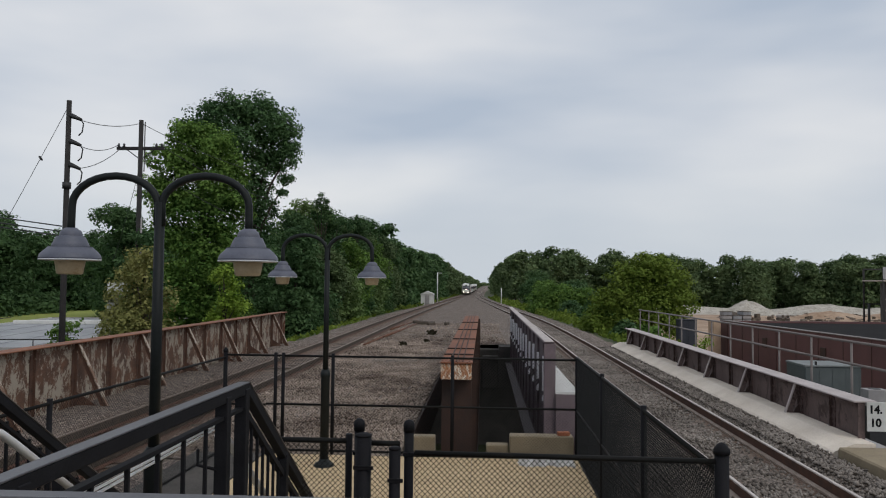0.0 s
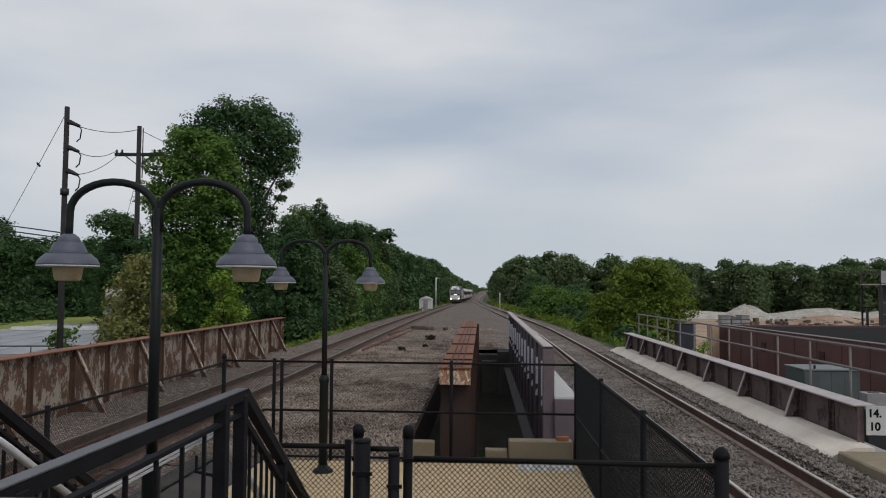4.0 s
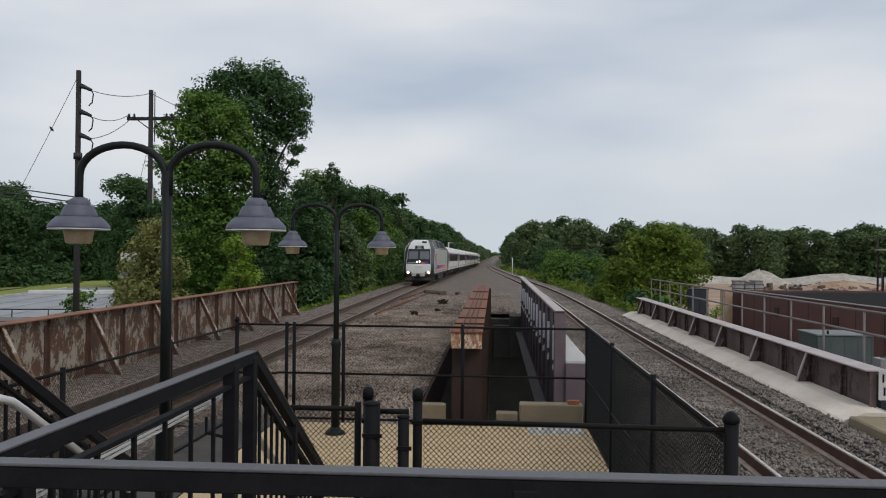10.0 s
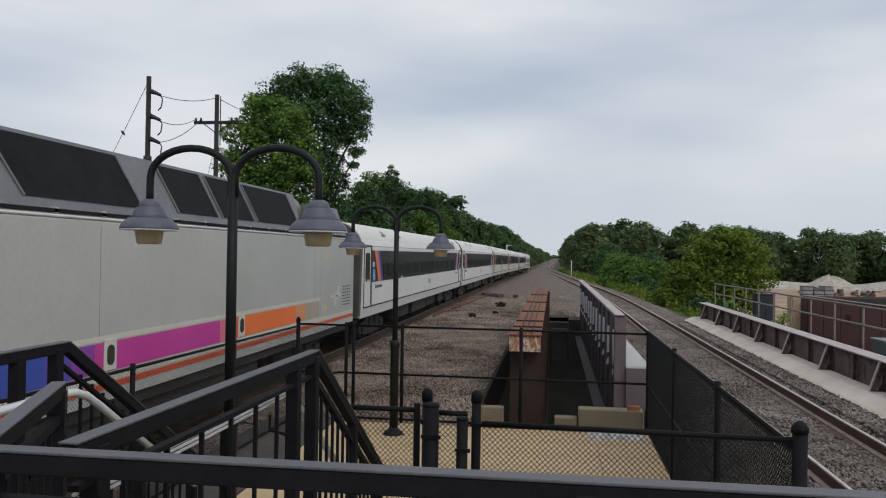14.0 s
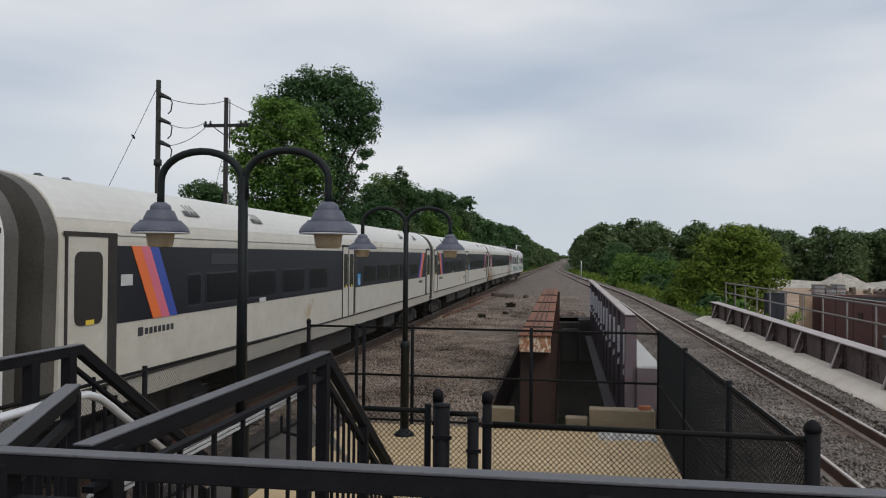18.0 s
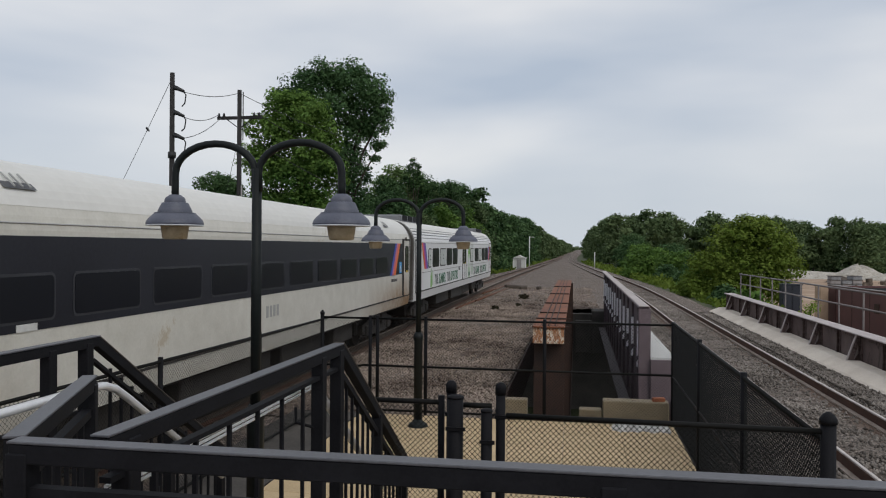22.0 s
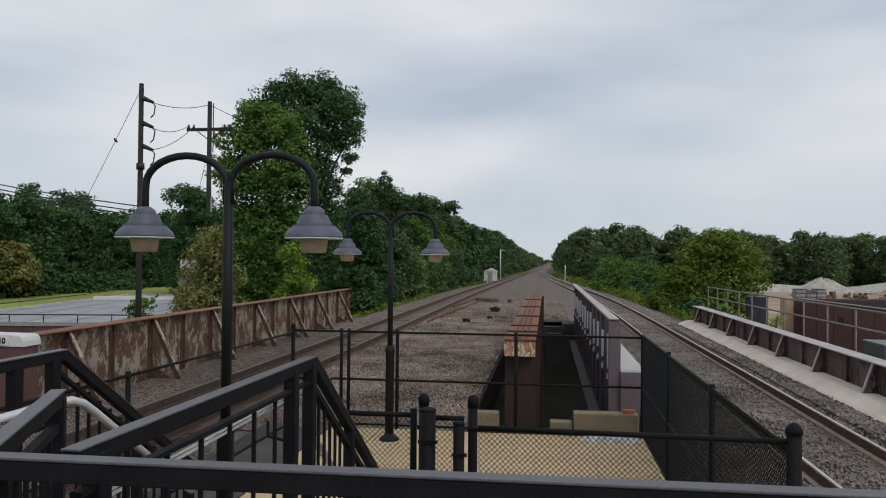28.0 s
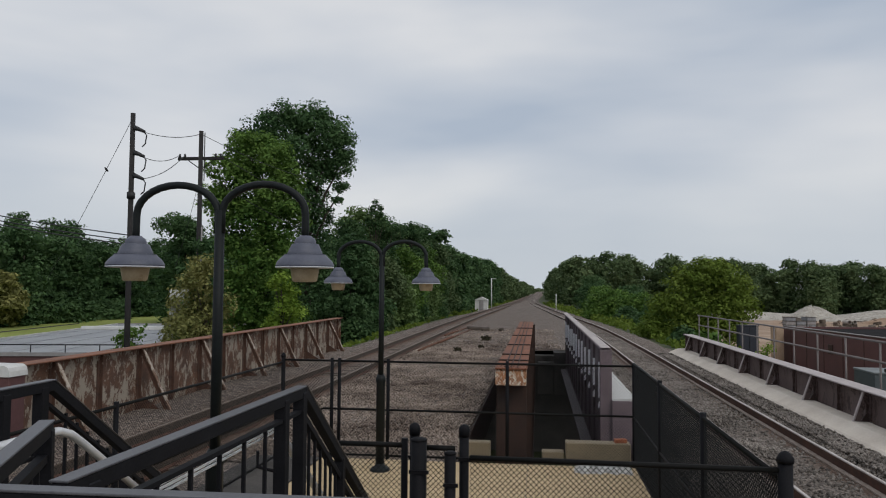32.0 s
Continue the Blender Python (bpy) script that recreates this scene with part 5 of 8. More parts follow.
def wood(name, label, spots, mat, density, leaf, seed):
    """Far woodland: many crowns joined into one leafy mass."""
    rng = np.random.default_rng(seed)
    pts, tr = [], B()
    for x, y, h, r in spots:
        zb = ground_z(x, y)
        hh = h - zb
        bl = [(a + x, b + y, c + zb, d, e, f) for a, b, c, d, e, f in blob_tree(rng, hh, r, hh * 0.05, 7, 0.5 * (rng.random() < 0.3))]
        pts.append(crown_points(rng, bl, density, 0.52))
        tube(tr, [(x, y, zb - 0.2), (x, y, zb + hh * 0.7)], 0.25, 6, 0.08)
    p, way = (np.concatenate([q[i] for q in pts]) for i in (0, 1))
    ob = part(name, leaf_mesh(name, p, leaf * (0.6 + 0.8 * rng.random(len(p))), rng, mat, 0.25, way), None)
    tagged(ob, label, "woodland", kind="stuff")
    part("trunks", tr, M_BARK, ob)
    return ob


CREST = ((100, 11.2), (113, 12.0), (134, 11.2), (166, 10.0), (188, 10.4), (250, 11.6), (272, 12.2), (320, 10.6), (345, 9.6), (380, 8.2), (425, 7.6), (500, 7.2), (600, 6.6), (700, 5.6))


def crest(y):
    """Height of the wood's skyline along the left of the line."""
    return float(np.interp(y, [a for a, b in CREST], [b for a, b in CREST]))


spots = []
for k in range(60):
    y = 116 + 9.6 * k
    spots.append((-15.4 + 3.0 * smooth01(280, 420, y) + far_bend(y) + R.normal() * 0.6, y + R.normal() * 1.5, crest(y) - 1.2 + R.normal() * 0.9, 3.2 + R.random() * 1.0))
    spots.append((-20.0 + far_bend(y) + R.normal() * 0.7, y + 4 + R.normal() * 1.5, crest(y) + 0.3 + R.normal() * 0.7, 3.6 + R.random() * 1.2))
    if k < 14:
        spots.append((-13.0 + R.normal() * 0.3, y + 5 + R.normal(), 2.4 + R.normal() * 0.9, 1.7 + R.random() * 0.5))
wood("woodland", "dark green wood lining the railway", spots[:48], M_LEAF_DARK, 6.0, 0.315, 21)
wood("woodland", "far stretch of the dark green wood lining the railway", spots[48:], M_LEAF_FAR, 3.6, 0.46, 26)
spots = []
for k in range(22):
    y = 190 + 15 * k
    spots.append((12.2 + R.random() * 2.0 + 0.78 * (slew(y) - far_bend(y)) + 0.35 * far_bend(y) - 0.8 * smooth01(250, 400, y), y, 10.6 - 0.008 * (y - 190) + R.normal() * 0.7, 3.4 + R.random() * 0.9))
for k in range(46):
    x = 14 + 4.3 * k
    spots.append((x, 212 + R.normal() * 5 - 0.06 * k, 9.6 + R.normal() * 0.8, 4.0 + R.random() * 1.2))
    spots.append((x + 2, 224 + R.normal() * 4, 10.9 + 0.9 * (k < 9) + R.normal() * 0.8, 4.2 + R.random() * 1.2))
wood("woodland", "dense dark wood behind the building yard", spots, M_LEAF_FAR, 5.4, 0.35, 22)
spots = []
for k in range(44):
    x = -36 - 4.4 * k
    spots.append((x, 176 + R.normal() * 5 - 0.3 * max(0, k - 14), 13.2 + 6.8 * smooth01(15.5, 18.5, k) + R.normal() * 1.0, 4.8 + R.random() * 1.4))
    spots.append((x, 167 + R.normal() * 2 - 0.3 * max(0, k - 14), 3.6 + R.normal() * 1.0, 4.0))
for k in range(11):
    y = 86 + 6.2 * k
    spots.append((-77.5 + R.normal() * 0.8, y + 2, 0.6 + R.normal() * 0.5, 3.2))
    for row in range(2):
        spots.append((-81 - 7 * row + R.normal() * 1.2, y + R.normal() * 1.5, (13.6 if y < 103 else 10.8) + R.normal() * 0.6 + 1.2 * row, 4.4 + R.random()))
for x, y, h, r in ((-60, 122, 10.5, 5), (-46, 118, 9.5, 5), (-38, 120, 9.5, 5), (-31, 104, 9.5, 4.5), (-26, 94, 9.0, 4.2)):
    spots.append((x, y, h, r))
# the darker leaf green here takes the place of shade in this wood
wood("woodland", "wood beyond the mown field, shade put into its dark leaves", spots, M_LEAF_DARK, 5.4, 0.33, 23)
tree("olive-green spreading tree at the edge of the mown field", -75.5, 101, 5.0, 3.2, 44, M_LEAF_OLIVE, 0.2, 10, 14, 0.3)
spots = [(-70 + 4.6 * k, 800 + R.normal() * 15, min(15.0, 2.6 + 11.5 * max(0.0, -66 + 74 - 4.6 * k) / 31) + R.normal() * 0.5, 6) for k in range(17)] + [(10 + 6 * k, 790 + R.normal() * 20, 3.0, 6) for k in range(10)]
# these farthest crowns use the leaf green that carries painted haze
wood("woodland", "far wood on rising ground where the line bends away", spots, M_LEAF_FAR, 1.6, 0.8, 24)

# weeds and low growth along both shoulders
rng = np.random.default_rng(5)
p = []
for x0, x1, y0, y1, n, zt in ((-13.4, -11.6, 60, 190, 500, 0.2), (-12.4, -9.8, 110, 320, 4200, 0.38), (8.4, 11.6, 41, 260, 12000, 0.55), (-12.2, -10.9, 40, 75, 300, 0.18)):
    q = np.stack([rng.uniform(x0, x1, n), y0 + (y1 - y0) * rng.random(n) ** 1.4, np.zeros(n)], 1)
    hgt = np.array([max(0.0, noise.noise((float(a) * 0.7, float(b) * 0.16, 2.0)) + 0.25) for a, b in q[:, :2]])
    q[:, 0] += [1.05 * (slew(float(b)) - far_bend(float(b))) + far_bend(float(b)) if x0 > 0 else far_bend(float(b)) for b in q[:, 1]]
    q[:, 2] = [ground_z(float(a), float(b)) + 0.05 for a, b in q[:, :2]] + hgt * zt * 2.2 * rng.random(n)
    p.append(q[hgt > 0.02])
p = np.concatenate(p)
tagged(part("weeds", leaf_mesh("weeds", p, 0.12 + 0.14 * rng.random(len(p)), rng, M_LEAF_BUSH, -0.6), None), "yellow-green weeds along the ballast shoulders", "weeds", kind="stuff")
for x, y, s, mt in ((-3.05, 46.3, 0.22, M_LEAF_DRY), (-2.95, 40.6, 0.10, M_LEAF_DRY), (-3.9, 38.0, 0.14, M_LEAF_DRY), (-17.0, 33.0, 1.2, M_LEAF_MID)):
    q = rng.normal(size=(int(240 * (1 + s)), 3)) * np.array([s * 0.5, s * 0.5, s * 0.34]) + np.array([0, 0, s * 0.45])
    q[:, 2] = np.abs(q[:, 2])
    zb = -0.1 if x > -10 else ground_z(x, y)
    g = thing("weed_tuft", "dark weed tuft growing out of the stone bed", "weed", pose(x, y, zb), "weed tufts")
    part("leaves", leaf_mesh("leaves", q, 0.05 + 0.05 * rng.random(len(q)), rng, mt, -0.4), None, g)

# loose stones on the beds nearest the platform
def stones(name, label, boxes, mat, seed):
    r = np.random.default_rng(seed)
    base = np.array([(1, 0, 0), (-1, 0, 0), (0, 1, 0), (0, -1, 0), (0, 0, 1), (0, 0, -1)], float)
    tri = np.array([(0, 2, 4), (2, 1, 4), (1, 3, 4), (3, 0, 4), (2, 0, 5), (1, 2, 5), (3, 1, 5), (0, 3, 5)], np.int32)
    cs = []
    for x0, x1, y0, y1, z, n in boxes:
        y = y0 + (y1 - y0) * r.random(n) ** 1.5
        cs.append(np.stack([r.uniform(x0, x1, n), y, np.full(n, z) + r.normal(size=n) * 0.012], 1))
    c = np.concatenate(cs)
    n = len(c)
    s = (0.020 + 0.026 * r.random((n, 1, 1))) * (0.65 + 0.7 * r.random((n, 6, 1)))
    th = r.random(n) * 6.28
    rot = np.zeros((n, 3, 3))
    rot[:, 0, 0], rot[:, 0, 1], rot[:, 1, 0], rot[:, 1, 1], rot[:, 2, 2] = np.cos(th), -np.sin(th), np.sin(th), np.cos(th), 1
    v = np.einsum("nij,nkj->nki", rot, base[None] * s) + c[:, None]
    f = (tri[None] + 6 * np.arange(n, dtype=np.int32)[:, None, None]).reshape(-1)
    me = bpy.data.meshes.new(name)
    me.vertices.add(6 * n)
    me.vertices.foreach_set("co", v.reshape(-1))
    me.loops.add(len(f))
    me.loops.foreach_set("vertex_index", f)
    me.polygons.add(len(f) // 3)
    me.polygons.foreach_set("loop_start", np.arange(0, len(f), 3, dtype=np.int32))
    me.update(calc_edges=True)
    me.materials.append(mat)
    return tagged(part(name, me, None), label, "stones", kind="stuff")


M_STONES_L = island_tone("mixed_brown_stones", (0.075, 0.054, 0.043), (0.44, 0.36, 0.30))
M_STONES_R = island_tone("mixed_grey_stones", (0.075, 0.064, 0.056), (0.36, 0.32, 0.285))
stones("loose_stones", "loose brown-grey track stones", [(-6.0, HOLE_L - 0.05, 13.5, 40, -0.085, 26000), (-6, 1.2, 40, 60, -0.1, 5000)], M_STONES_L, 1)
stones("loose_stones", "loose grey track stones", [(1.95, 3.45, 7, 36, -0.115, 10000), (5.9, 6.5, 8, 38, -0.115, 6000), (4.10, 5.28, 8, 58, -0.235, 9000), (3.45, 3.78, 7, 30, -0.20, 2500), (5.60, 5.95, 8, 30, -0.20, 2500)], M_STONES_R, 2)

# ---- poles and cables ----


def pole(x, y, top, label, arm=None, r=0.16):
    zb = ground_z(x, y)
    g = thing("utility_pole", label, "utility pole", pose(x, y, 0))
    part("shaft", tube(B(), [(0, 0, zb - 0.3), (0, 0, top)], r, 12, r * 0.72), M_POLE, g)
    return g


pa = pole(-19.43, 35, 11.35, "tall dark weathered utility pole with stand-off insulators")
for z in (10.55, 9.35, 8.25):
    ins = part("insulator", tube(B(), [(0.1, 0, z + 0.08), (0.3, 0, z + 0.02), (0.62, 0, z - 0.12)], 0.13, 8, 0.07), M_CABLE, pa, "black polymer insulator")
    part("jumper_loop", tube(B(), [(0.6, 0, z - 0.12), (0.72, 0, z - 0.3), (0.66, 0, z - 0.7), (0.5, 0, z - 0.85)], 0.03, 6), M_CABLE, pa)
part("collar", lathe(B(), [(0.19, 0), (0.19, 0.3)], 12, (0, 0, 7.2)), M_CABLE, pa)
pb = pole(-19.14, 42, 11.9, "dark utility pole with a timber crossarm", r=0.17)
part("crossarm", bevelled(bx(B(), -1.35, 1.35, -0.07, 0.07, 10.22, 10.4), 0.01), M_POLE, pb)
for x in (-1.25, -0.95, 0.9, 1.2):
    part("insulator", lathe(B(), [(0.05, 0), (0.08, 0.04), (0.05, 0.09), (0.07, 0.13), (0.03, 0.2)], 8, (x, 0, 10.4)), M_CABLE, pb)
for s in (-1, 1):
    part("arm_brace", tube(B(), [(s * 0.1, 0.03, 9.75), (s * 0.75, 0.03, 10.22)], 0.03, 6), M_POLE, pb)
part("twin_rod", tube(B(), [(0.22, 0, 9.0), (0.22, 0, 11.8)], 0.03, 6), M_POLE, pb)
part("pale_conduit", tube(B(), [(0.2, -0.1, -1), (0.2, -0.1, 6.4)], 0.05, 6), M_GREYCAP, pb)


def cable(a, b, sag=0.4, r=0.018, n=12, label="sagging black overhead cable"):
    A, E = Vector(a), Vector(b)
    pts = [A.lerp(E, i / n) - Vector((0, 0, sag * 4 * (i / n) * (1 - i / n))) for i in range(n + 1)]
    solid("cable", tube(B(), pts, r, 5, caps=False), M_CABLE, label, "cable", "overhead cables")


cable((-18.95, 35, 10.45), (-19.1, 42, 11.75), 0.25)
cable((-18.95, 35, 9.25), (-20.35, 42, 10.55), 0.3)
cable((-18.95, 35, 8.15), (-20.05, 42, 10.55), 0.3)
cable((-19.1, 42, 11.7), (-16.4, 54, 10.8), 0.2)
cable((-18.0, 42, 10.5), (-15.8, 56, 9.0), 0.3)
cable((-18.6, 42, 9.2), (-15.2, 52, 6.6), 0.2)
cable((-19.1, 42, 9.6), (-20.8, 42.5, 4.0), 0.3, 0.012)
cable((-19.5, 35, 11.0), (-31, 46, 3.4), 0.1, 0.014, label="slanting black guy wire with a strain insulator")
for z0, z1 in ((5.45, 6.3), (5.2, 6.0), (5.0, 5.8)):
    cable((-19.6, 35, z0), (-62, 43.5, z1 + 9.4), 1.3, 0.03)
solid("strain_insulator", lathe(B(), [(0.02, -0.15), (0.06, -0.08), (0.06, 0.08), (0.02, 0.15)], 8), M_CABLE, "dark strain insulator on the guy wire", "insulator", m=pose(-22.35, 37.75, 9.07, 0, -40, 0))

# ---- left: sheds with flat roofs ----


def shed(x, y, w, d, zr, rot, label, wall_mat):
    g = thing("flat_roof_shed", label, "building", pose(x, y, 0, 0, 0, rot))
    zb = min(ground_z(x, y), ground_z(x - w / 2, y), ground_z(x + w / 2, y)) - 0.3
    part("body", bx(B(), -w / 2, w / 2, -d / 2, d / 2, zb, zr - 0.1), wall_mat, g)
    part("roof", bx(B(), -w / 2 + 0.05, w / 2 - 0.05, -d / 2 + 0.05, d / 2 - 0.05, zr - 0.098, zr), M_ROOFGREY, g, "grey membrane roof")
    for a, b, c, e in ((-w / 2, w / 2, -d / 2 - 0.1, -d / 2 + 0.04), (-w / 2, w / 2, d / 2 - 0.04, d / 2 + 0.1)):
        part("parapet", bx(B(), a, b, c, e, zr - 0.15, zr + 0.12), M_GREYCAP, g)
    for a, b in ((-w / 2 - 0.1, -w / 2 + 0.04), (w / 2 - 0.04, w / 2 + 0.1)):
        part("parapet", bx(B(), a, b, -d / 2 + 0.04, d / 2 - 0.04, zr - 0.15, zr + 0.12), M_WALLWHITE, g)
    for k in range(int(w / 3)):
        part("roof_seam", bx(B(), -w / 2 + 3 * k + 1.5, -w / 2 + 3 * k + 1.56, -d / 2 + 0.1, d / 2 - 0.1, zr + 0.001, zr + 0.03), M_ROOFGREY, g)
        if k % 3 == 0:
            part("window", bx(B(), -w / 2 + 3 * k + 0.6, -w / 2 + 3 * k + 2.0, -d / 2 - 0.02, -d / 2 + 0.02, zr - 1.3, zr - 0.55), M_CABLE, g)
    return g


SH = shed(-39.2, 72.9, 20, 44, -1.85, 10, "broad low maroon shed with a seamed grey flat roof", M_MAROON)
part("roof_rail", tube(B(), [(-9.9, -21.9, -1.2), (9.9, -21.9, -1.2)], 0.05, 6), M_CABLE, SH)
part("roof_rail", tube(B(), [(-9.9, -21.9, -1.2), (-9.9, 10, -1.2)], 0.05, 6), M_CABLE, SH)
for k in range(9):
    part("rail_post", tube(B(), [(-9.9 + 2.4 * k, -21.9, -1.85), (-9.9 + 2.4 * k, -21.9, -1.2)], 0.04, 6), M_CABLE, SH)
part("roof_box", bevelled(bx(B(), -9.3, 7.0, 9.0, 9.7, -1.85, -1.45), 0.04), M_WALLWHITE, SH, "long white raised roof kerb")
solid("white_panel_box", bevelled(bx(B(), -0.5, 0.5, -0.4, 0.4, -4, 2.95), 0.03), M_WALLWHITE, "tall white equipment cabinet beside the sapling", "cabinet", m=pose(-23.2, 48.2, -0.15))
# signal hut and post far down the line
hut = thing("signal_hut", "small white equipment hut beside the far track", "hut", pose(-9.4, 131, -0.55) @ Matrix.Scale(0.95, 4))
part("body", bx(B(), -1.1, 1.1, -1.2, 1.2, -0.9, 1.7), M_WALLWHITE, hut)
part("roof", prism(B(), [(-1.25, 1.7), (1.25, 1.7), (0, 2.25)], -1.35, 1.35), M_WALLWHITE, hut)
part("door", bx(B(), -0.4, 0.4, -1.24, -1.2, -0.2, 1.5), M_GREYCAP, hut)
sp = thing("signal_post", "slim pale signal post beside the far track", "signal", pose(-9.0, 152, -1.15))
part("mast", tube(B(), [(0, 0, -0.3), (0, 0, 6.2)], 0.11, 8), M_WALLWHITE, sp)
part("crosspiece", bx(B(), -0.1, 0.9, -0.05, 0.05, 6.0, 6.12), M_WALLWHITE, sp)
mk = thing("marker_post", "thin pale marker post beside the single track", "post", pose(3.1, 134, -0.7))
part("stake", tube(B(), [(0, 0, -0.3), (0, 0, 2.9)], 0.08, 6), M_WALLWHITE, mk)

# ---- right: maroon building, yard and half-built frame ----
mb = thing("maroon_building", "long low maroon-panelled building with a black flat roof beside the line", "building", pose(20.5, 68.3, 0, 0, 0, 4.5))
part("west_wall", bx(B(), 0, 0.4, -30, 0, -4.2, 0.0), M_MAROON, mb)
part("north_wall", bx(B(), 0.402, 27.6, -0.4, 0, -4.2, 0.0), M_MAROON, mb)
part("south_wall", bx(B(), 0.402, 27.6, -30, -29.6, -4.2, 0.0), M_MAROON, mb)
part("east_wall", bx(B(), 27.602, 28, -30, 0, -4.2, 0.0), M_MAROON, mb)
part("roof", bx(B(), 0.402, 27.6, -29.598, -0.402, -0.35, -0.16), M_TAR, mb, "black tar flat roof")
for k in range(10):
    part("panel_joint", bx(B(), -0.022, 0.0, -3.0 * k - 1.52, -3.0 * k - 1.48, -4.2, -0.03), M_RUSTDARK, mb)
part("coping", bx(B(), -0.05, 0.45, -30.05, 0.05, 0.001, 0.05), M_HANDRAIL, mb)
for y in (-9.0, -17.5):
    part("vent", bevelled(bx(B(), -0.06, 0.0, y, y + 0.7, -1.6, -0.9), 0.02), M_RUSTDARK, mb)
solid("stucco_pier", bevelled(bx(B(), -1.1, -0.45, -1.2, 0.0, -4, -0.05), 0.03), M_TANWALL, "pale tan stuccoed pier at the building corner", "pier", m=pose(20.5, 68.3, 0, 0, 0, 4.5))
db = thing("container", "dull teal-grey steel container with a pale top edge", "container", pose(17.45, 41, -3.5) @ Matrix.Diagonal((0.72, 1, 1, 1)))
M_TEALTOP = material("dull_grey_green_lid", (0.14, 0.155, 0.155), (0.20, 0.215, 0.215), 0.7, 0, 1, 20)
M_TEAL = material("teal_grey_steel", (0.060, 0.072, 0.074), (0.090, 0.104, 0.106), 0.7, 0, 1, 20, 0.004)
part("body", bevelled(bx(B(), -1.9, 1.9, -1.2, 1.2, 0, 2.5), 0.03), M_TEAL, db)
part("lid", bevelled(bx(B(), -1.95, 1.95, -1.25, 1.25, 2.505, 2.6), 0.02), M_TEALTOP, db)
for k in range(5):
    part("rib", bx(B(), -1.85 + 0.9 * k, -1.75 + 0.9 * k, -1.215, -1.2, 0.1, 2.4), M_TEAL, db)
for x in (-1.2, 1.3):
    part("lid_handle", bevelled(bx(B(), x, x + 0.12, -1.2, -1.08, 2.6, 2.78), 0.02), M_CABLE, db)
M_NAVY = material("dark_navy_steel", (0.012, 0.014, 0.022), (0.026, 0.029, 0.042), 0.6, 0, 1, 20)
zb = ground_z(13.4, 52)
nc = thing("steel_cabinet", "dark navy steel cabinet standing before the big bush", "cabinet", pose(13.38, 52, zb))
part("body", bevelled(bx(B(), -0.58, 0.58, -0.4, 0.4, -0.2, 0.72 - zb), 0.02), M_NAVY, nc)
part("lid", bevelled(bx(B(), -0.62, 0.62, -0.44, 0.44, 0.722 - zb, 0.78 - zb), 0.015), M_NAVY, nc)
for k in (-1, 1):
    part("door", bevelled(bx(B(), 0.29 * k - 0.27, 0.29 * k + 0.27, -0.425, -0.402, 0.1, 0.66 - zb), 0.006), M_NAVY, nc)
ac = thing("roof_unit", "pale box-shaped air unit near the container", "air unit", pose(16.6, 34.0, -2.0) @ Matrix.Scale(0.7, 4))
part("case", bevelled(bx(B(), -0.6, 0.6, -0.5, 0.5, 0, 1.0), 0.03), M_GREYCAP, ac)
part("fan_grille", lathe(B(), [(0.05, 0), (0.35, 0.0), (0.35, 0.03)], 14, (0, 0, 1.0)), M_CABLE, ac)
part("stand", bx(B(), -0.5, 0.5, -0.4, 0.4, -4.6, 0), M_CABLE, ac)


def heap(x, y, rx, ry, hgt, seed, mat, label):
    bm = B()
    n, mr = 28, 9
    rings = []
    for j in range(mr):
        f = j / (mr - 1)
        rings.append([bm.verts.new((rx * (1 - f) * math.cos(6.283 * i / n) * (1 + 0.25 * noise.noise((seed, i * 0.7, j * 0.5))), ry * (1 - f) * math.sin(6.283 * i / n) * (1 + 0.2 * noise.noise((seed + 3, i * 0.7, j))), hgt * (0.35 * f + 0.65 * math.sin(1.5708 * f) ** 1.4) * (1 + 0.30 * noise.noise((seed, i * 0.9, j * 1.1)) * (1 - f) + 0.25 * noise.noise((seed + 9, math.cos(6.283 * i / n) * 1.4, f * 2)))) ) for i in range(n)])
    for a, b in zip(rings, rings[1:]):
        for i in range(n):
            bm.faces.new((a[i], a[(i + 1) % n], b[(i + 1) % n], b[i])).smooth = True
    return solid("spoil_mound", bm, mat, label, "heap", "yard heaps", m=pose(x, y, ground_z(x, y) - 0.1))


for x, y, rx, ry, hg, mt, lb in ((50, 188, 19, 8, 2.0, M_RUBBLE, "pale grey heap of crushed rubble"), (62, 186, 7.5, 6, 3.3, M_RUBBLE, "tall pale heap of crushed stone"), (82, 190, 21, 8, 2.5, M_RUBBLE, "long pale heap of crushed rubble"), (61, 172, 6, 3, 1.3, M_RUBBLE, "low pale heap of rubble"), (74, 176, 8, 4, 1.9, M_RUBBLE, "low pale heap of rubble"), (93, 176, 9, 4, 2.0, M_DIRT, "orange-brown heap of soil"),
                             (106, 195, 21, 8, 2.7, M_RUBBLE, "wide pale heap of rubble"), (70, 160, 10, 5, 1.6, M_DIRT, "orange-brown heap of soil"), (86, 164, 12, 5, 1.8, M_DIRT, "long orange-brown heap of soil"), (50.5, 160, 4.0, 3, 1.5, M_TIE, "dark heap of broken timber and scrap")):
    heap(x, y, rx, ry, hg, x * 0.37, mt, lb)
dr = random.Random(17)
db_ = B()
for k in range(230):
    y = dr.uniform(128, 182)
    x = y * dr.uniform(0.30, 0.64)
    sx, sy, sz = dr.uniform(0.15, 0.9), dr.uniform(0.15, 0.6), dr.uniform(0.1, 0.55) * (1.6 if k % 9 == 0 else 1.0)
    bx(db_, -sx, sx, -sy, sy, -0.2, sz, pose(x, y, ground_z(x, y) + 0.12, dr.uniform(-15, 15), dr.uniform(-15, 15), dr.uniform(0, 180)))
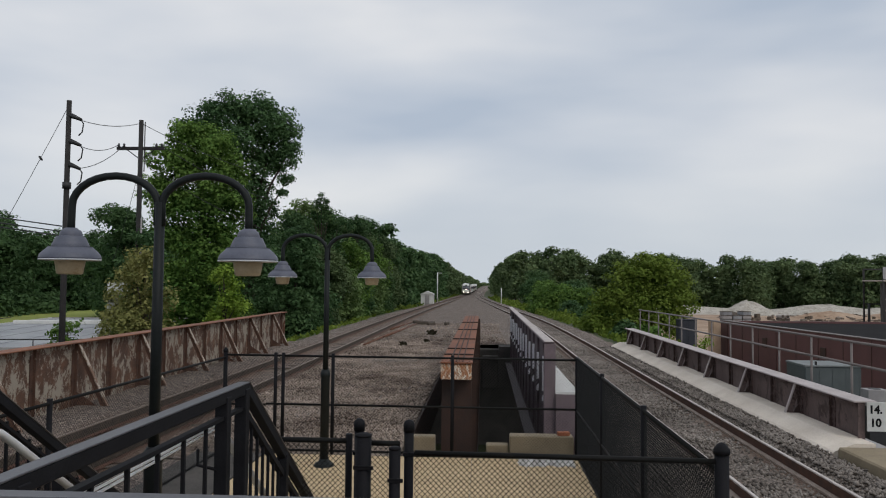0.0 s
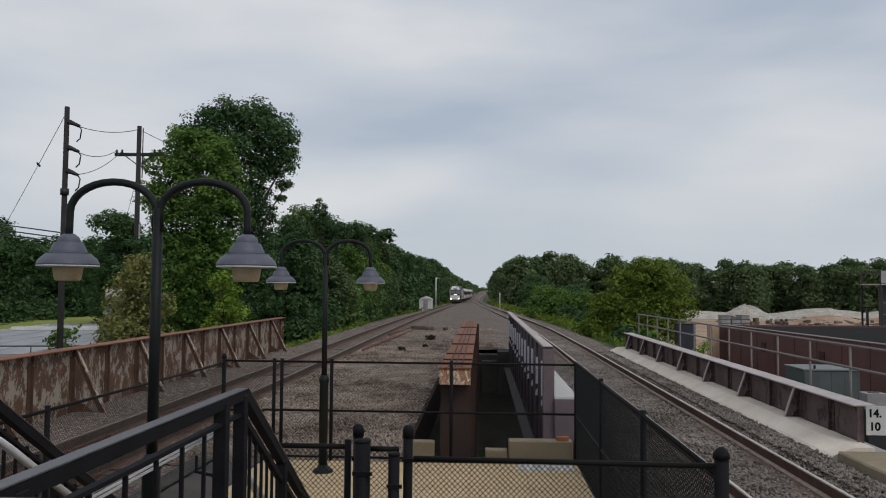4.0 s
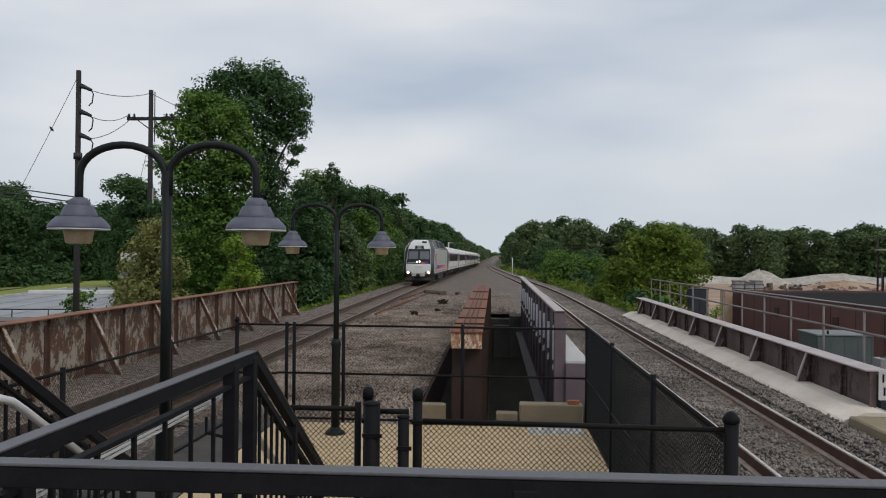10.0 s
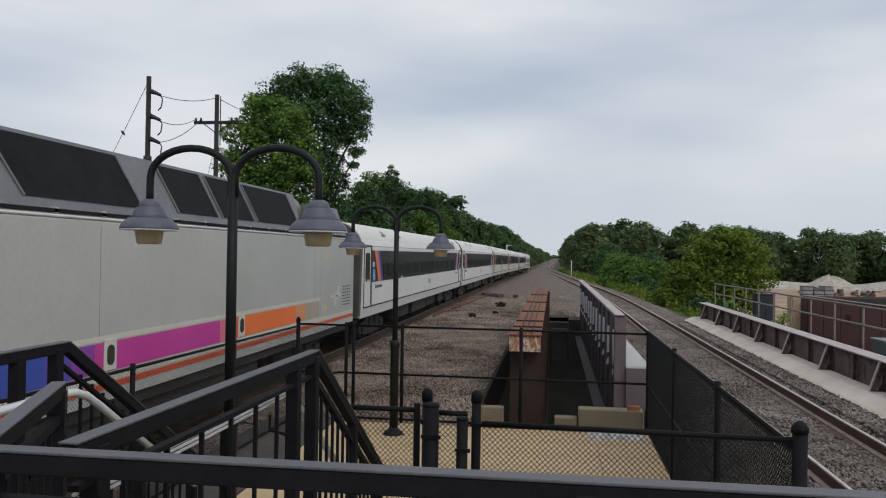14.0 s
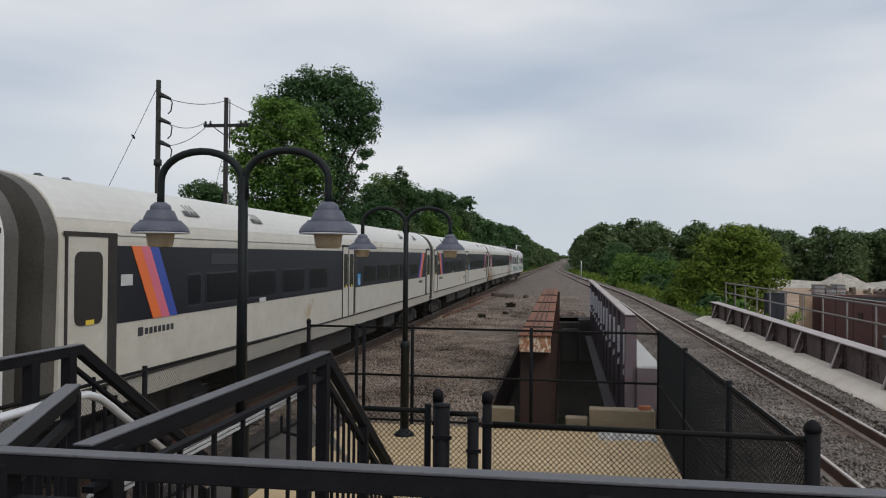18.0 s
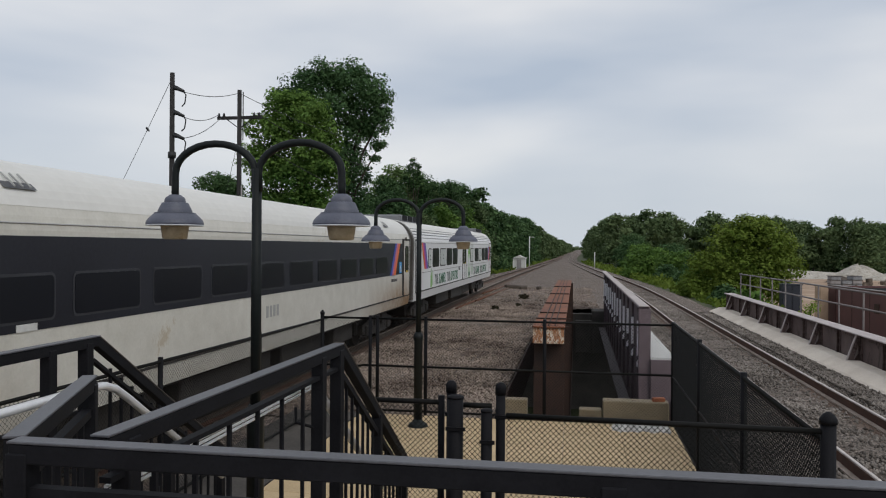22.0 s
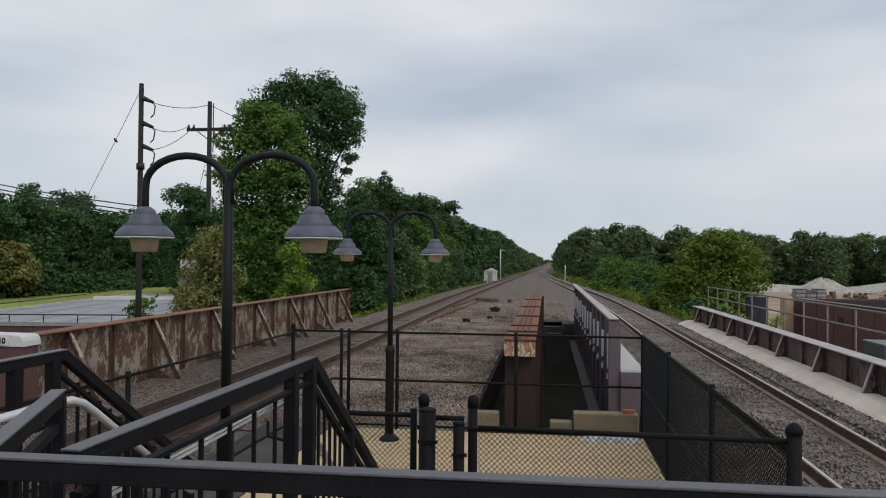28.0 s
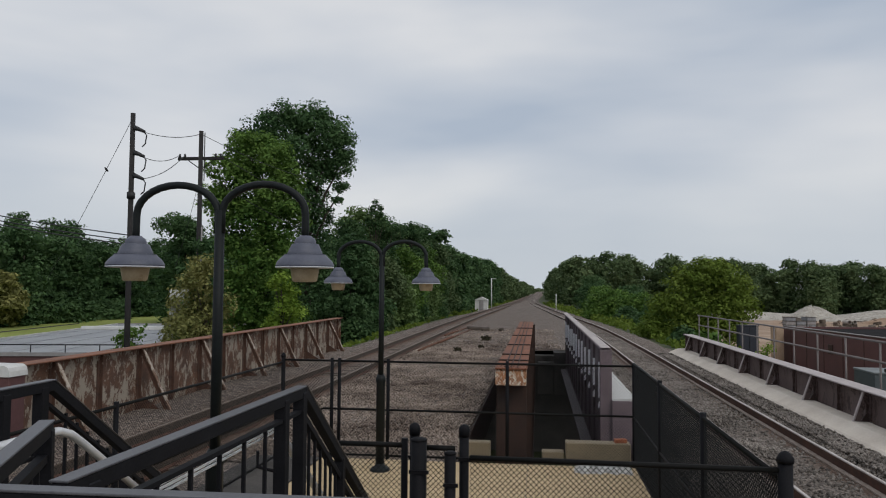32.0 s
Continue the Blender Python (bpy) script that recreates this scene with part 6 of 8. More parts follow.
tagged(part("yard_debris", db_, M_DEBRIS), "scattered broken timber and rubble on the yard dirt", "debris", kind="stuff")
for k, (x, y, hg) in enumerate(((42.6, 139, 2.0), (44.4, 139.5, 1.4), (46.1, 140, 2.0))):
    st = thing("pallet_stack", "stack of grey-wrapped pallet loads in the yard", "pallet", pose(x, y, ground_z(x, y) + 0.1, 0, 0, 7 * k), "yard pallets")
    for j in range(int(hg / 0.65)):
        part("wrapped_load", bevelled(bx(B(), -0.8, 0.8, -0.9, 0.9, j * 0.66, j * 0.66 + 0.58), 0.04), (M_ROOFGREY, M_GREYCAP)[(j + k) % 2], st)
        part("pallet", bx(B(), -0.85, 0.85, -0.95, 0.95, j * 0.66 + 0.585, j * 0.66 + 0.655), M_TIE, st)
for x in (53.4, 54.3):
    cp = thing("concrete_pipe", "pale concrete pipe section with a dark bore", "pipe", pose(x + 1.2, 146, ground_z(x, 146) + 1.0), "yard pipes")
    bm = B()
    prof_o, prof_i = 0.36, 0.28
    rings = [[bm.verts.new((rr * math.cos(6.283 * k / 20), yy, rr * math.sin(6.283 * k / 20))) for k in range(20)] for rr, yy in ((prof_i, 1.2), (prof_i, -1.2), (prof_o, -1.2), (prof_o, 1.2))]
    for a, b in zip(rings, rings[1:]):
        for k in range(20):
            bm.faces.new((a[k], a[(k + 1) % 20], b[(k + 1) % 20], b[k]))
    part("shell", bm, M_CONC, cp)
    # black disc added in the open bore to paint its inner shade
    part("bore_shade_disc", lathe(B(), [(0.275, 0), (0.275, 0.05)], 16), M_CABLE, cp, "", pose(0, 0.6, 0, 90))
    part("cradle", bx(B(), -0.4, 0.4, -1.1, 1.1, -1.2, -0.30), M_TIE, cp)
fr = thing("steel_frame_building", "half-built frame of a dark steel building with grey panels", "building", pose(61.2, 118, 0))
zb = ground_z(64, 118) - 0.2
for i in range(4):
    for j in range(2):
        part("column", bx(B(), -2.2 + 3.4 * i, -1.98 + 3.4 * i, 6 * j - 0.11, 6 * j + 0.11, zb, 5.9), M_CABLE, fr)
for z in (0.5, 4.1, 5.9):
    for j in range(2):
        part("beam", bx(B(), -2.2, 8.6, 6 * j - 0.1, 6 * j + 0.1, z - 0.2, z), M_CABLE, fr)
part("grey_panel", bx(B(), -2.3, 8.2, -0.4, -0.3, 4.2, 6.0), M_ROOFGREY, fr)
part("floor_slab", bx(B(), -2.2, 8.2, -0.3, 6.3, 3.9, 4.08), M_CONC, fr)
part("infill", bx(B(), -1.7, 8.0, 1.6, 1.8, zb, 3.7), M_ASPHALT, fr)
for k in range(3):
    part("girt", bx(B(), -2.0, 8.2, -0.2, -0.12, -2.2 + 1.7 * k, -2.08 + 1.7 * k), M_HANDRAIL, fr)
solid("yard_post", tube(B(), [(0, 0, -1), (0, 0, 3.6)], 0.2, 8), M_CABLE, "dark upright post standing in the yard", "post", m=pose(58.9, 122, -3.2))

# ---- the train ----
CAR = 26.0                             # length of a coach
M_SILVER = material("silver_grey_train_paint", (0.41, 0.418, 0.395), (0.50, 0.505, 0.48), 0.42, 0.0, 0.5, 20, 0, 0.08)
M_TWHITE = material("dusty_white_train_paint", (0.66, 0.655, 0.64), (0.76, 0.755, 0.74), 0.42, 0, 0.5, 9)
M_TBEIGE = patched("grimy_cream_train_paint", (0.52, 0.49, 0.42), (0.63, 0.60, 0.53), (0.46, 0.375, 0.25), 0.55, 0.60, 0.45, 0.9, 0.0)
# The nose takes a lighter copy of the body silver.
M_NOSE = material("lighter_silver_nose", (0.58, 0.585, 0.57), (0.68, 0.685, 0.67), 0.4, 0, 0.5, 20)
M_TROOF = material("dusty_train_roof", (0.60, 0.59, 0.555), (0.70, 0.69, 0.655), 0.5, 0, 0.35, 6)
M_WRAPWHITE = material("white_vinyl_wrap", (0.69, 0.69, 0.69), (0.76, 0.76, 0.76), 0.4, 0, 0.5, 14)
M_BAND = material("black_window_band", (0.011, 0.0115, 0.017), (0.020, 0.021, 0.029), 0.42, 0, 0.8, 20)
M_BAND.node_tree.nodes["Principled BSDF"].inputs["Specular IOR Level"].default_value = 0.3
M_GLASS = dark_glass("tinted_train_glass", (0.008, 0.009, 0.013), 0.28)
M_DOORGLASS = dark_glass("grey_brown_door_glass", (0.040, 0.037, 0.033), 0.25)
M_GLASS.node_tree.nodes["Principled BSDF"].inputs["Specular IOR Level"].default_value = 0.28
M_TRIM = material("worn_window_trim", (0.020, 0.021, 0.026), (0.036, 0.037, 0.044), 0.5)
# Grey-blue base colour stands in for the sky reflected in the cab panes.
M_CABGLASS = dark_glass("sky_tinted_windscreen", (0.105, 0.118, 0.138), 0.2)
M_MASK = material("black_train_mask", (0.014, 0.015, 0.018), (0.028, 0.029, 0.033), 0.35, 0, 0.8, 20)
M_MASK.node_tree.nodes["Principled BSDF"].inputs["Specular IOR Level"].default_value = 0.22
M_CHARCOAL = material("charcoal_train_paint", (0.050, 0.052, 0.057), (0.078, 0.080, 0.087), 0.45, 0, 0.8, 20)
M_HOOD = material("mid_grey_roof_paint", (0.125, 0.129, 0.140), (0.205, 0.21, 0.222), 0.5, 0, 0.9, 18)
M_HOODDARK = material("dark_grey_roof_paint", (0.058, 0.058, 0.069), (0.105, 0.105, 0.120), 0.5, 0, 0.9, 18)
M_TANK = material("olive_grey_tank", (0.19, 0.17, 0.125), (0.28, 0.255, 0.195), 0.5, 0, 2, 20)
M_TAN = material("faded_tan_panel", (0.36, 0.31, 0.23), (0.46, 0.41, 0.32), 0.5, 0, 1.5, 20)
M_GRILLE = material("black_roof_grille", (0.010, 0.0105, 0.012), (0.024, 0.025, 0.028), 0.7, 0, 3, 60, 0.004)
M_GRILLE.node_tree.nodes["Principled BSDF"].inputs["Specular IOR Level"].default_value = 0.1
M_UNDER = material("sooty_underframe", (0.018, 0.016, 0.015), (0.05, 0.044, 0.038), 0.85, 0, 2, 25, 0.006)
M_SEAM = material("grey_roof_seam", (0.30, 0.30, 0.29), (0.40, 0.40, 0.385), 0.6)
M_ENDDARK = material("dark_brown_grey_end", (0.060, 0.054, 0.047), (0.125, 0.114, 0.100), 0.6, 0, 1.2, 30)
M_STAINLESS = material("dull_stainless_end", (0.19, 0.17, 0.145), (0.29, 0.265, 0.23), 0.45, 0.3, 1, 30)
M_ORANGE = material("orange_stripe", (0.80, 0.17, 0.04), (0.88, 0.21, 0.055), 0.4, 0, 0.8, 20)
M_BLUE = material("blue_stripe", (0.04, 0.075, 0.36), (0.055, 0.10, 0.44), 0.4, 0, 0.8, 20)
M_MAGENTA = material("magenta_stripe", (0.50, 0.045, 0.28), (0.58, 0.06, 0.33), 0.4, 0, 0.8, 20)
M_PURPLE = material("purple_stripe", (0.22, 0.05, 0.32), (0.27, 0.07, 0.38), 0.4, 0, 0.8, 20)
M_INDIGO = material("indigo_stripe", (0.085, 0.06, 0.34), (0.11, 0.08, 0.40), 0.4, 0, 0.8, 20)
M_AMBERPAINT = material("faded_amber_stripe", (0.62, 0.27, 0.11), (0.70, 0.33, 0.15), 0.4, 0, 0.8, 20)
M_PINK = material("pink_red_stripe", (0.66, 0.15, 0.22), (0.74, 0.19, 0.26), 0.4, 0, 0.8, 20)
M_CREAM = material("cream_line", (0.55, 0.54, 0.47), (0.64, 0.63, 0.56), 0.4, 0, 1, 20)
M_REDLINE = material("orange_red_sill_line", (0.55, 0.075, 0.03), (0.66, 0.11, 0.045), 0.45, 0, 1, 20)
M_YELLOW = material("yellow_notice", (0.72, 0.52, 0.04), (0.8, 0.6, 0.07), 0.5)
M_SIGNBLUE = material("blue_access_sign", (0.02, 0.27, 0.62), (0.04, 0.33, 0.70), 0.4)
M_MARK = material("dark_lettering", (0.02, 0.02, 0.025), (0.05, 0.05, 0.055), 0.5)
M_PALEMARK = material("pale_lettering", (0.5, 0.5, 0.5), (0.62, 0.62, 0.62), 0.5)
M_GREEN = material("bottle_green_print", (0.012, 0.11, 0.055), (0.025, 0.16, 0.08), 0.4, 0, 2, 30)
M_GREENLT = material("bright_green_print", (0.10, 0.36, 0.035), (0.22, 0.50, 0.06), 0.4, 0, 2.5, 30)
M_GREYGREEN = material("dark_grey_green_print", (0.055, 0.075, 0.07), (0.10, 0.125, 0.115), 0.4, 0, 2, 30)
M_PALEGREEN = material("pale_green_print", (0.36, 0.50, 0.33), (0.56, 0.66, 0.52), 0.4, 0, 2.5, 30)
M_GREYPRINT = material("grey_glass_print", (0.46, 0.48, 0.46), (0.58, 0.60, 0.58), 0.4, 0, 3, 30)
M_REDPANTO = material("dark_red_roof_gear", (0.13, 0.016, 0.02), (0.22, 0.03, 0.03), 0.5)
M_HEADLIGHT = glow("lit_headlight", (1.0, 0.87, 0.58), 16.0)
M_LENS = dark_glass("unlit_lamp_lens", (0.05, 0.04, 0.035), 0.15)
M_RED_LENS = material("red_tail_lens", (0.3, 0.02, 0.02), (0.4, 0.03, 0.03), 0.25)


def grimed(m, colour, length, top, amount):
    """Brown brake dust thrown up at the car's ends, ragged above."""
    t = m.node_tree
    b = t.nodes["Principled BSDF"]
    base = b.inputs["Base Color"].links[0].from_socket
    tc = t.nodes.new("ShaderNodeTexCoord")
    xyz = t.nodes.new("ShaderNodeSeparateXYZ")
    t.links.new(tc.outputs["Object"], xyz.inputs["Vector"])

    def ramp_of(socket, a, c, lo, hi):
        n = node(t, "ShaderNodeMapRange")
        n.inputs["From Min"].default_value, n.inputs["From Max"].default_value = a, c
        n.inputs["To Min"].default_value, n.inputs["To Max"].default_value = lo, hi
        t.links.new(socket, n.inputs["Value"])
        return n.outputs["Result"]

    def both(op, a, c):
        n = t.nodes.new("ShaderNodeMath")
        n.operation = op
        n.use_clamp = True
        t.links.new(a, n.inputs[0])
        t.links.new(c, n.inputs[1])
        return n.outputs[0]

    splash = node(t, "ShaderNodeTexNoise", Scale=2.2, Detail=7.0, Roughness=0.7)
    t.links.new(tc.outputs["Object"], splash.inputs["Vector"])
    ends = both("MAXIMUM", ramp_of(xyz.outputs["Y"], 2.0, 7.0, 1, 0), ramp_of(xyz.outputs["Y"], length - 6.5, length - 1.5, 0, 1))
    low = ramp_of(xyz.outputs["Z"], 1.3, top, 1, 0)
    fac = both("MULTIPLY", both("MULTIPLY", ends, low), ramp_of(splash.outputs["Fac"], 0.3, 0.65, 0.25, amount))
    mx = t.nodes.new("ShaderNodeMix")
    mx.data_type = "RGBA"
    mx.inputs["B"].default_value = (*colour, 1)
    t.links.new(fac, mx.inputs["Factor"])
    t.links.new(base, mx.inputs["A"])
    t.links.new(mx.outputs["Result"], b.inputs["Base Color"])
    return m


M_TGRIME = grimed(patched("brake_dust_stained_cream_paint", (0.54, 0.52, 0.46), (0.65, 0.63, 0.57), (0.48, 0.42, 0.32), 0.55, 0.62, 0.45, 0.9, 0.0), (0.27, 0.16, 0.075), CAR, 2.1, 1.3)


def quad(bm, *p):
    bm.faces.new([bm.verts.new(q) for q in p])
    return bm


def panel(x, y0, y1, z0, z1, t=0.012):
    """A thin plate on a side wall; x carries the side's sign."""
    s = 1 if x > 0 else -1
    return bx(B(), min(x, x + s * t), max(x, x + s * t), y0, y1, z0, z1)


def rounded(x, y0, y1, z0, z1, r, t=0.012):
    """A thin plate with rounded corners on a side wall; x carries the side's sign."""
    s = 1 if x > 0 else -1
    pts = []
    for cy, cz, a0 in ((y1 - r, z1 - r, 0), (y0 + r, z1 - r, 90), (y0 + r, z0 + r, 180), (y1 - r, z0 + r, 270)):
        pts += [(cy + r * math.cos(radians(a0 + 30 * k)), cz + r * math.sin(radians(a0 + 30 * k))) for k in range(4)]
    return prism(B(), pts, x, x + s * t, "x")


def access_sign(g, s, y, z0, w=0.33):
    """Blue square sign with a white wheelchair mark."""
    sg = part("access_sign", panel(s * 1.5572, y, y + w, z0, z0 + 1.12 * w, 0.005), M_SIGNBLUE, g, "blue wheelchair access sign")
    q = w / 0.33
    X = s * 1.5625
    def at(u, v):
        return (X, y + w / 2 + s * u * q, z0 + v * q)
    part("sign_mark", tube(B(), [at(0.09 * math.cos(radians(a)) + 0.0, 0.13 + 0.09 * math.sin(radians(a))) for a in range(120, 391, 30)], 0.012 * q, 5), M_WALLWHITE, sg)
    part("sign_mark", tube(B(), [at(-0.03, 0.27), at(-0.02, 0.16), at(0.06, 0.16), at(0.10, 0.06)], 0.014 * q, 5), M_WALLWHITE, sg)
    part("sign_mark", lathe(B(), [(0.024 * q, 0), (0.024 * q, 0.006)], 10), M_WALLWHITE, sg, "", Matrix.Translation(at(-0.03, 0.315)) @ pose(0, 0, 0, 0, 90 * s))
    return sg


def slant(x, y0, y1, z0, z1, shift, t=0.008):
    """A leaning stripe on a side wall: bottom edge moved by shift along y."""
    s = 1 if x > 0 else -1
    return prism(B(), [(y0 + shift, z0), (y1 + shift, z0), (y1, z1), (y0, z1)], x, x + s * t, "x")


def wheelset_truck(parent, y, side_z=0.46):
    tr = part("truck", bevelled(bx(B(), -1.0, 1.0, y - 1.9, y + 1.9, 0.35, 0.78), 0.05), M_UNDER, parent)
    for s in (-1, 1):
        part("side_frame", prism(B(), [(y - 1.75, 0.40), (y - 1.1, 0.28), (y + 1.1, 0.28), (y + 1.75, 0.40), (y + 1.75, 0.66), (y + 0.5, 0.86), (y - 0.5, 0.86), (y - 1.75, 0.66)], s * 1.02, s * 1.16, "x"), M_UNDER, tr)
        for dy in (-1.28, 1.28):
            bm = B()
            rings = [[bm.verts.new((s * xx, y + dy + rr * math.cos(6.283 * k / 22), 0.46 + rr * math.sin(6.283 * k / 22))) for k in range(22)] for rr, xx in ((0.20, 0.83), (0.46, 0.83), (0.46, 0.70), (0.49, 0.70), (0.49, 0.67), (0.1, 0.67))]
            for a, b in zip(rings, rings[1:]):
                for k in range(22):
                    bm.faces.new((a[k], a[(k + 1) % 22], b[(k + 1) % 22], b[k]))
            bm.faces.new(rings[0])
            part("wheel", bm, M_UNDER, tr)
            part("axle_box", bevelled(bx(B(), min(s * 1.05, s * 1.22), max(s * 1.05, s * 1.22), y + dy - 0.17, y + dy + 0.17, 0.32, 0.62), 0.03), M_UNDER, tr)
        for dy in (-0.4, 0.4):
            part("spring", tube(B(), [(s * 1.1, y + dy, 0.55), (s * 1.1, y + dy, 0.95)], 0.11, 10), M_UNDER, tr)
    return tr


# --- locomotive, front at y = 0 facing -y ---
LZ = [0.62, 1.02, 1.52, 1.92, 2.32, 3.22, 3.38, 3.62, 4.02, 4.28]
LF = [0.10, 0.02, 0.00, 0.12, 0.30, 0.86, 0.96, 1.10, 1.42, 2.30]       # front surface
LW = [1.12, 1.18, 1.20, 1.18, 1.16, 1.10, 1.08, 1.02, 0.86, 0.72]       # half width of the front face
LS = [0.52, 0.60, 0.72, 0.86, 1.04, 1.52, 1.62, 1.85, 2.35, 3.05]       # where the flank begins
LX = [1.475, 1.475, 1.475, 1.475, 1.475, 1.475, 1.465, 1.36, 1.14, 0.98]  # half width of the flank
LEN = 21.6


def locomotive():
    g = thing("locomotive", "silver diesel-electric locomotive with dark mask, lit headlights and colour stripes", "locomotive")

    def strip(name, i0, i1, mat, side=None, label=""):
        bm = B()
        for i in range(i0, i1):
            a, b = i, i + 1
            if side is None:
                n = 6
                for k in range(n):
                    u0, u1 = -1 + 2 * k / n, -1 + 2 * (k + 1) / n
                    bow = lambda u: -0.09 * (1 - u * u)
                    quad(bm, (LW[a] * u0, LF[a] + bow(u0), LZ[a]), (LW[a] * u1, LF[a] + bow(u1), LZ[a]), (LW[b] * u1, LF[b] + bow(u1), LZ[b]), (LW[b] * u0, LF[b] + bow(u0), LZ[b]))
            else:
                quad(bm, (side * LW[a], LF[a], LZ[a]), (side * LX[a], LS[a], LZ[a]), (side * LX[b], LS[b], LZ[b]), (side * LW[b], LF[b], LZ[b]))
        bmesh.ops.remove_doubles(bm, verts=bm.verts[:], dist=0.001)
        bmesh.ops.recalc_face_normals(bm, faces=bm.faces[:])
        for f in bm.faces:
            f.smooth = True
        return part(name, bm, mat, g, label)

    strip("front_skirt", 0, 1, M_UNDER, None, "sooty front skirt")
    part("nose_apron", bevelled(bx(B(), -0.62, 0.62, -0.10, 0.12, 0.72, 1.06), 0.03), M_SILVER, g, "grey nose apron")
    part("skirt_line", bx(B(), -1.16, 1.16, -0.085, 0.1, 0.965, 0.995), M_REDLINE, g, "orange-red skirt line")
    strip("nose", 1, 3, M_NOSE, None, "silver lower nose")
    strip("mask", 3, 4, M_MASK, None, "charcoal mask below the windscreen")
    wf = strip("windscreen_frame", 4, 6, M_MASK, None, "charcoal windscreen surround")
    strip("forehead", 6, 9, M_NOSE, None, "silver forehead")
    for s in (-1, 1):
        strip("corner_panel", 0, 3, M_MASK, s, "black lower corner panel")
        strip("corner_panel", 3, 5, M_CHARCOAL, s, "charcoal corner panel")
        strip("corner_top", 5, 9, M_CHARCOAL, s)
        # white edge beads of the corner
        for F_, W_ in ((LF, LW), (LS, LX)):
            pts = [(s * (W_[i] + 0.004), F_[i] - 0.006, LZ[i]) for i in range(1, 9)]
            part("edge_bead", tube(B(), pts, 0.022, 6), M_WALLWHITE, g)
    # windscreen panes
    for s in (-1, 1):
        bm = B()
        a, b = 0.10, 0.94
        z0, z1 = 2.40, 3.14
        f0 = LF[4] + (LF[5] - LF[4]) * (z0 - LZ[4]) / (LZ[5] - LZ[4])
        f1 = LF[4] + (LF[5] - LF[4]) * (z1 - LZ[4]) / (LZ[5] - LZ[4])
        bow = lambda x: -0.09 * (1 - (x / 1.13) ** 2) - 0.016
        xs_ = [a + (b * 1.08 - a) * k / 4 for k in range(5)]
        for x0, x1 in zip(xs_, xs_[1:]):
            quad(bm, (s * x0, f0 + bow(x0), z0), (s * x1, f0 + bow(x1), z0), (s * x1 * 0.96, f1 + bow(x1), z1), (s * x0 * 0.96, f1 + bow(x0), z1))
        bmesh.ops.remove_doubles(bm, verts=bm.verts[:], dist=0.001)
        bmesh.ops.recalc_face_normals(bm, faces=bm.faces[:])
        part("windscreen", bm, M_CABGLASS, wf, "windscreen pane with sky reflection in its tint")
        part("wiper", tube(B(), [(s * 0.55, 0.26, 2.33), (s * 0.42, 0.44, 2.62), (s * 0.18, 0.62, 2.95)], 0.014, 5), M_MARK, wf)
        part("grab_bar", tube(B(), [(s * 0.60, 0.08, 2.13), (s * 1.08, 0.18, 2.13)], 0.016, 6), M_MARK, g)
        # cab side: silver with a black slanted window zone
    # headlights
    hb = part("headlight_box", bevelled(bx(B(), -0.24, 0.24, -0.03, 0.16, 2.02, 2.26), 0.02), M_MARK, g)
    for s in (-1, 1):
        part("headlight", lathe(B(), [(0.066, 0), (0.061, 0.03), (0.03, 0.042)], 16), M_HEADLIGHT, hb, "lit warm headlight", pose(s * 0.115, -0.028, 2.14, 90))
        dl = part("ditch_light_box", lathe(B(), [(0.12, 0.0), (0.12, 0.05)], 16), M_MARK, g, "", pose(s * 0.98, 0.0, 1.10, 90))
        part("ditch_light", lathe(B(), [(0.088, 0), (0.082, 0.03), (0.04, 0.045)], 16), M_HEADLIGHT, dl, "lit ditch light", pose(0, 0, 0.05))
        part("marker_lamp", lathe(B(), [(0.085, 0), (0.085, 0.05)], 14), M_LENS, g, "", pose(s * 0.74, -0.06, 1.12, 90))
    for x0, x1, mt in ((0.24, 0.40, M_ORANGE), (0.40, 0.55, M_PINK), (0.55, 0.72, M_PURPLE), (0.72, 0.86, M_BLUE)):
        part("mask_stripe", prism(B(), [(x0 + 0.10, 1.95), (x1 + 0.098, 1.95), (x1 - 0.002, 2.10), (x0, 2.10)], 0.0, 0.05), mt, g, "", pose(0.0, -0.055 + 0.08 * x0, 0, 0, 0, 4))
    for k in range(8):
        part("mask_emblem", bx(B(), -1.02 + 0.095 * k, -0.955 + 0.095 * k, 0.0, 0.05, 2.0, 2.075), M_PALEMARK, g, "", pose(0, 0.0, 0, 0, 0, -3))
    nb = part("number_board", bevelled(bx(B(), -0.34, 0.34, 0.88, 1.15, 3.47, 3.68), 0.03), M_MARK, g)
    lettering("4514", 0.19, M_WALLWHITE, "board_lettering", nb, pose(0, 0.875, 3.575, 90), "white digits", 0.010)
    part("board_surround", prism(B(), [(-0.30, 3.20), (0.30, 3.20), (0.44, 3.42), (0.40, 3.70), (-0.40, 3.70), (-0.44, 3.42)], 0.895, 1.10, "y"), M_MASK, g)
    hn = part("horn_cluster", bevelled(bx(B(), 0.22, 0.68, 1.34, 1.75, 3.98, 4.06), 0.02), M_MARK, g)
    for x in (0.30, 0.45, 0.60):
        part("horn", lathe(B(), [(0.10, 0), (0.085, 0.05), (0.04, 0.1), (0.03, 0.3)], 12), M_MARK, hn, "", pose(x, 1.28, 4.07, -90))
    for a, b in (((-0.62, 0.22, 2.34), (-0.30, 0.52, 2.78)), ((0.62, 0.22, 2.34), (0.30, 0.52, 2.78))):
        part("wiper_arm", tube(B(), [a, b], 0.018, 5), M_GRILLE, g)
    part("nose_handle", tube(B(), [(-0.28, -0.11, 1.60), (-0.28, -0.14, 1.64), (0.28, -0.14, 1.64), (0.28, -0.11, 1.60)], 0.014, 6), M_MARK, g)
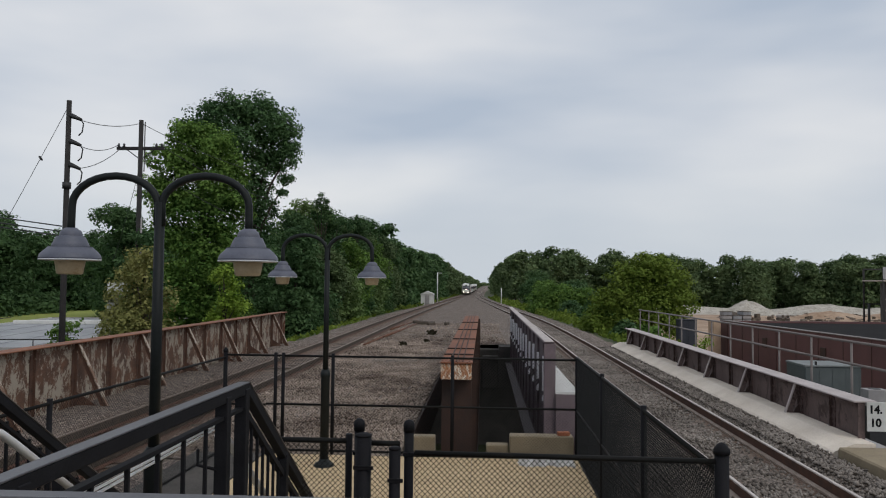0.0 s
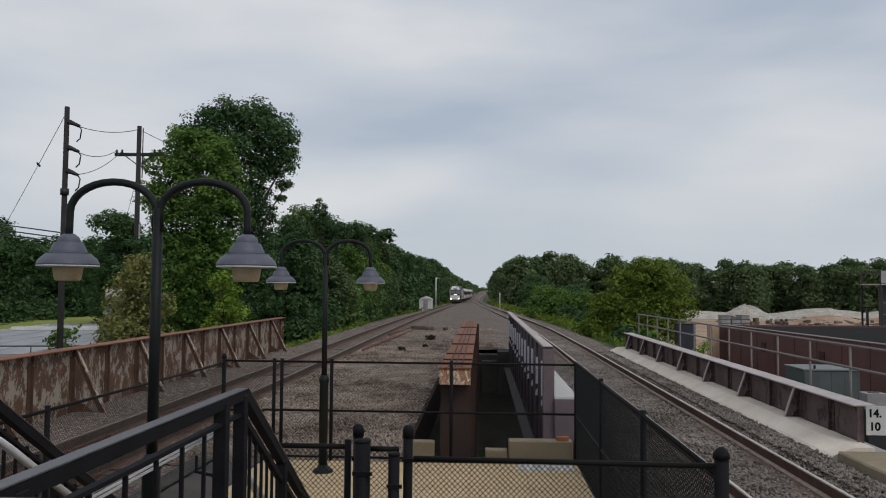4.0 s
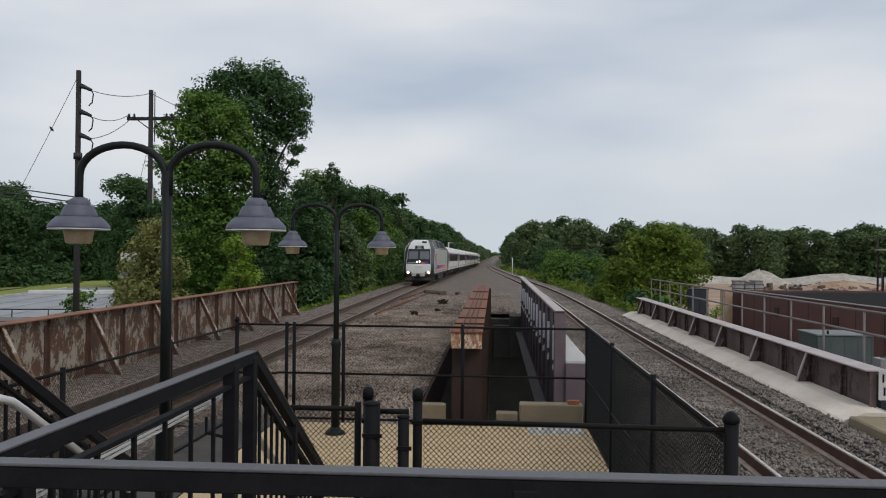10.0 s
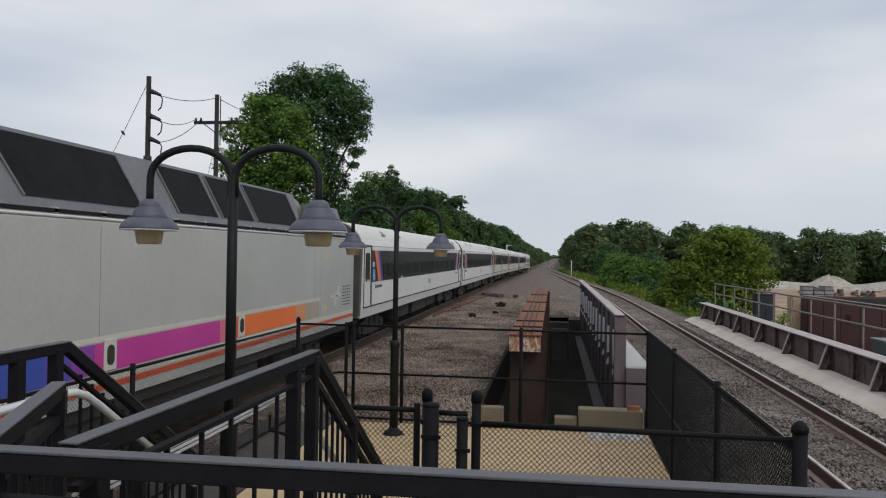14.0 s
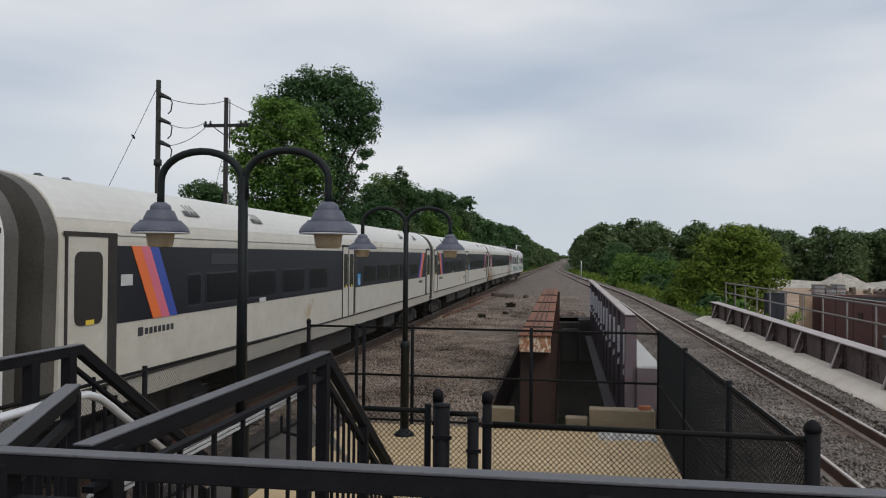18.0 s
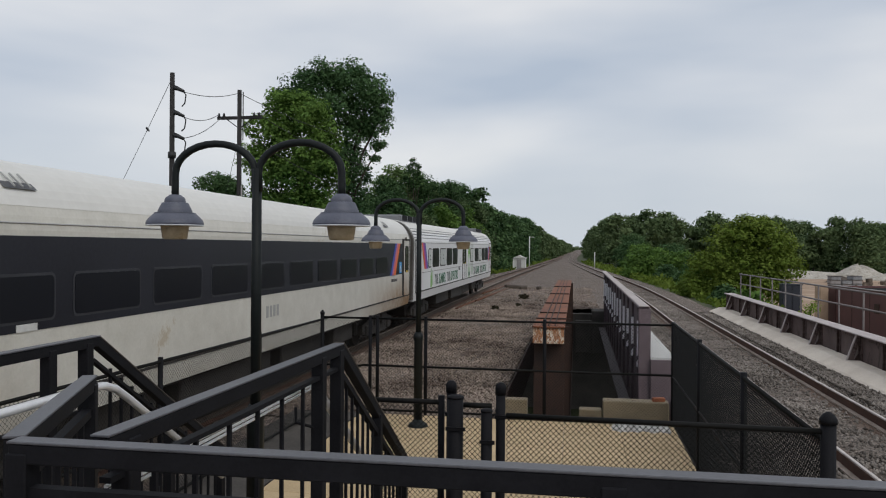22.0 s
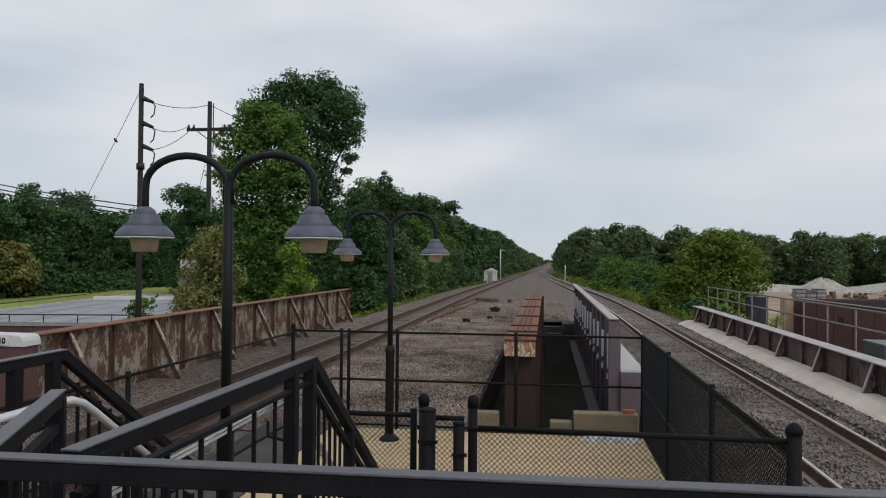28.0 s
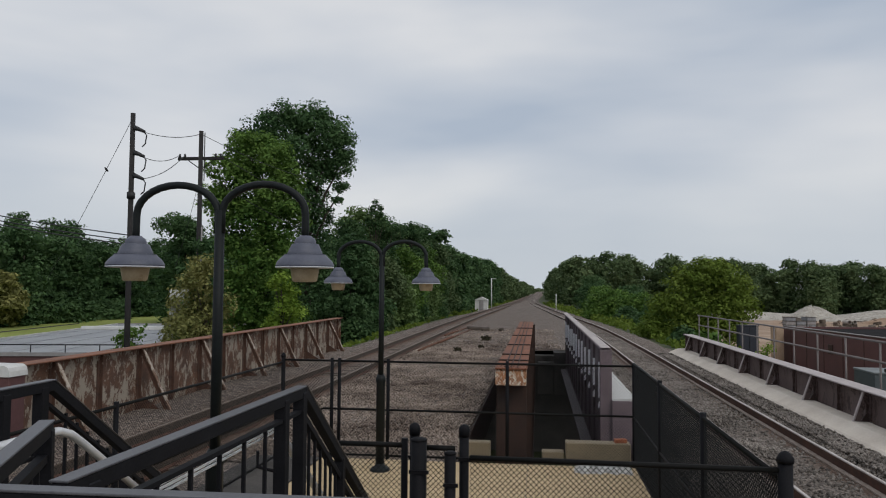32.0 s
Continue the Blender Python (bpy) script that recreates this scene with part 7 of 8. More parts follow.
    # pilot, coupler, steps
    part("pilot", prism(B(), [(0.05, 0.62), (1.3, 0.62), (1.3, 0.18), (0.25, 0.18), (-0.05, 0.35)], -1.2, 1.2, "x"), M_UNDER, g)
    part("coupler", bevelled(bx(B(), -0.17, 0.17, -0.5, 0.1, 0.72, 1.0), 0.05), M_UNDER, g)
    for x in (-0.45, -0.3, 0.3, 0.45):
        part("air_hose", tube(B(), [(x, -0.02, 0.7), (x, -0.25, 0.6), (x * 0.9, -0.28, 0.3)], 0.025, 6), M_MARK, g)
    for s in (-1, 1):
        for z in (0.3, 0.62):
            part("cab_step", bx(B(), s * 1.25 - 0.18, s * 1.25 + 0.18, 0.25, 0.75, z, z + 0.04), M_UNDER, g)
    # body shell behind the cab
    sec = [(-1.475, 0.98), (1.475, 0.98), (1.475, 3.34), (1.40, 3.40), (1.38, 3.42), (-1.38, 3.42), (-1.40, 3.40), (-1.475, 3.34)]
    part("body", prism(B(), sec, 1.60, LEN - 0.25, "y"), M_SILVER, g, "silver-grey body side")
    part("cab_flank", prism(B(), [(0.62, 1.02), (1.7, 1.02), (1.7, 3.22), (1.52, 3.22), (1.04, 2.32), (0.74, 1.52)], -1.474, 1.474, "x"), M_SILVER, g)
    # raised roof: sloping grey panels with black grilles that lean back
    HOODS = ((2.35, 6.6, 4.34, 1.04), (6.6, 17.0, 4.38, 1.08), (18.9, 20.9, 4.26, 1.06))
    for y0, y1, zt, wt in HOODS:
        part("roof_hood", prism(B(), [(-1.36, 3.42), (1.36, 3.42), (wt, zt), (-wt, zt)], y0, y1, "y"), M_HOOD, g, "mid grey roof hood")
    part("roof_well", prism(B(), [(-1.36, 3.42), (1.36, 3.42), (1.18, 3.74), (-1.18, 3.74)], 17.0, 18.9, "y"), M_HOOD, g)
    for s in (-1, 1):
        part("eave_slot", bx(B(), min(s * 1.385, s * 1.44), max(s * 1.385, s * 1.44), 3.2, LEN - 0.5, 3.425, 3.47), M_GRILLE, g)
        part("eave_line", tube(B(), [(s * 1.455, 2.2, 3.385), (s * 1.455, LEN - 0.3, 3.385)], 0.022, 6), M_WALLWHITE, g, "white eave line")
        for y0, y1 in ((3.0, 4.5), (4.75, 6.1), (6.7, 9.3), (10.4, 11.9), (12.1, 13.6), (13.8, 16.4), (19.0, 20.3)):
            zt, wt = [(h[2], h[3]) for h in HOODS if h[0] <= y0 < h[1]][0]
            za, zbm, lean = 3.60, zt - 0.05, 0.42
            fall = (1.36 - wt) / (zt - 3.42)
            xa, xb = 1.36 - (za - 3.42) * fall, 1.36 - (zbm - 3.42) * fall
            bm = B()
            quad(bm, (s * (xa + 0.014), y0 + lean, za), (s * (xa + 0.014), y1 + lean, za), (s * (xb + 0.012), y1, zbm), (s * (xb + 0.012), y0, zbm))
            part("roof_grille", bm, M_GRILLE if y0 > 6 else M_HOODDARK, g, "dark roof grille panel")
            for yy in (y0, y1):
                part("grille_frame", tube(B(), [(s * (xa + 0.012), yy + lean, za), (s * (xb + 0.012), yy, zbm)], 0.020, 5), M_HOOD, g)
        for y0 in (17.2,):
            bm = B()
            quad(bm, (s * 1.335, y0 + 0.15, 3.48), (s * 1.335, y0 + 1.6, 3.48), (s * 1.215, y0 + 1.4, 3.71), (s * 1.215, y0, 3.71))
            part("roof_grille", bm, M_GRILLE, g)
        for k in range(18):
            part("eave_bracket", bx(B(), s * 1.41 - 0.03, s * 1.41 + 0.03, 3.5 + k, 3.58 + k, 3.42, 3.49), M_SILVER, g)
    # roof gear in the well
    part("roof_tank", lathe(B(), [(0.30, -0.55), (0.36, -0.45), (0.36, 0.45), (0.30, 0.55)], 18), M_TANK, g, "olive-grey roof tank", pose(0.35, 18.3, 4.08, 90))
    part("pantograph_base", bevelled(bx(B(), -0.8, 0.8, 17.1, 17.7, 3.74, 3.84), 0.02), M_MARK, g)
    for a, b in (((-0.6, 17.2, 3.9), (0.6, 17.65, 4.15)), ((0.6, 17.2, 3.9), (-0.6, 17.65, 4.15)), ((-0.7, 17.65, 4.15), (0.7, 17.65, 4.15)), ((-0.8, 17.15, 4.2), (0.8, 17.15, 4.2)), ((0.7, 17.15, 4.2), (0.5, 17.75, 3.95))):
        part("pantograph_arm", tube(B(), [a, b], 0.035, 6), M_MARK, g)
    for x in (-0.5, 0.1, 0.6):
        part("insulator", lathe(B(), [(0.12, 0), (0.16, 0.05), (0.11, 0.1), (0.16, 0.15), (0.11, 0.2), (0.15, 0.25), (0.08, 0.32)], 12, (x, 17.4, 3.8)), M_REDPANTO, g, "dark red insulator")
    # side livery, on both flanks
    for s in (-1, 1):
        X = s * 1.4755
        part("cab_side_mask", prism(B(), [(0.92, 1.80), (2.02, 1.80), (2.02, 2.98), (1.52, 2.98), (1.22, 2.5)], X, X + s * 0.010, "x"), M_MASK, g, "black cab side panel")
        cw = part("cab_window", panel(s * 1.487, 1.55, 1.88, 2.28, 2.92), M_CABGLASS, g)
        part("cab_edge", tube(B(), [(s * 1.485, 0.88, 1.76), (s * 1.485, 1.20, 2.52), (s * 1.485, 1.50, 3.02), (s * 1.485, 2.04, 3.02), (s * 1.485, 2.04, 1.78)], 0.02, 6), M_WALLWHITE, g)
        lettering("4514", 0.30, M_PALEMARK, "side_lettering", g, pose(s * 1.489, 1.72, 1.95, 90, 0, 90 * s), "white digits", 0.006)
        part("side_emblem", panel(X, 1.2, 1.38, 1.38, 1.6, 0.006), M_MARK, g)
        for k in range(7):
            part("side_emblem", panel(X, 1.48 + 0.15 * k, 1.58 + 0.15 * k, 1.40, 1.55, 0.006), M_GREYCAP, g)
        part("cab_door", panel(X, 2.35, 3.05, 1.15, 3.2, 0.008), M_SILVER, g)
        for y in (2.32, 3.10):
            part("door_rail", tube(B(), [(s * 1.51, y, 1.2), (s * 1.51, y, 2.9)], 0.014, 6), M_REDLINE, g)
        part("notice", panel(s * 1.484, 2.55, 2.8, 1.75, 1.88, 0.004), M_YELLOW, g, "yellow notice")
        part("flag_decal", panel(X, 3.35, 3.75, 2.75, 2.98, 0.005), M_PALEMARK, g, "small faded flag decal")
        part("flag_canton", panel(s * 1.481, 3.35, 3.50, 2.87, 2.98, 0.005), M_BLUE, g)
        for k in range(4):
            part("flag_bar", panel(s * 1.481, 3.35, 3.75, 2.76 + 0.055 * k, 2.785 + 0.055 * k, 0.004), M_PINK, g)
        part("cream_line", panel(X, 3.3, 20.9, 1.78, 1.85, 0.005), M_CREAM, g)
        part("lower_cream", panel(X, 1.2, LEN - 0.3, 1.24, 1.34, 0.006), M_CREAM, g)
        part("sill_line", panel(X, 1.0, LEN - 0.3, 1.14, 1.22, 0.010), M_REDLINE, g, "orange-red sill line")
        for y0, y1, mt in ((4.9, 7.3, M_BLUE), (7.3, 7.8, M_INDIGO), (7.8, 8.3, M_PURPLE), (8.3, 12.1, M_MAGENTA), (12.1, 12.5, M_PINK), (12.5, 12.9, M_REDLINE), (12.9, 16.2, M_ORANGE), (16.2, 16.9, M_AMBERPAINT), (16.9, 18.0, M_TAN)):
            part("colour_band", panel(X, y0, y1 - 0.002, 1.37, 1.76, 0.006), mt, g)
        for k in range(9):
            part("band_dash", panel(X, 3.75 + 0.25 * (k % 3), 4.898, 1.385 + 0.042 * k, 1.405 + 0.042 * k, 0.005), M_BLUE, g)
            part("band_dash", panel(X, 4.35 + 0.1 * (k % 2), 4.897, 1.407 + 0.041 * k, 1.42 + 0.041 * k, 0.0045), M_BLUE, g)
        for y in (8.5, 12.9):
            part("fuel_recess", bevelled(panel(s * 1.482, y, y + 0.30, 1.38, 1.80, 0.012), 0.008), M_CREAM, g)
            part("fuel_cap", rounded(s * 1.494, y + 0.07, y + 0.23, 1.45, 1.72, 0.07, 0.01), M_UNDER, g)
        for y in (8.4, 17.6):
            part("panel_seam", panel(X, y, y + 0.012, 1.86, 3.3, 0.002), M_GREYCAP, g)
        part("side_door", panel(X, 18.1, 18.95, 1.36, 3.1, 0.008), M_SILVER, g)
        for z in (2.85, 1.5):
            part("notice", panel(s * 1.484, 18.42, 18.6, z, z + 0.1, 0.004), M_YELLOW, g, "yellow notice")
        lv = part("louvre_panel", panel(X, 20.0, 21.1, 1.45, 2.15, 0.008), M_SILVER, g)
        for k in range(4):
            for j in range(7):
                part("louvre", panel(s * 1.484, 20.15 + 0.22 * k, 20.29 + 0.22 * k, 1.52 + 0.085 * j, 1.55 + 0.085 * j, 0.006), M_MARK, lv)
        for y in (19.35, 19.65, 19.5):
            part("data_plate", panel(X, y, y + 0.16, 1.5 + (y - 19.3), 1.72 + (y - 19.3), 0.005), M_WALLWHITE, g)
        # equipment below the sill
        part("fuel_tank", prism(B(), [(7.4, 0.98), (14.2, 0.98), (14.2, 0.42), (13.9, 0.30), (7.7, 0.30), (7.4, 0.42)], s * 0.1, s * 1.36, "x"), M_UNDER, g)
        part("side_skirt", panel(s * 1.40, 3.0, LEN - 0.6, 0.80, 0.98, 0.03), M_UNDER, g)
    wheelset_truck(g, 4.3)
    wheelset_truck(g, 17.4)
    part("rear_end", prism(B(), [(-1.3, 0.98), (1.3, 0.98), (1.3, 3.3), (1.0, 3.9), (-1.0, 3.9), (-1.3, 3.3)], LEN - 0.26, LEN - 0.1, "y"), M_CHARCOAL, g)
    part("gangway", bx(B(), -0.5, 0.5, LEN - 0.1, LEN + 0.15, 1.1, 3.2), M_UNDER, g)
    return g




def car_shell(g, roof_mat, side_mat, corrugated=False, top=3.98):
    W = 1.55
    sec = [(-1.50, 0.98), (1.50, 0.98), (W, 1.28), (W, 3.14)]
    arch = [(1.55 * math.cos(a) ** 0.5, 3.14 + (top - 3.14) * math.sin(a) ** 1.25) for a in (math.pi / 2 * k / 12 for k in range(1, 12))] + [(0.0, top)]
    sec += arch + [(-a, b) for a, b in arch[-2::-1]] + [(-W, 3.14), (-W, 1.28)]
    bm = prism(B(), sec, 0.30, CAR - 0.30, "y")
    part("body_shell", bm, side_mat, g)
    if not corrugated:
        outer = [(a, b + 0.008) for a, b in arch[2:]]
        outer += [(-a, b) for a, b in outer[-2::-1]]
        part("roof", prism(B(), outer, 0.32, CAR - 0.32, "y"), roof_mat, g, "dusty grey-white roof")
        for s in (-1, 1):
            for a, b in ((1.545, 3.215), (1.31, 3.665), (1.16, 3.765)):
                part("roof_seam", tube(B(), [(s * a, 0.35, b), (s * a, CAR - 0.35, b)], 0.011, 5), M_SEAM, g)
    if corrugated:
        outer = [(a, b + 0.004) for a, b in arch[3:]]
        outer += [(-a, b) for a, b in outer[-2::-1]]
        part("roof", prism(B(), outer, 0.32, CAR - 0.32, "y"), roof_mat, g, "ribbed grey-white roof")
        for s in (-1, 1):
            for a, b in ((1.52, 3.31), (1.475, 3.43), (1.42, 3.535), (1.345, 3.63), (1.24, 3.705), (1.12, 3.77), (0.98, 3.825), (0.82, 3.875), (0.65, 3.91), (0.45, 3.945), (0.22, 3.965)):
                part("roof_rib", tube(B(), [(s * a, 0.35, b + 0.005), (s * a, CAR - 0.35, b + 0.005)], 0.014, 5), M_CHARCOAL if b > 3.4 else M_GREYCAP, g)
    # vestibule ends, a little narrower, dark brown-grey
    for y0, y1 in ((0.06, 0.30), (CAR - 0.30, CAR - 0.06)):
        part("end_cap", prism(B(), [(-1.49, 1.06), (1.49, 1.06), (1.535, 3.14)] + [(0.99 * a, 3.14 + 0.985 * (b - 3.14)) for a, b in arch] + [(-0.99 * a, 3.14 + 0.985 * (b - 3.14)) for a, b in arch[-2::-1]] + [(-1.535, 3.14)], y0, y1, "y"), M_ENDDARK, g, "dark brown-grey end bulkhead")
    for y0, y1 in ((-0.16, 0.06), (CAR - 0.06, CAR + 0.16)):
        part("gangway", bevelled(bx(B(), -0.62, 0.62, y0, y1, 1.1, 3.3), 0.04), M_UNDER, g, "dark rubber gangway")
        for s in (-1, 1):
            part("end_grab", tube(B(), [(s * 1.2, (y0 + y1) / 2, 1.4), (s * 1.2, (y0 + y1) / 2, 2.6)], 0.02, 6), M_STAINLESS, g)
            part("end_lamp", lathe(B(), [(0.16, 0), (0.14, 0.04), (0.05, 0.05)], 14), M_LENS, g, "", pose(s * 1.05, (0.055 if y0 < 1 else CAR - 0.055), 3.1, 90 if y0 < 1 else -90))
    for y in (3.2, CAR - 3.2):
        wheelset_truck(g, y)
    for y0, y1, w in ((6.4, 9.6, 1.25), (10.2, 13.8, 1.3), (14.6, 17.2, 1.2), (18.0, 19.6, 1.28)):
        part("underfloor_box", bevelled(bx(B(), -w, w, y0, y1, 0.45, 1.05), 0.03), M_UNDER, g)
    part("underframe", bx(B(), -1.3, 1.3, 0.4, CAR - 0.4, 0.88, 1.055), M_UNDER, g)


def side_door(g, s, y, leaves=1, w=0.85, mat=None):
    mat = mat or M_STAINLESS
    for k in range(leaves):
        y0 = y + k * (w + 0.03)
        d = part("door", panel(s * 1.5505, y0, y0 + w, 1.32, 3.18, 0.014), mat, g, "grey sliding door")
        part("door_glass", rounded(s * 1.5645, y0 + 0.17 * w, y0 + 0.83 * w, 2.10, 3.0, 0.10 * w + 0.02, 0.012), M_DOORGLASS, d)
        part("door_notice", panel(s * 1.577, y0 + w * 0.42, y0 + w * 0.62, 2.10, 2.16, 0.003), M_YELLOW, d)
        for yy in (y0, y0 + w):
            part("door_seal", panel(s * 1.5505, yy - 0.02, yy + 0.02, 1.32, 3.2, 0.018), M_UNDER, d)
    # dark strip over the doors paints the shade of a recessed doorway
    part("door_recess_shade", panel(s * 1.5505, y - 0.05, y + leaves * (w + 0.03) + 0.02, 3.18, 3.24, 0.02), M_UNDER, g)


def livery_stripes(g, s, y, lean, colours, z0=2.04, z1=3.06, w=0.17):
    for k, mt in enumerate(colours):
        part("livery_stripe", slant(s * 1.558, y + k * w, y + (k + 1) * w - 0.002, z0, z1, lean), mt, g)


def coach(label, mid_door=False, blue_sign=True, paint=None):
    g = thing("passenger_coach", label, "train car", group="train")
    car_shell(g, M_TROOF, paint)
    for s in (-1, 1):
        part("window_band", panel(s * 1.5505, 1.48, CAR - 1.48, 2.06, 3.08, 0.006), M_BAND, g, "black window band")
        starts = [(3.20, 0.42)] + [(3.80 + 1.728 * k, 1.36) for k in range(11)]
        if mid_door:
            starts = [(3.42, 0.42)] + [(4.05 + 1.74 * k, 1.33) for k in range(4)] + [(14.2 + 1.728 * k, 1.36) for k in range(5)]
        for y0, w in starts:
            wt = part("window_trim", rounded(s * 1.5566, y0 - 0.03, y0 + w + 0.03, 2.15, 2.68, 0.07, 0.006), M_TRIM, g)
            part("window", rounded(s * 1.5627, y0, y0 + w, 2.18, 2.65, 0.06, 0.006), M_GLASS, wt)
        part("upper_vent", bevelled(panel(s * 1.5566, 4.2, 5.3, 2.80, 2.98, 0.008), 0.004), M_TRIM, g)
        side_door(g, s, 0.42, 1, 0.85, paint)
        side_door(g, s, CAR - 0.42 - 0.85, 1, 0.85, paint)
        for y in (1.30, CAR - 1.47):
            part("door_pocket", panel(s * 1.5505, y, y + 0.17, 1.34, 3.24, 0.010), M_UNDER, g)
        if mid_door:
            side_door(g, s, 11.98, 2, 0.53, paint)
            part("door_pocket", panel(s * 1.5505, 13.12, 13.27, 1.34, 3.24, 0.012), M_UNDER, g)
            access_sign(g, s, 13.5, 2.10, 0.30)
        livery_stripes(g, s, 1.80, 0.58, (M_ORANGE, M_PINK, M_BLUE), 2.06, 3.08, 0.235)
        livery_stripes(g, s, CAR - 2.52, -0.68, (M_BLUE, M_PINK, M_ORANGE), 2.06, 3.08, 0.235)
        part("emblem", panel(s * 1.5505, 2.0, 2.13, 1.84, 1.96, 0.005), M_MARK, g)
        for k in range(7):
            part("emblem", panel(s * 1.5505, 2.18 + 0.12 * k, 2.26 + 0.12 * k, 1.85, 1.94, 0.005), M_MARK, g)
            part("emblem", panel(s * 1.5505, CAR - 3.0 + 0.12 * k, CAR - 2.92 + 0.12 * k, 1.85, 1.94, 0.005), M_MARK, g)
        part("sill_edge", panel(s * 1.5505, 0.35, CAR - 0.35, 1.28, 1.32, 0.012), M_UNDER, g)
        if blue_sign:
            for y in (1.60, CAR - 1.93):
                access_sign(g, s, y, 2.10)
        part("flag_decal", panel(s * 1.558, 1.56, 1.84, 2.55, 2.7, 0.004), M_PALEMARK, g, "small flag decal")
        part("data_plate", panel(s * 1.5505, 6.3, 6.62, 2.06, 2.14, 0.012), M_WALLWHITE, g)
        if not mid_door:
            for k in range(4):
                part("car_number", panel(s * 1.5505, 12.95 + 0.17 * k, 13.06 + 0.17 * k, 1.62, 1.84, 0.004), M_SEAM, g, "grey car number, worn to bars")
        for y in (3.6, 6.3, 20.0, 22.6):
            bm = B()
            quad(bm, (s * 1.40, y, 3.568), (s * 1.40, y + 0.5, 3.568), (s * 1.225, y + 0.5, 3.717), (s * 1.225, y, 3.717))
            rv = part("roof_vent", bm, M_CHARCOAL, g, "dark roof vent grille", pose(s * 0.018, 0, 0.018))
            for k in range(3):
                part("vent_slat", tube(B(), [(s * 1.40, y + 0.125 * k + 0.125, 3.572), (s * 1.225, y + 0.125 * k + 0.125, 3.721)], 0.011, 5), M_SEAM, rv, "", pose(s * 0.018, 0, 0.018))
        part("side_lamp", lathe(B(), [(0.05, 0), (0.05, 0.03)], 10), M_LENS, g, "", pose(s * 1.555, CAR - 1.0, 3.25, 0, 90 * s))
    for y in (1.6, 2.2):
        part("roof_dome", lathe(B(), [(0.08, 0), (0.08, 0.06), (0.04, 0.10)], 12, (0.3, y, 3.955)), M_CHARCOAL, g)
    return g


def cab_car():
    g = thing("cab_car", "white advertising-wrapped cab car with green lettering and a ribbed roof", "train car", group="train")
    car_shell(g, M_TROOF, M_WRAPWHITE, True, 3.98)
    for y0 in (0.6, 22.0):
        hv = part("roof_hvac", bevelled(bx(B(), -0.95, 0.95, y0, y0 + 3.2, 3.74, 4.16), 0.06), M_HOOD, g, "grey roof air unit")
        for k in range(3):
            part("hvac_grille", bx(B(), 0.955, 0.965, y0 + 0.25 + k * 0.95, y0 + 1.05 + k * 0.95, 3.95, 4.15), M_GRILLE, hv)
    wins = [(2.95, 3.50, 1), (3.85, 5.25, 0), (5.62, 7.0, 1), (7.32, 8.75, 0), (9.05, 10.45, 0), (15.25, 16.5, 1), (17.1, 18.5, 0), (18.85, 20.2, 1), (20.55, 21.9, 0), (22.25, 23.6, 0)]
    for s in (-1, 1):
        for y0, y1, pale in wins:
            fr_ = part("window_frame", rounded(s * 1.5505, y0 - 0.045, y1 + 0.045, 2.145, 2.915, 0.12, 0.010), M_UNDER, g)
            part("window", rounded(s * 1.5606, y0, y1, 2.19, 2.87, 0.10, 0.010), M_GREYPRINT if pale else M_GLASS, fr_, "printed pale window film" if pale else "")
            if pale:
                part("window_print", panel(s * 1.5708, (y0 + y1) / 2 - 0.09, (y0 + y1) / 2 + 0.16, 2.44, 2.50, 0.002), M_GREYGREEN, fr_)
                part("window_print", panel(s * 1.5708, (y0 + y1) / 2 - 0.04, (y0 + y1) / 2 + 0.05, 2.58, 2.66, 0.002), M_GREYGREEN, fr_)
        side_door(g, s, 0.40, 1, 0.95, M_WRAPWHITE)
        side_door(g, s, 12.25, 2, 0.56, M_WRAPWHITE)
        side_door(g, s, CAR - 1.5, 1, 0.85, M_WRAPWHITE)
        livery_stripes(g, s, 1.50, 0.60, (M_ORANGE, M_MAGENTA, M_PURPLE, M_BLUE), 2.12, 3.12, 0.187)
        livery_stripes(g, s, CAR - 1.95, -0.42, (M_BLUE, M_PINK, M_ORANGE), 2.08, 3.0, 0.22)
        face = pose(s * 1.5515, 0, 0)
        for txt, y0, y1, mt in (("YOUR", 4.32, 5.16, M_GREYGREEN), ("SUMMER.", 5.30, 7.10, M_GREEN), ("YOUR", 7.36, 8.28, M_GREYGREEN), ("ADVENTURE", 8.40, 10.66, M_GREEN)):
            for off in (0.0, 12.25):
                yy = (y0 + y1) / 2 + off if s > 0 else CAR - (y0 + y1) / 2 - off
                ob = lettering(txt, 0.60, mt, "wrap_lettering", g, Matrix(), "printed slogan letters", 0.014)
                ob.matrix_basis = pose(s * 1.5515, yy, 1.60, 90, 0, 90 * s) @ Matrix.Diagonal(((y1 - y0) / max(0.1, ob.dimensions.x), 1, 1, 1))
        # printed bottle and glass
        y, w = 14.72, 0.44
        part("printed_bottle", prism(B(), [(y - w, 1.32), (y + w, 1.32), (y + w, 2.40), (y - w, 2.40)], s * 1.5505, s * 1.5535, "x"), M_PALEGREEN, g, "pale green foot of the printed bottle")
        part("printed_bottle", prism(B(), [(y - w, 2.401), (y + w, 2.401), (y + w * 0.9, 2.72), (y + w * 0.45, 2.95), (y + w * 0.36, 3.13), (y - w * 0.36, 3.13), (y - w * 0.45, 2.95), (y - w * 0.9, 2.72)], s * 1.5505, s * 1.5535, "x"), M_GREENLT, g, "bright green printed bottle shape")
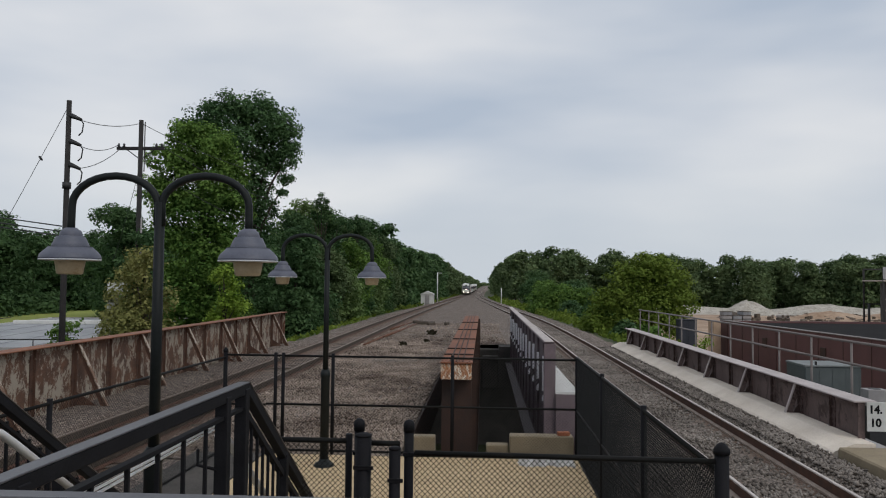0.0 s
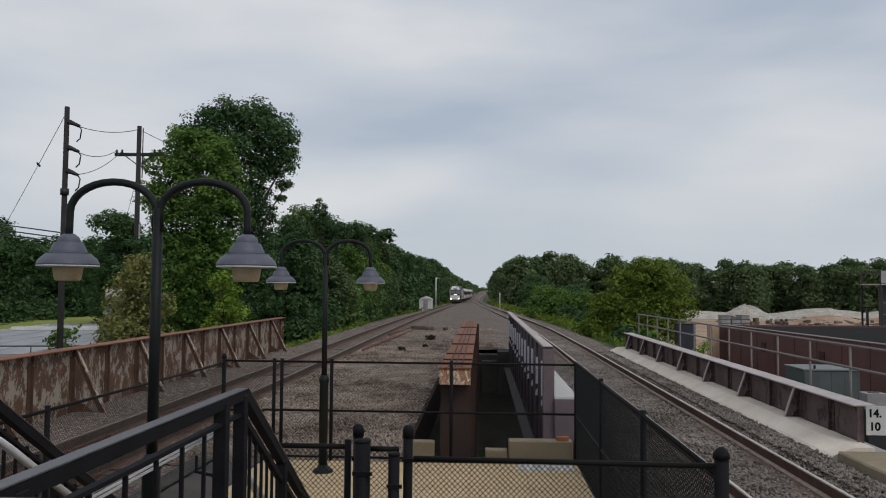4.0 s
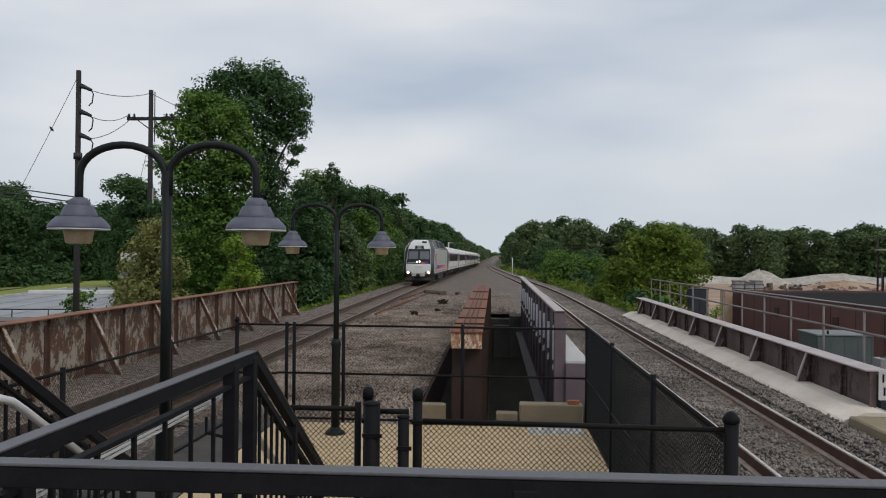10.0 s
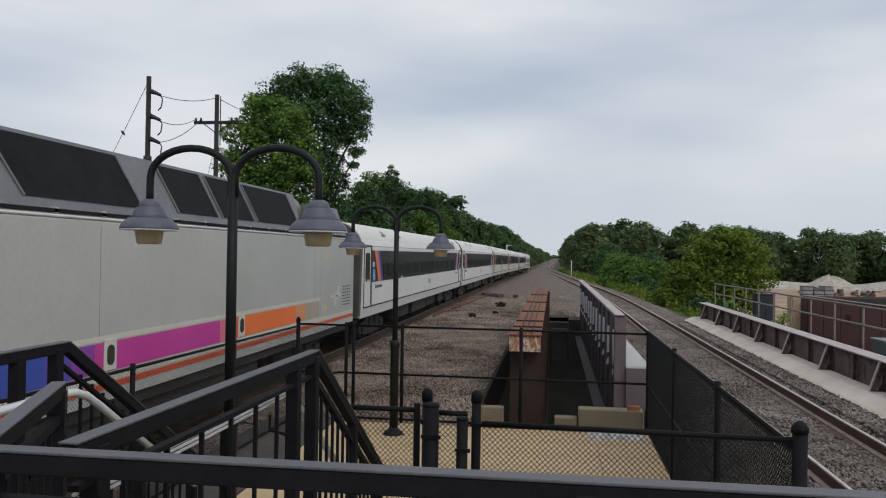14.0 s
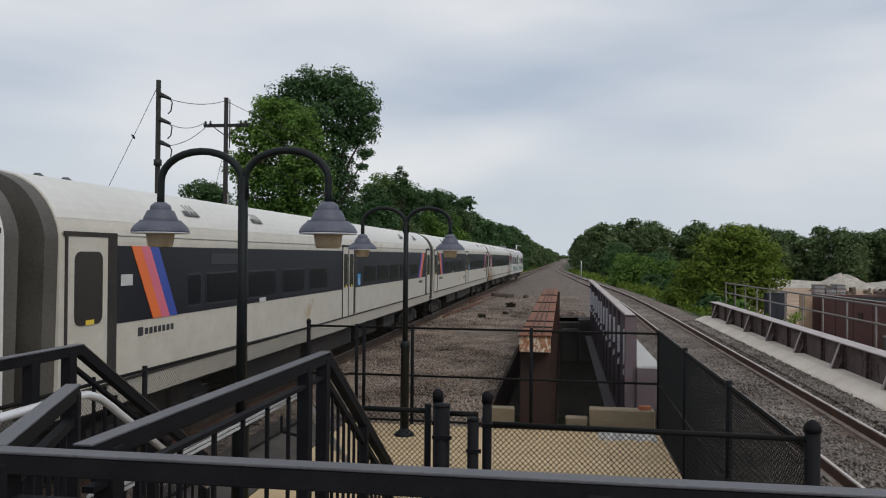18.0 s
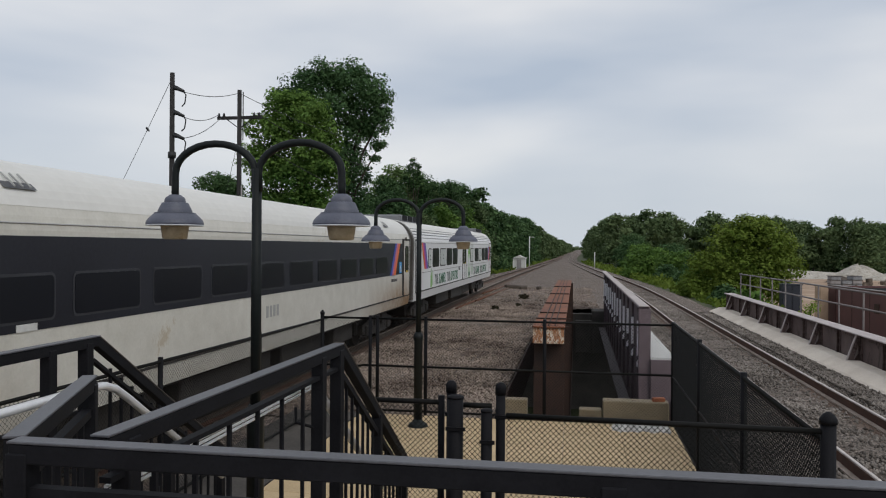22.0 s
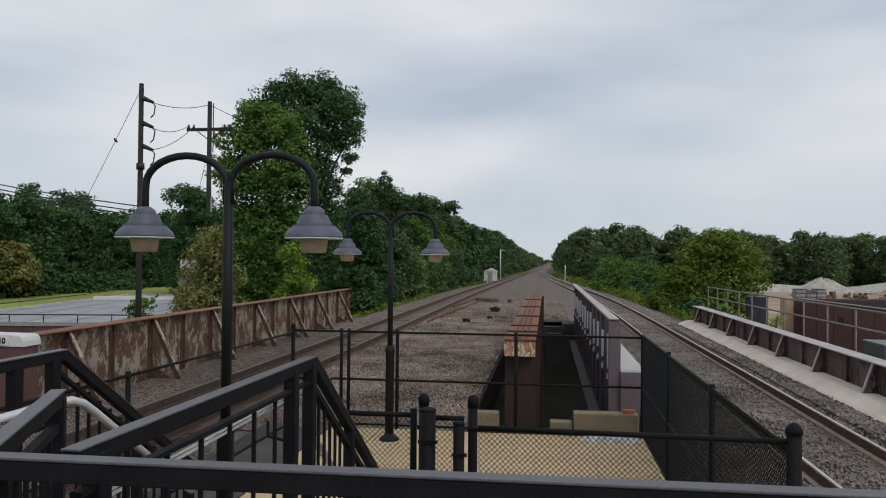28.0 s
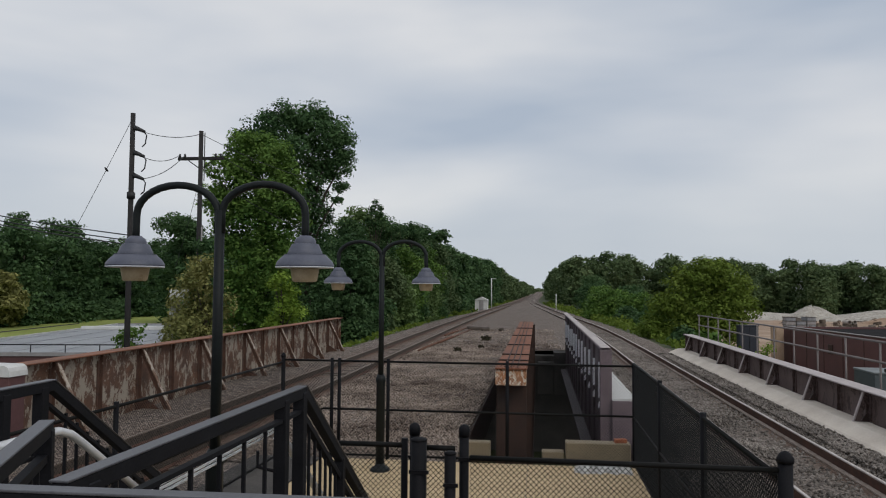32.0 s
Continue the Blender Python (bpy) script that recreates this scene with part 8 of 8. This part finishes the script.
        for rr, mt, dx in ((0.40, M_WRAPWHITE, 0.0), (0.31, M_PALEGREEN, 0.002), (0.2, M_WRAPWHITE, 0.004)):
            part("printed_label", prism(B(), [(y + rr * math.cos(6.283 * k / 20), 2.22 + 0.9 * rr * math.sin(6.283 * k / 20)) for k in range(20)], s * (1.5536 + dx), s * (1.5554 + dx), "x"), mt, g)
        part("printed_label", panel(s * 1.5536, y - 0.3, y + 0.3, 1.42, 1.62, 0.002), M_GREEN, g)
        part("printed_glass", prism(B(), [(15.45, 1.45), (16.3, 1.45), (16.45, 2.1), (15.3, 2.1)], s * 1.5505, s * 1.5535, "x"), M_GREYPRINT, g, "pale grey printed glass")
        part("printed_glass", prism(B(), [(15.3, 2.95), (16.45, 2.95), (16.45, 3.12), (15.3, 3.12)], s * 1.5505, s * 1.5535, "x"), M_GREYPRINT, g)
        part("printed_label", panel(s * 1.5536, 15.7, 16.1, 1.6, 1.9, 0.002), M_PALEGREEN, g)
        part("printed_bottle", prism(B(), [(3.66 + a, b) for a, b in ((-0.26, 1.34), (-0.02, 1.34), (-0.02, 1.75), (-0.09, 1.95), (-0.1, 2.12), (-0.18, 2.12), (-0.19, 1.95), (-0.26, 1.75))], s * 1.5505, s * 1.5535, "x"), M_GREENLT, g)
        part("printed_glass", panel(s * 1.5505, 3.68, 3.98, 1.42, 2.0, 0.003), M_PALEGREEN, g)
        part("printed_emblem", prism(B(), [(0.87 + 0.36 * math.cos(6.283 * k / 20), 1.62 + 0.3 * math.sin(6.283 * k / 20)) for k in range(20)], s * 1.5655, s * 1.5675, "x"), M_PALEGREEN, g, "pale green printed roundel")
        part("printed_emblem", panel(s * 1.5685, 0.55, 1.19, 1.80, 1.90, 0.002), M_GREYGREEN, g)
        lettering("6058", 0.26, M_MARK, "car_number", g, pose(s * 1.5515, 11.15, 1.90, 90, 0, 90 * s), "dark painted digits", 0.008)
        for k in range(3):
            part("small_print", panel(s * 1.5505, 11.3, 12.0 - 0.15 * k, 2.2 + 0.09 * k, 2.235 + 0.09 * k, 0.003), M_GREYPRINT, g)
        part("door_pocket", panel(s * 1.5505, 13.42, 13.6, 1.34, 3.24, 0.012), M_UNDER, g)
        part("crease", panel(s * 1.5505, 1.5, CAR - 1.6, 1.98, 2.0, 0.004), M_GREYCAP, g)
        part("crease", panel(s * 1.5505, 0.4, CAR - 0.4, 3.12, 3.14, 0.008), M_GREYCAP, g)
        part("sill_edge", panel(s * 1.5505, 0.35, CAR - 0.35, 1.28, 1.32, 0.012), M_UNDER, g)
        part("tail_lamp", bevelled(panel(s * 1.5505, CAR - 0.55, CAR - 0.42, 1.55, 1.68, 0.02), 0.005), M_RED_LENS, g)
    part("cab_windscreen", bx(B(), -1.2, -0.7, CAR - 0.062, CAR - 0.045, 2.2, 3.0), M_GLASS, g)
    part("cab_windscreen", bx(B(), 0.7, 1.2, CAR - 0.062, CAR - 0.045, 2.2, 3.0), M_GLASS, g)
    return g


PITCH = 26.3
loco = locomotive()
coach_a = coach("white and black passenger coach with angled colour stripes", False, True, M_TWHITE)
coach_c = coach("cream passenger coach with brown-stained ends and a black window band", False, True, M_TGRIME)
coach_b = coach("dusty white passenger coach with a black window band and middle doors", True, False, M_TBEIGE)
cabc = cab_car()
train = [(loco, 0.0)]
order = [coach_a, copy_thing(coach_a, Matrix()), coach_b, copy_thing(coach_b, Matrix()), coach_c, cabc]
lettering("6566", 0.25, M_MARK, "car_number", order[3], pose(1.552, 11.3, 1.72, 90, 0, 90), "dark painted digits", 0.006)
for k, c in enumerate(order):
    train.append((c, 21.9 + PITCH * k))

# front of the train along the track, by second
RUN = [(0, 276.0), (2, 235.6), (4, 195.0), (6, 154.5), (8, 113.9), (9, 93.8), (10, 74.5), (11, 55.8), (12, 37.8), (12.5, 28.2), (13, 18.8), (13.5, 9.9), (14, 1.0), (14.5, -7.9), (15.5, -25.2),
       (16.5, -42.0), (17.5, -58.5), (18.5, -74.6), (19.5, -90.4), (20.5, -105.2), (21.5, -119.3), (22.5, -132.9), (23.5, -145.9), (24, -152.0), (24.5, -157.8), (25.5, -168.9), (26.5, -179.0), (27.5, -188.0), (29, -199.5), (30.5, -208.0), (32, -213.5)]


def on_line(y):
    """A car of the train with its front at y, following the falling line."""
    drop = grade(y + CAR) - grade(y)
    turn = math.degrees(math.atan2(ease(y) - ease(y + CAR), CAR))
    return pose(TRACK_L + ease(y), y, grade(y), math.degrees(math.atan2(drop, CAR)), 0, turn)


def motions():
    for ob, behind in train:
        walk(ob, [(t, on_line(s + behind)) for t, s in RUN])


motions()
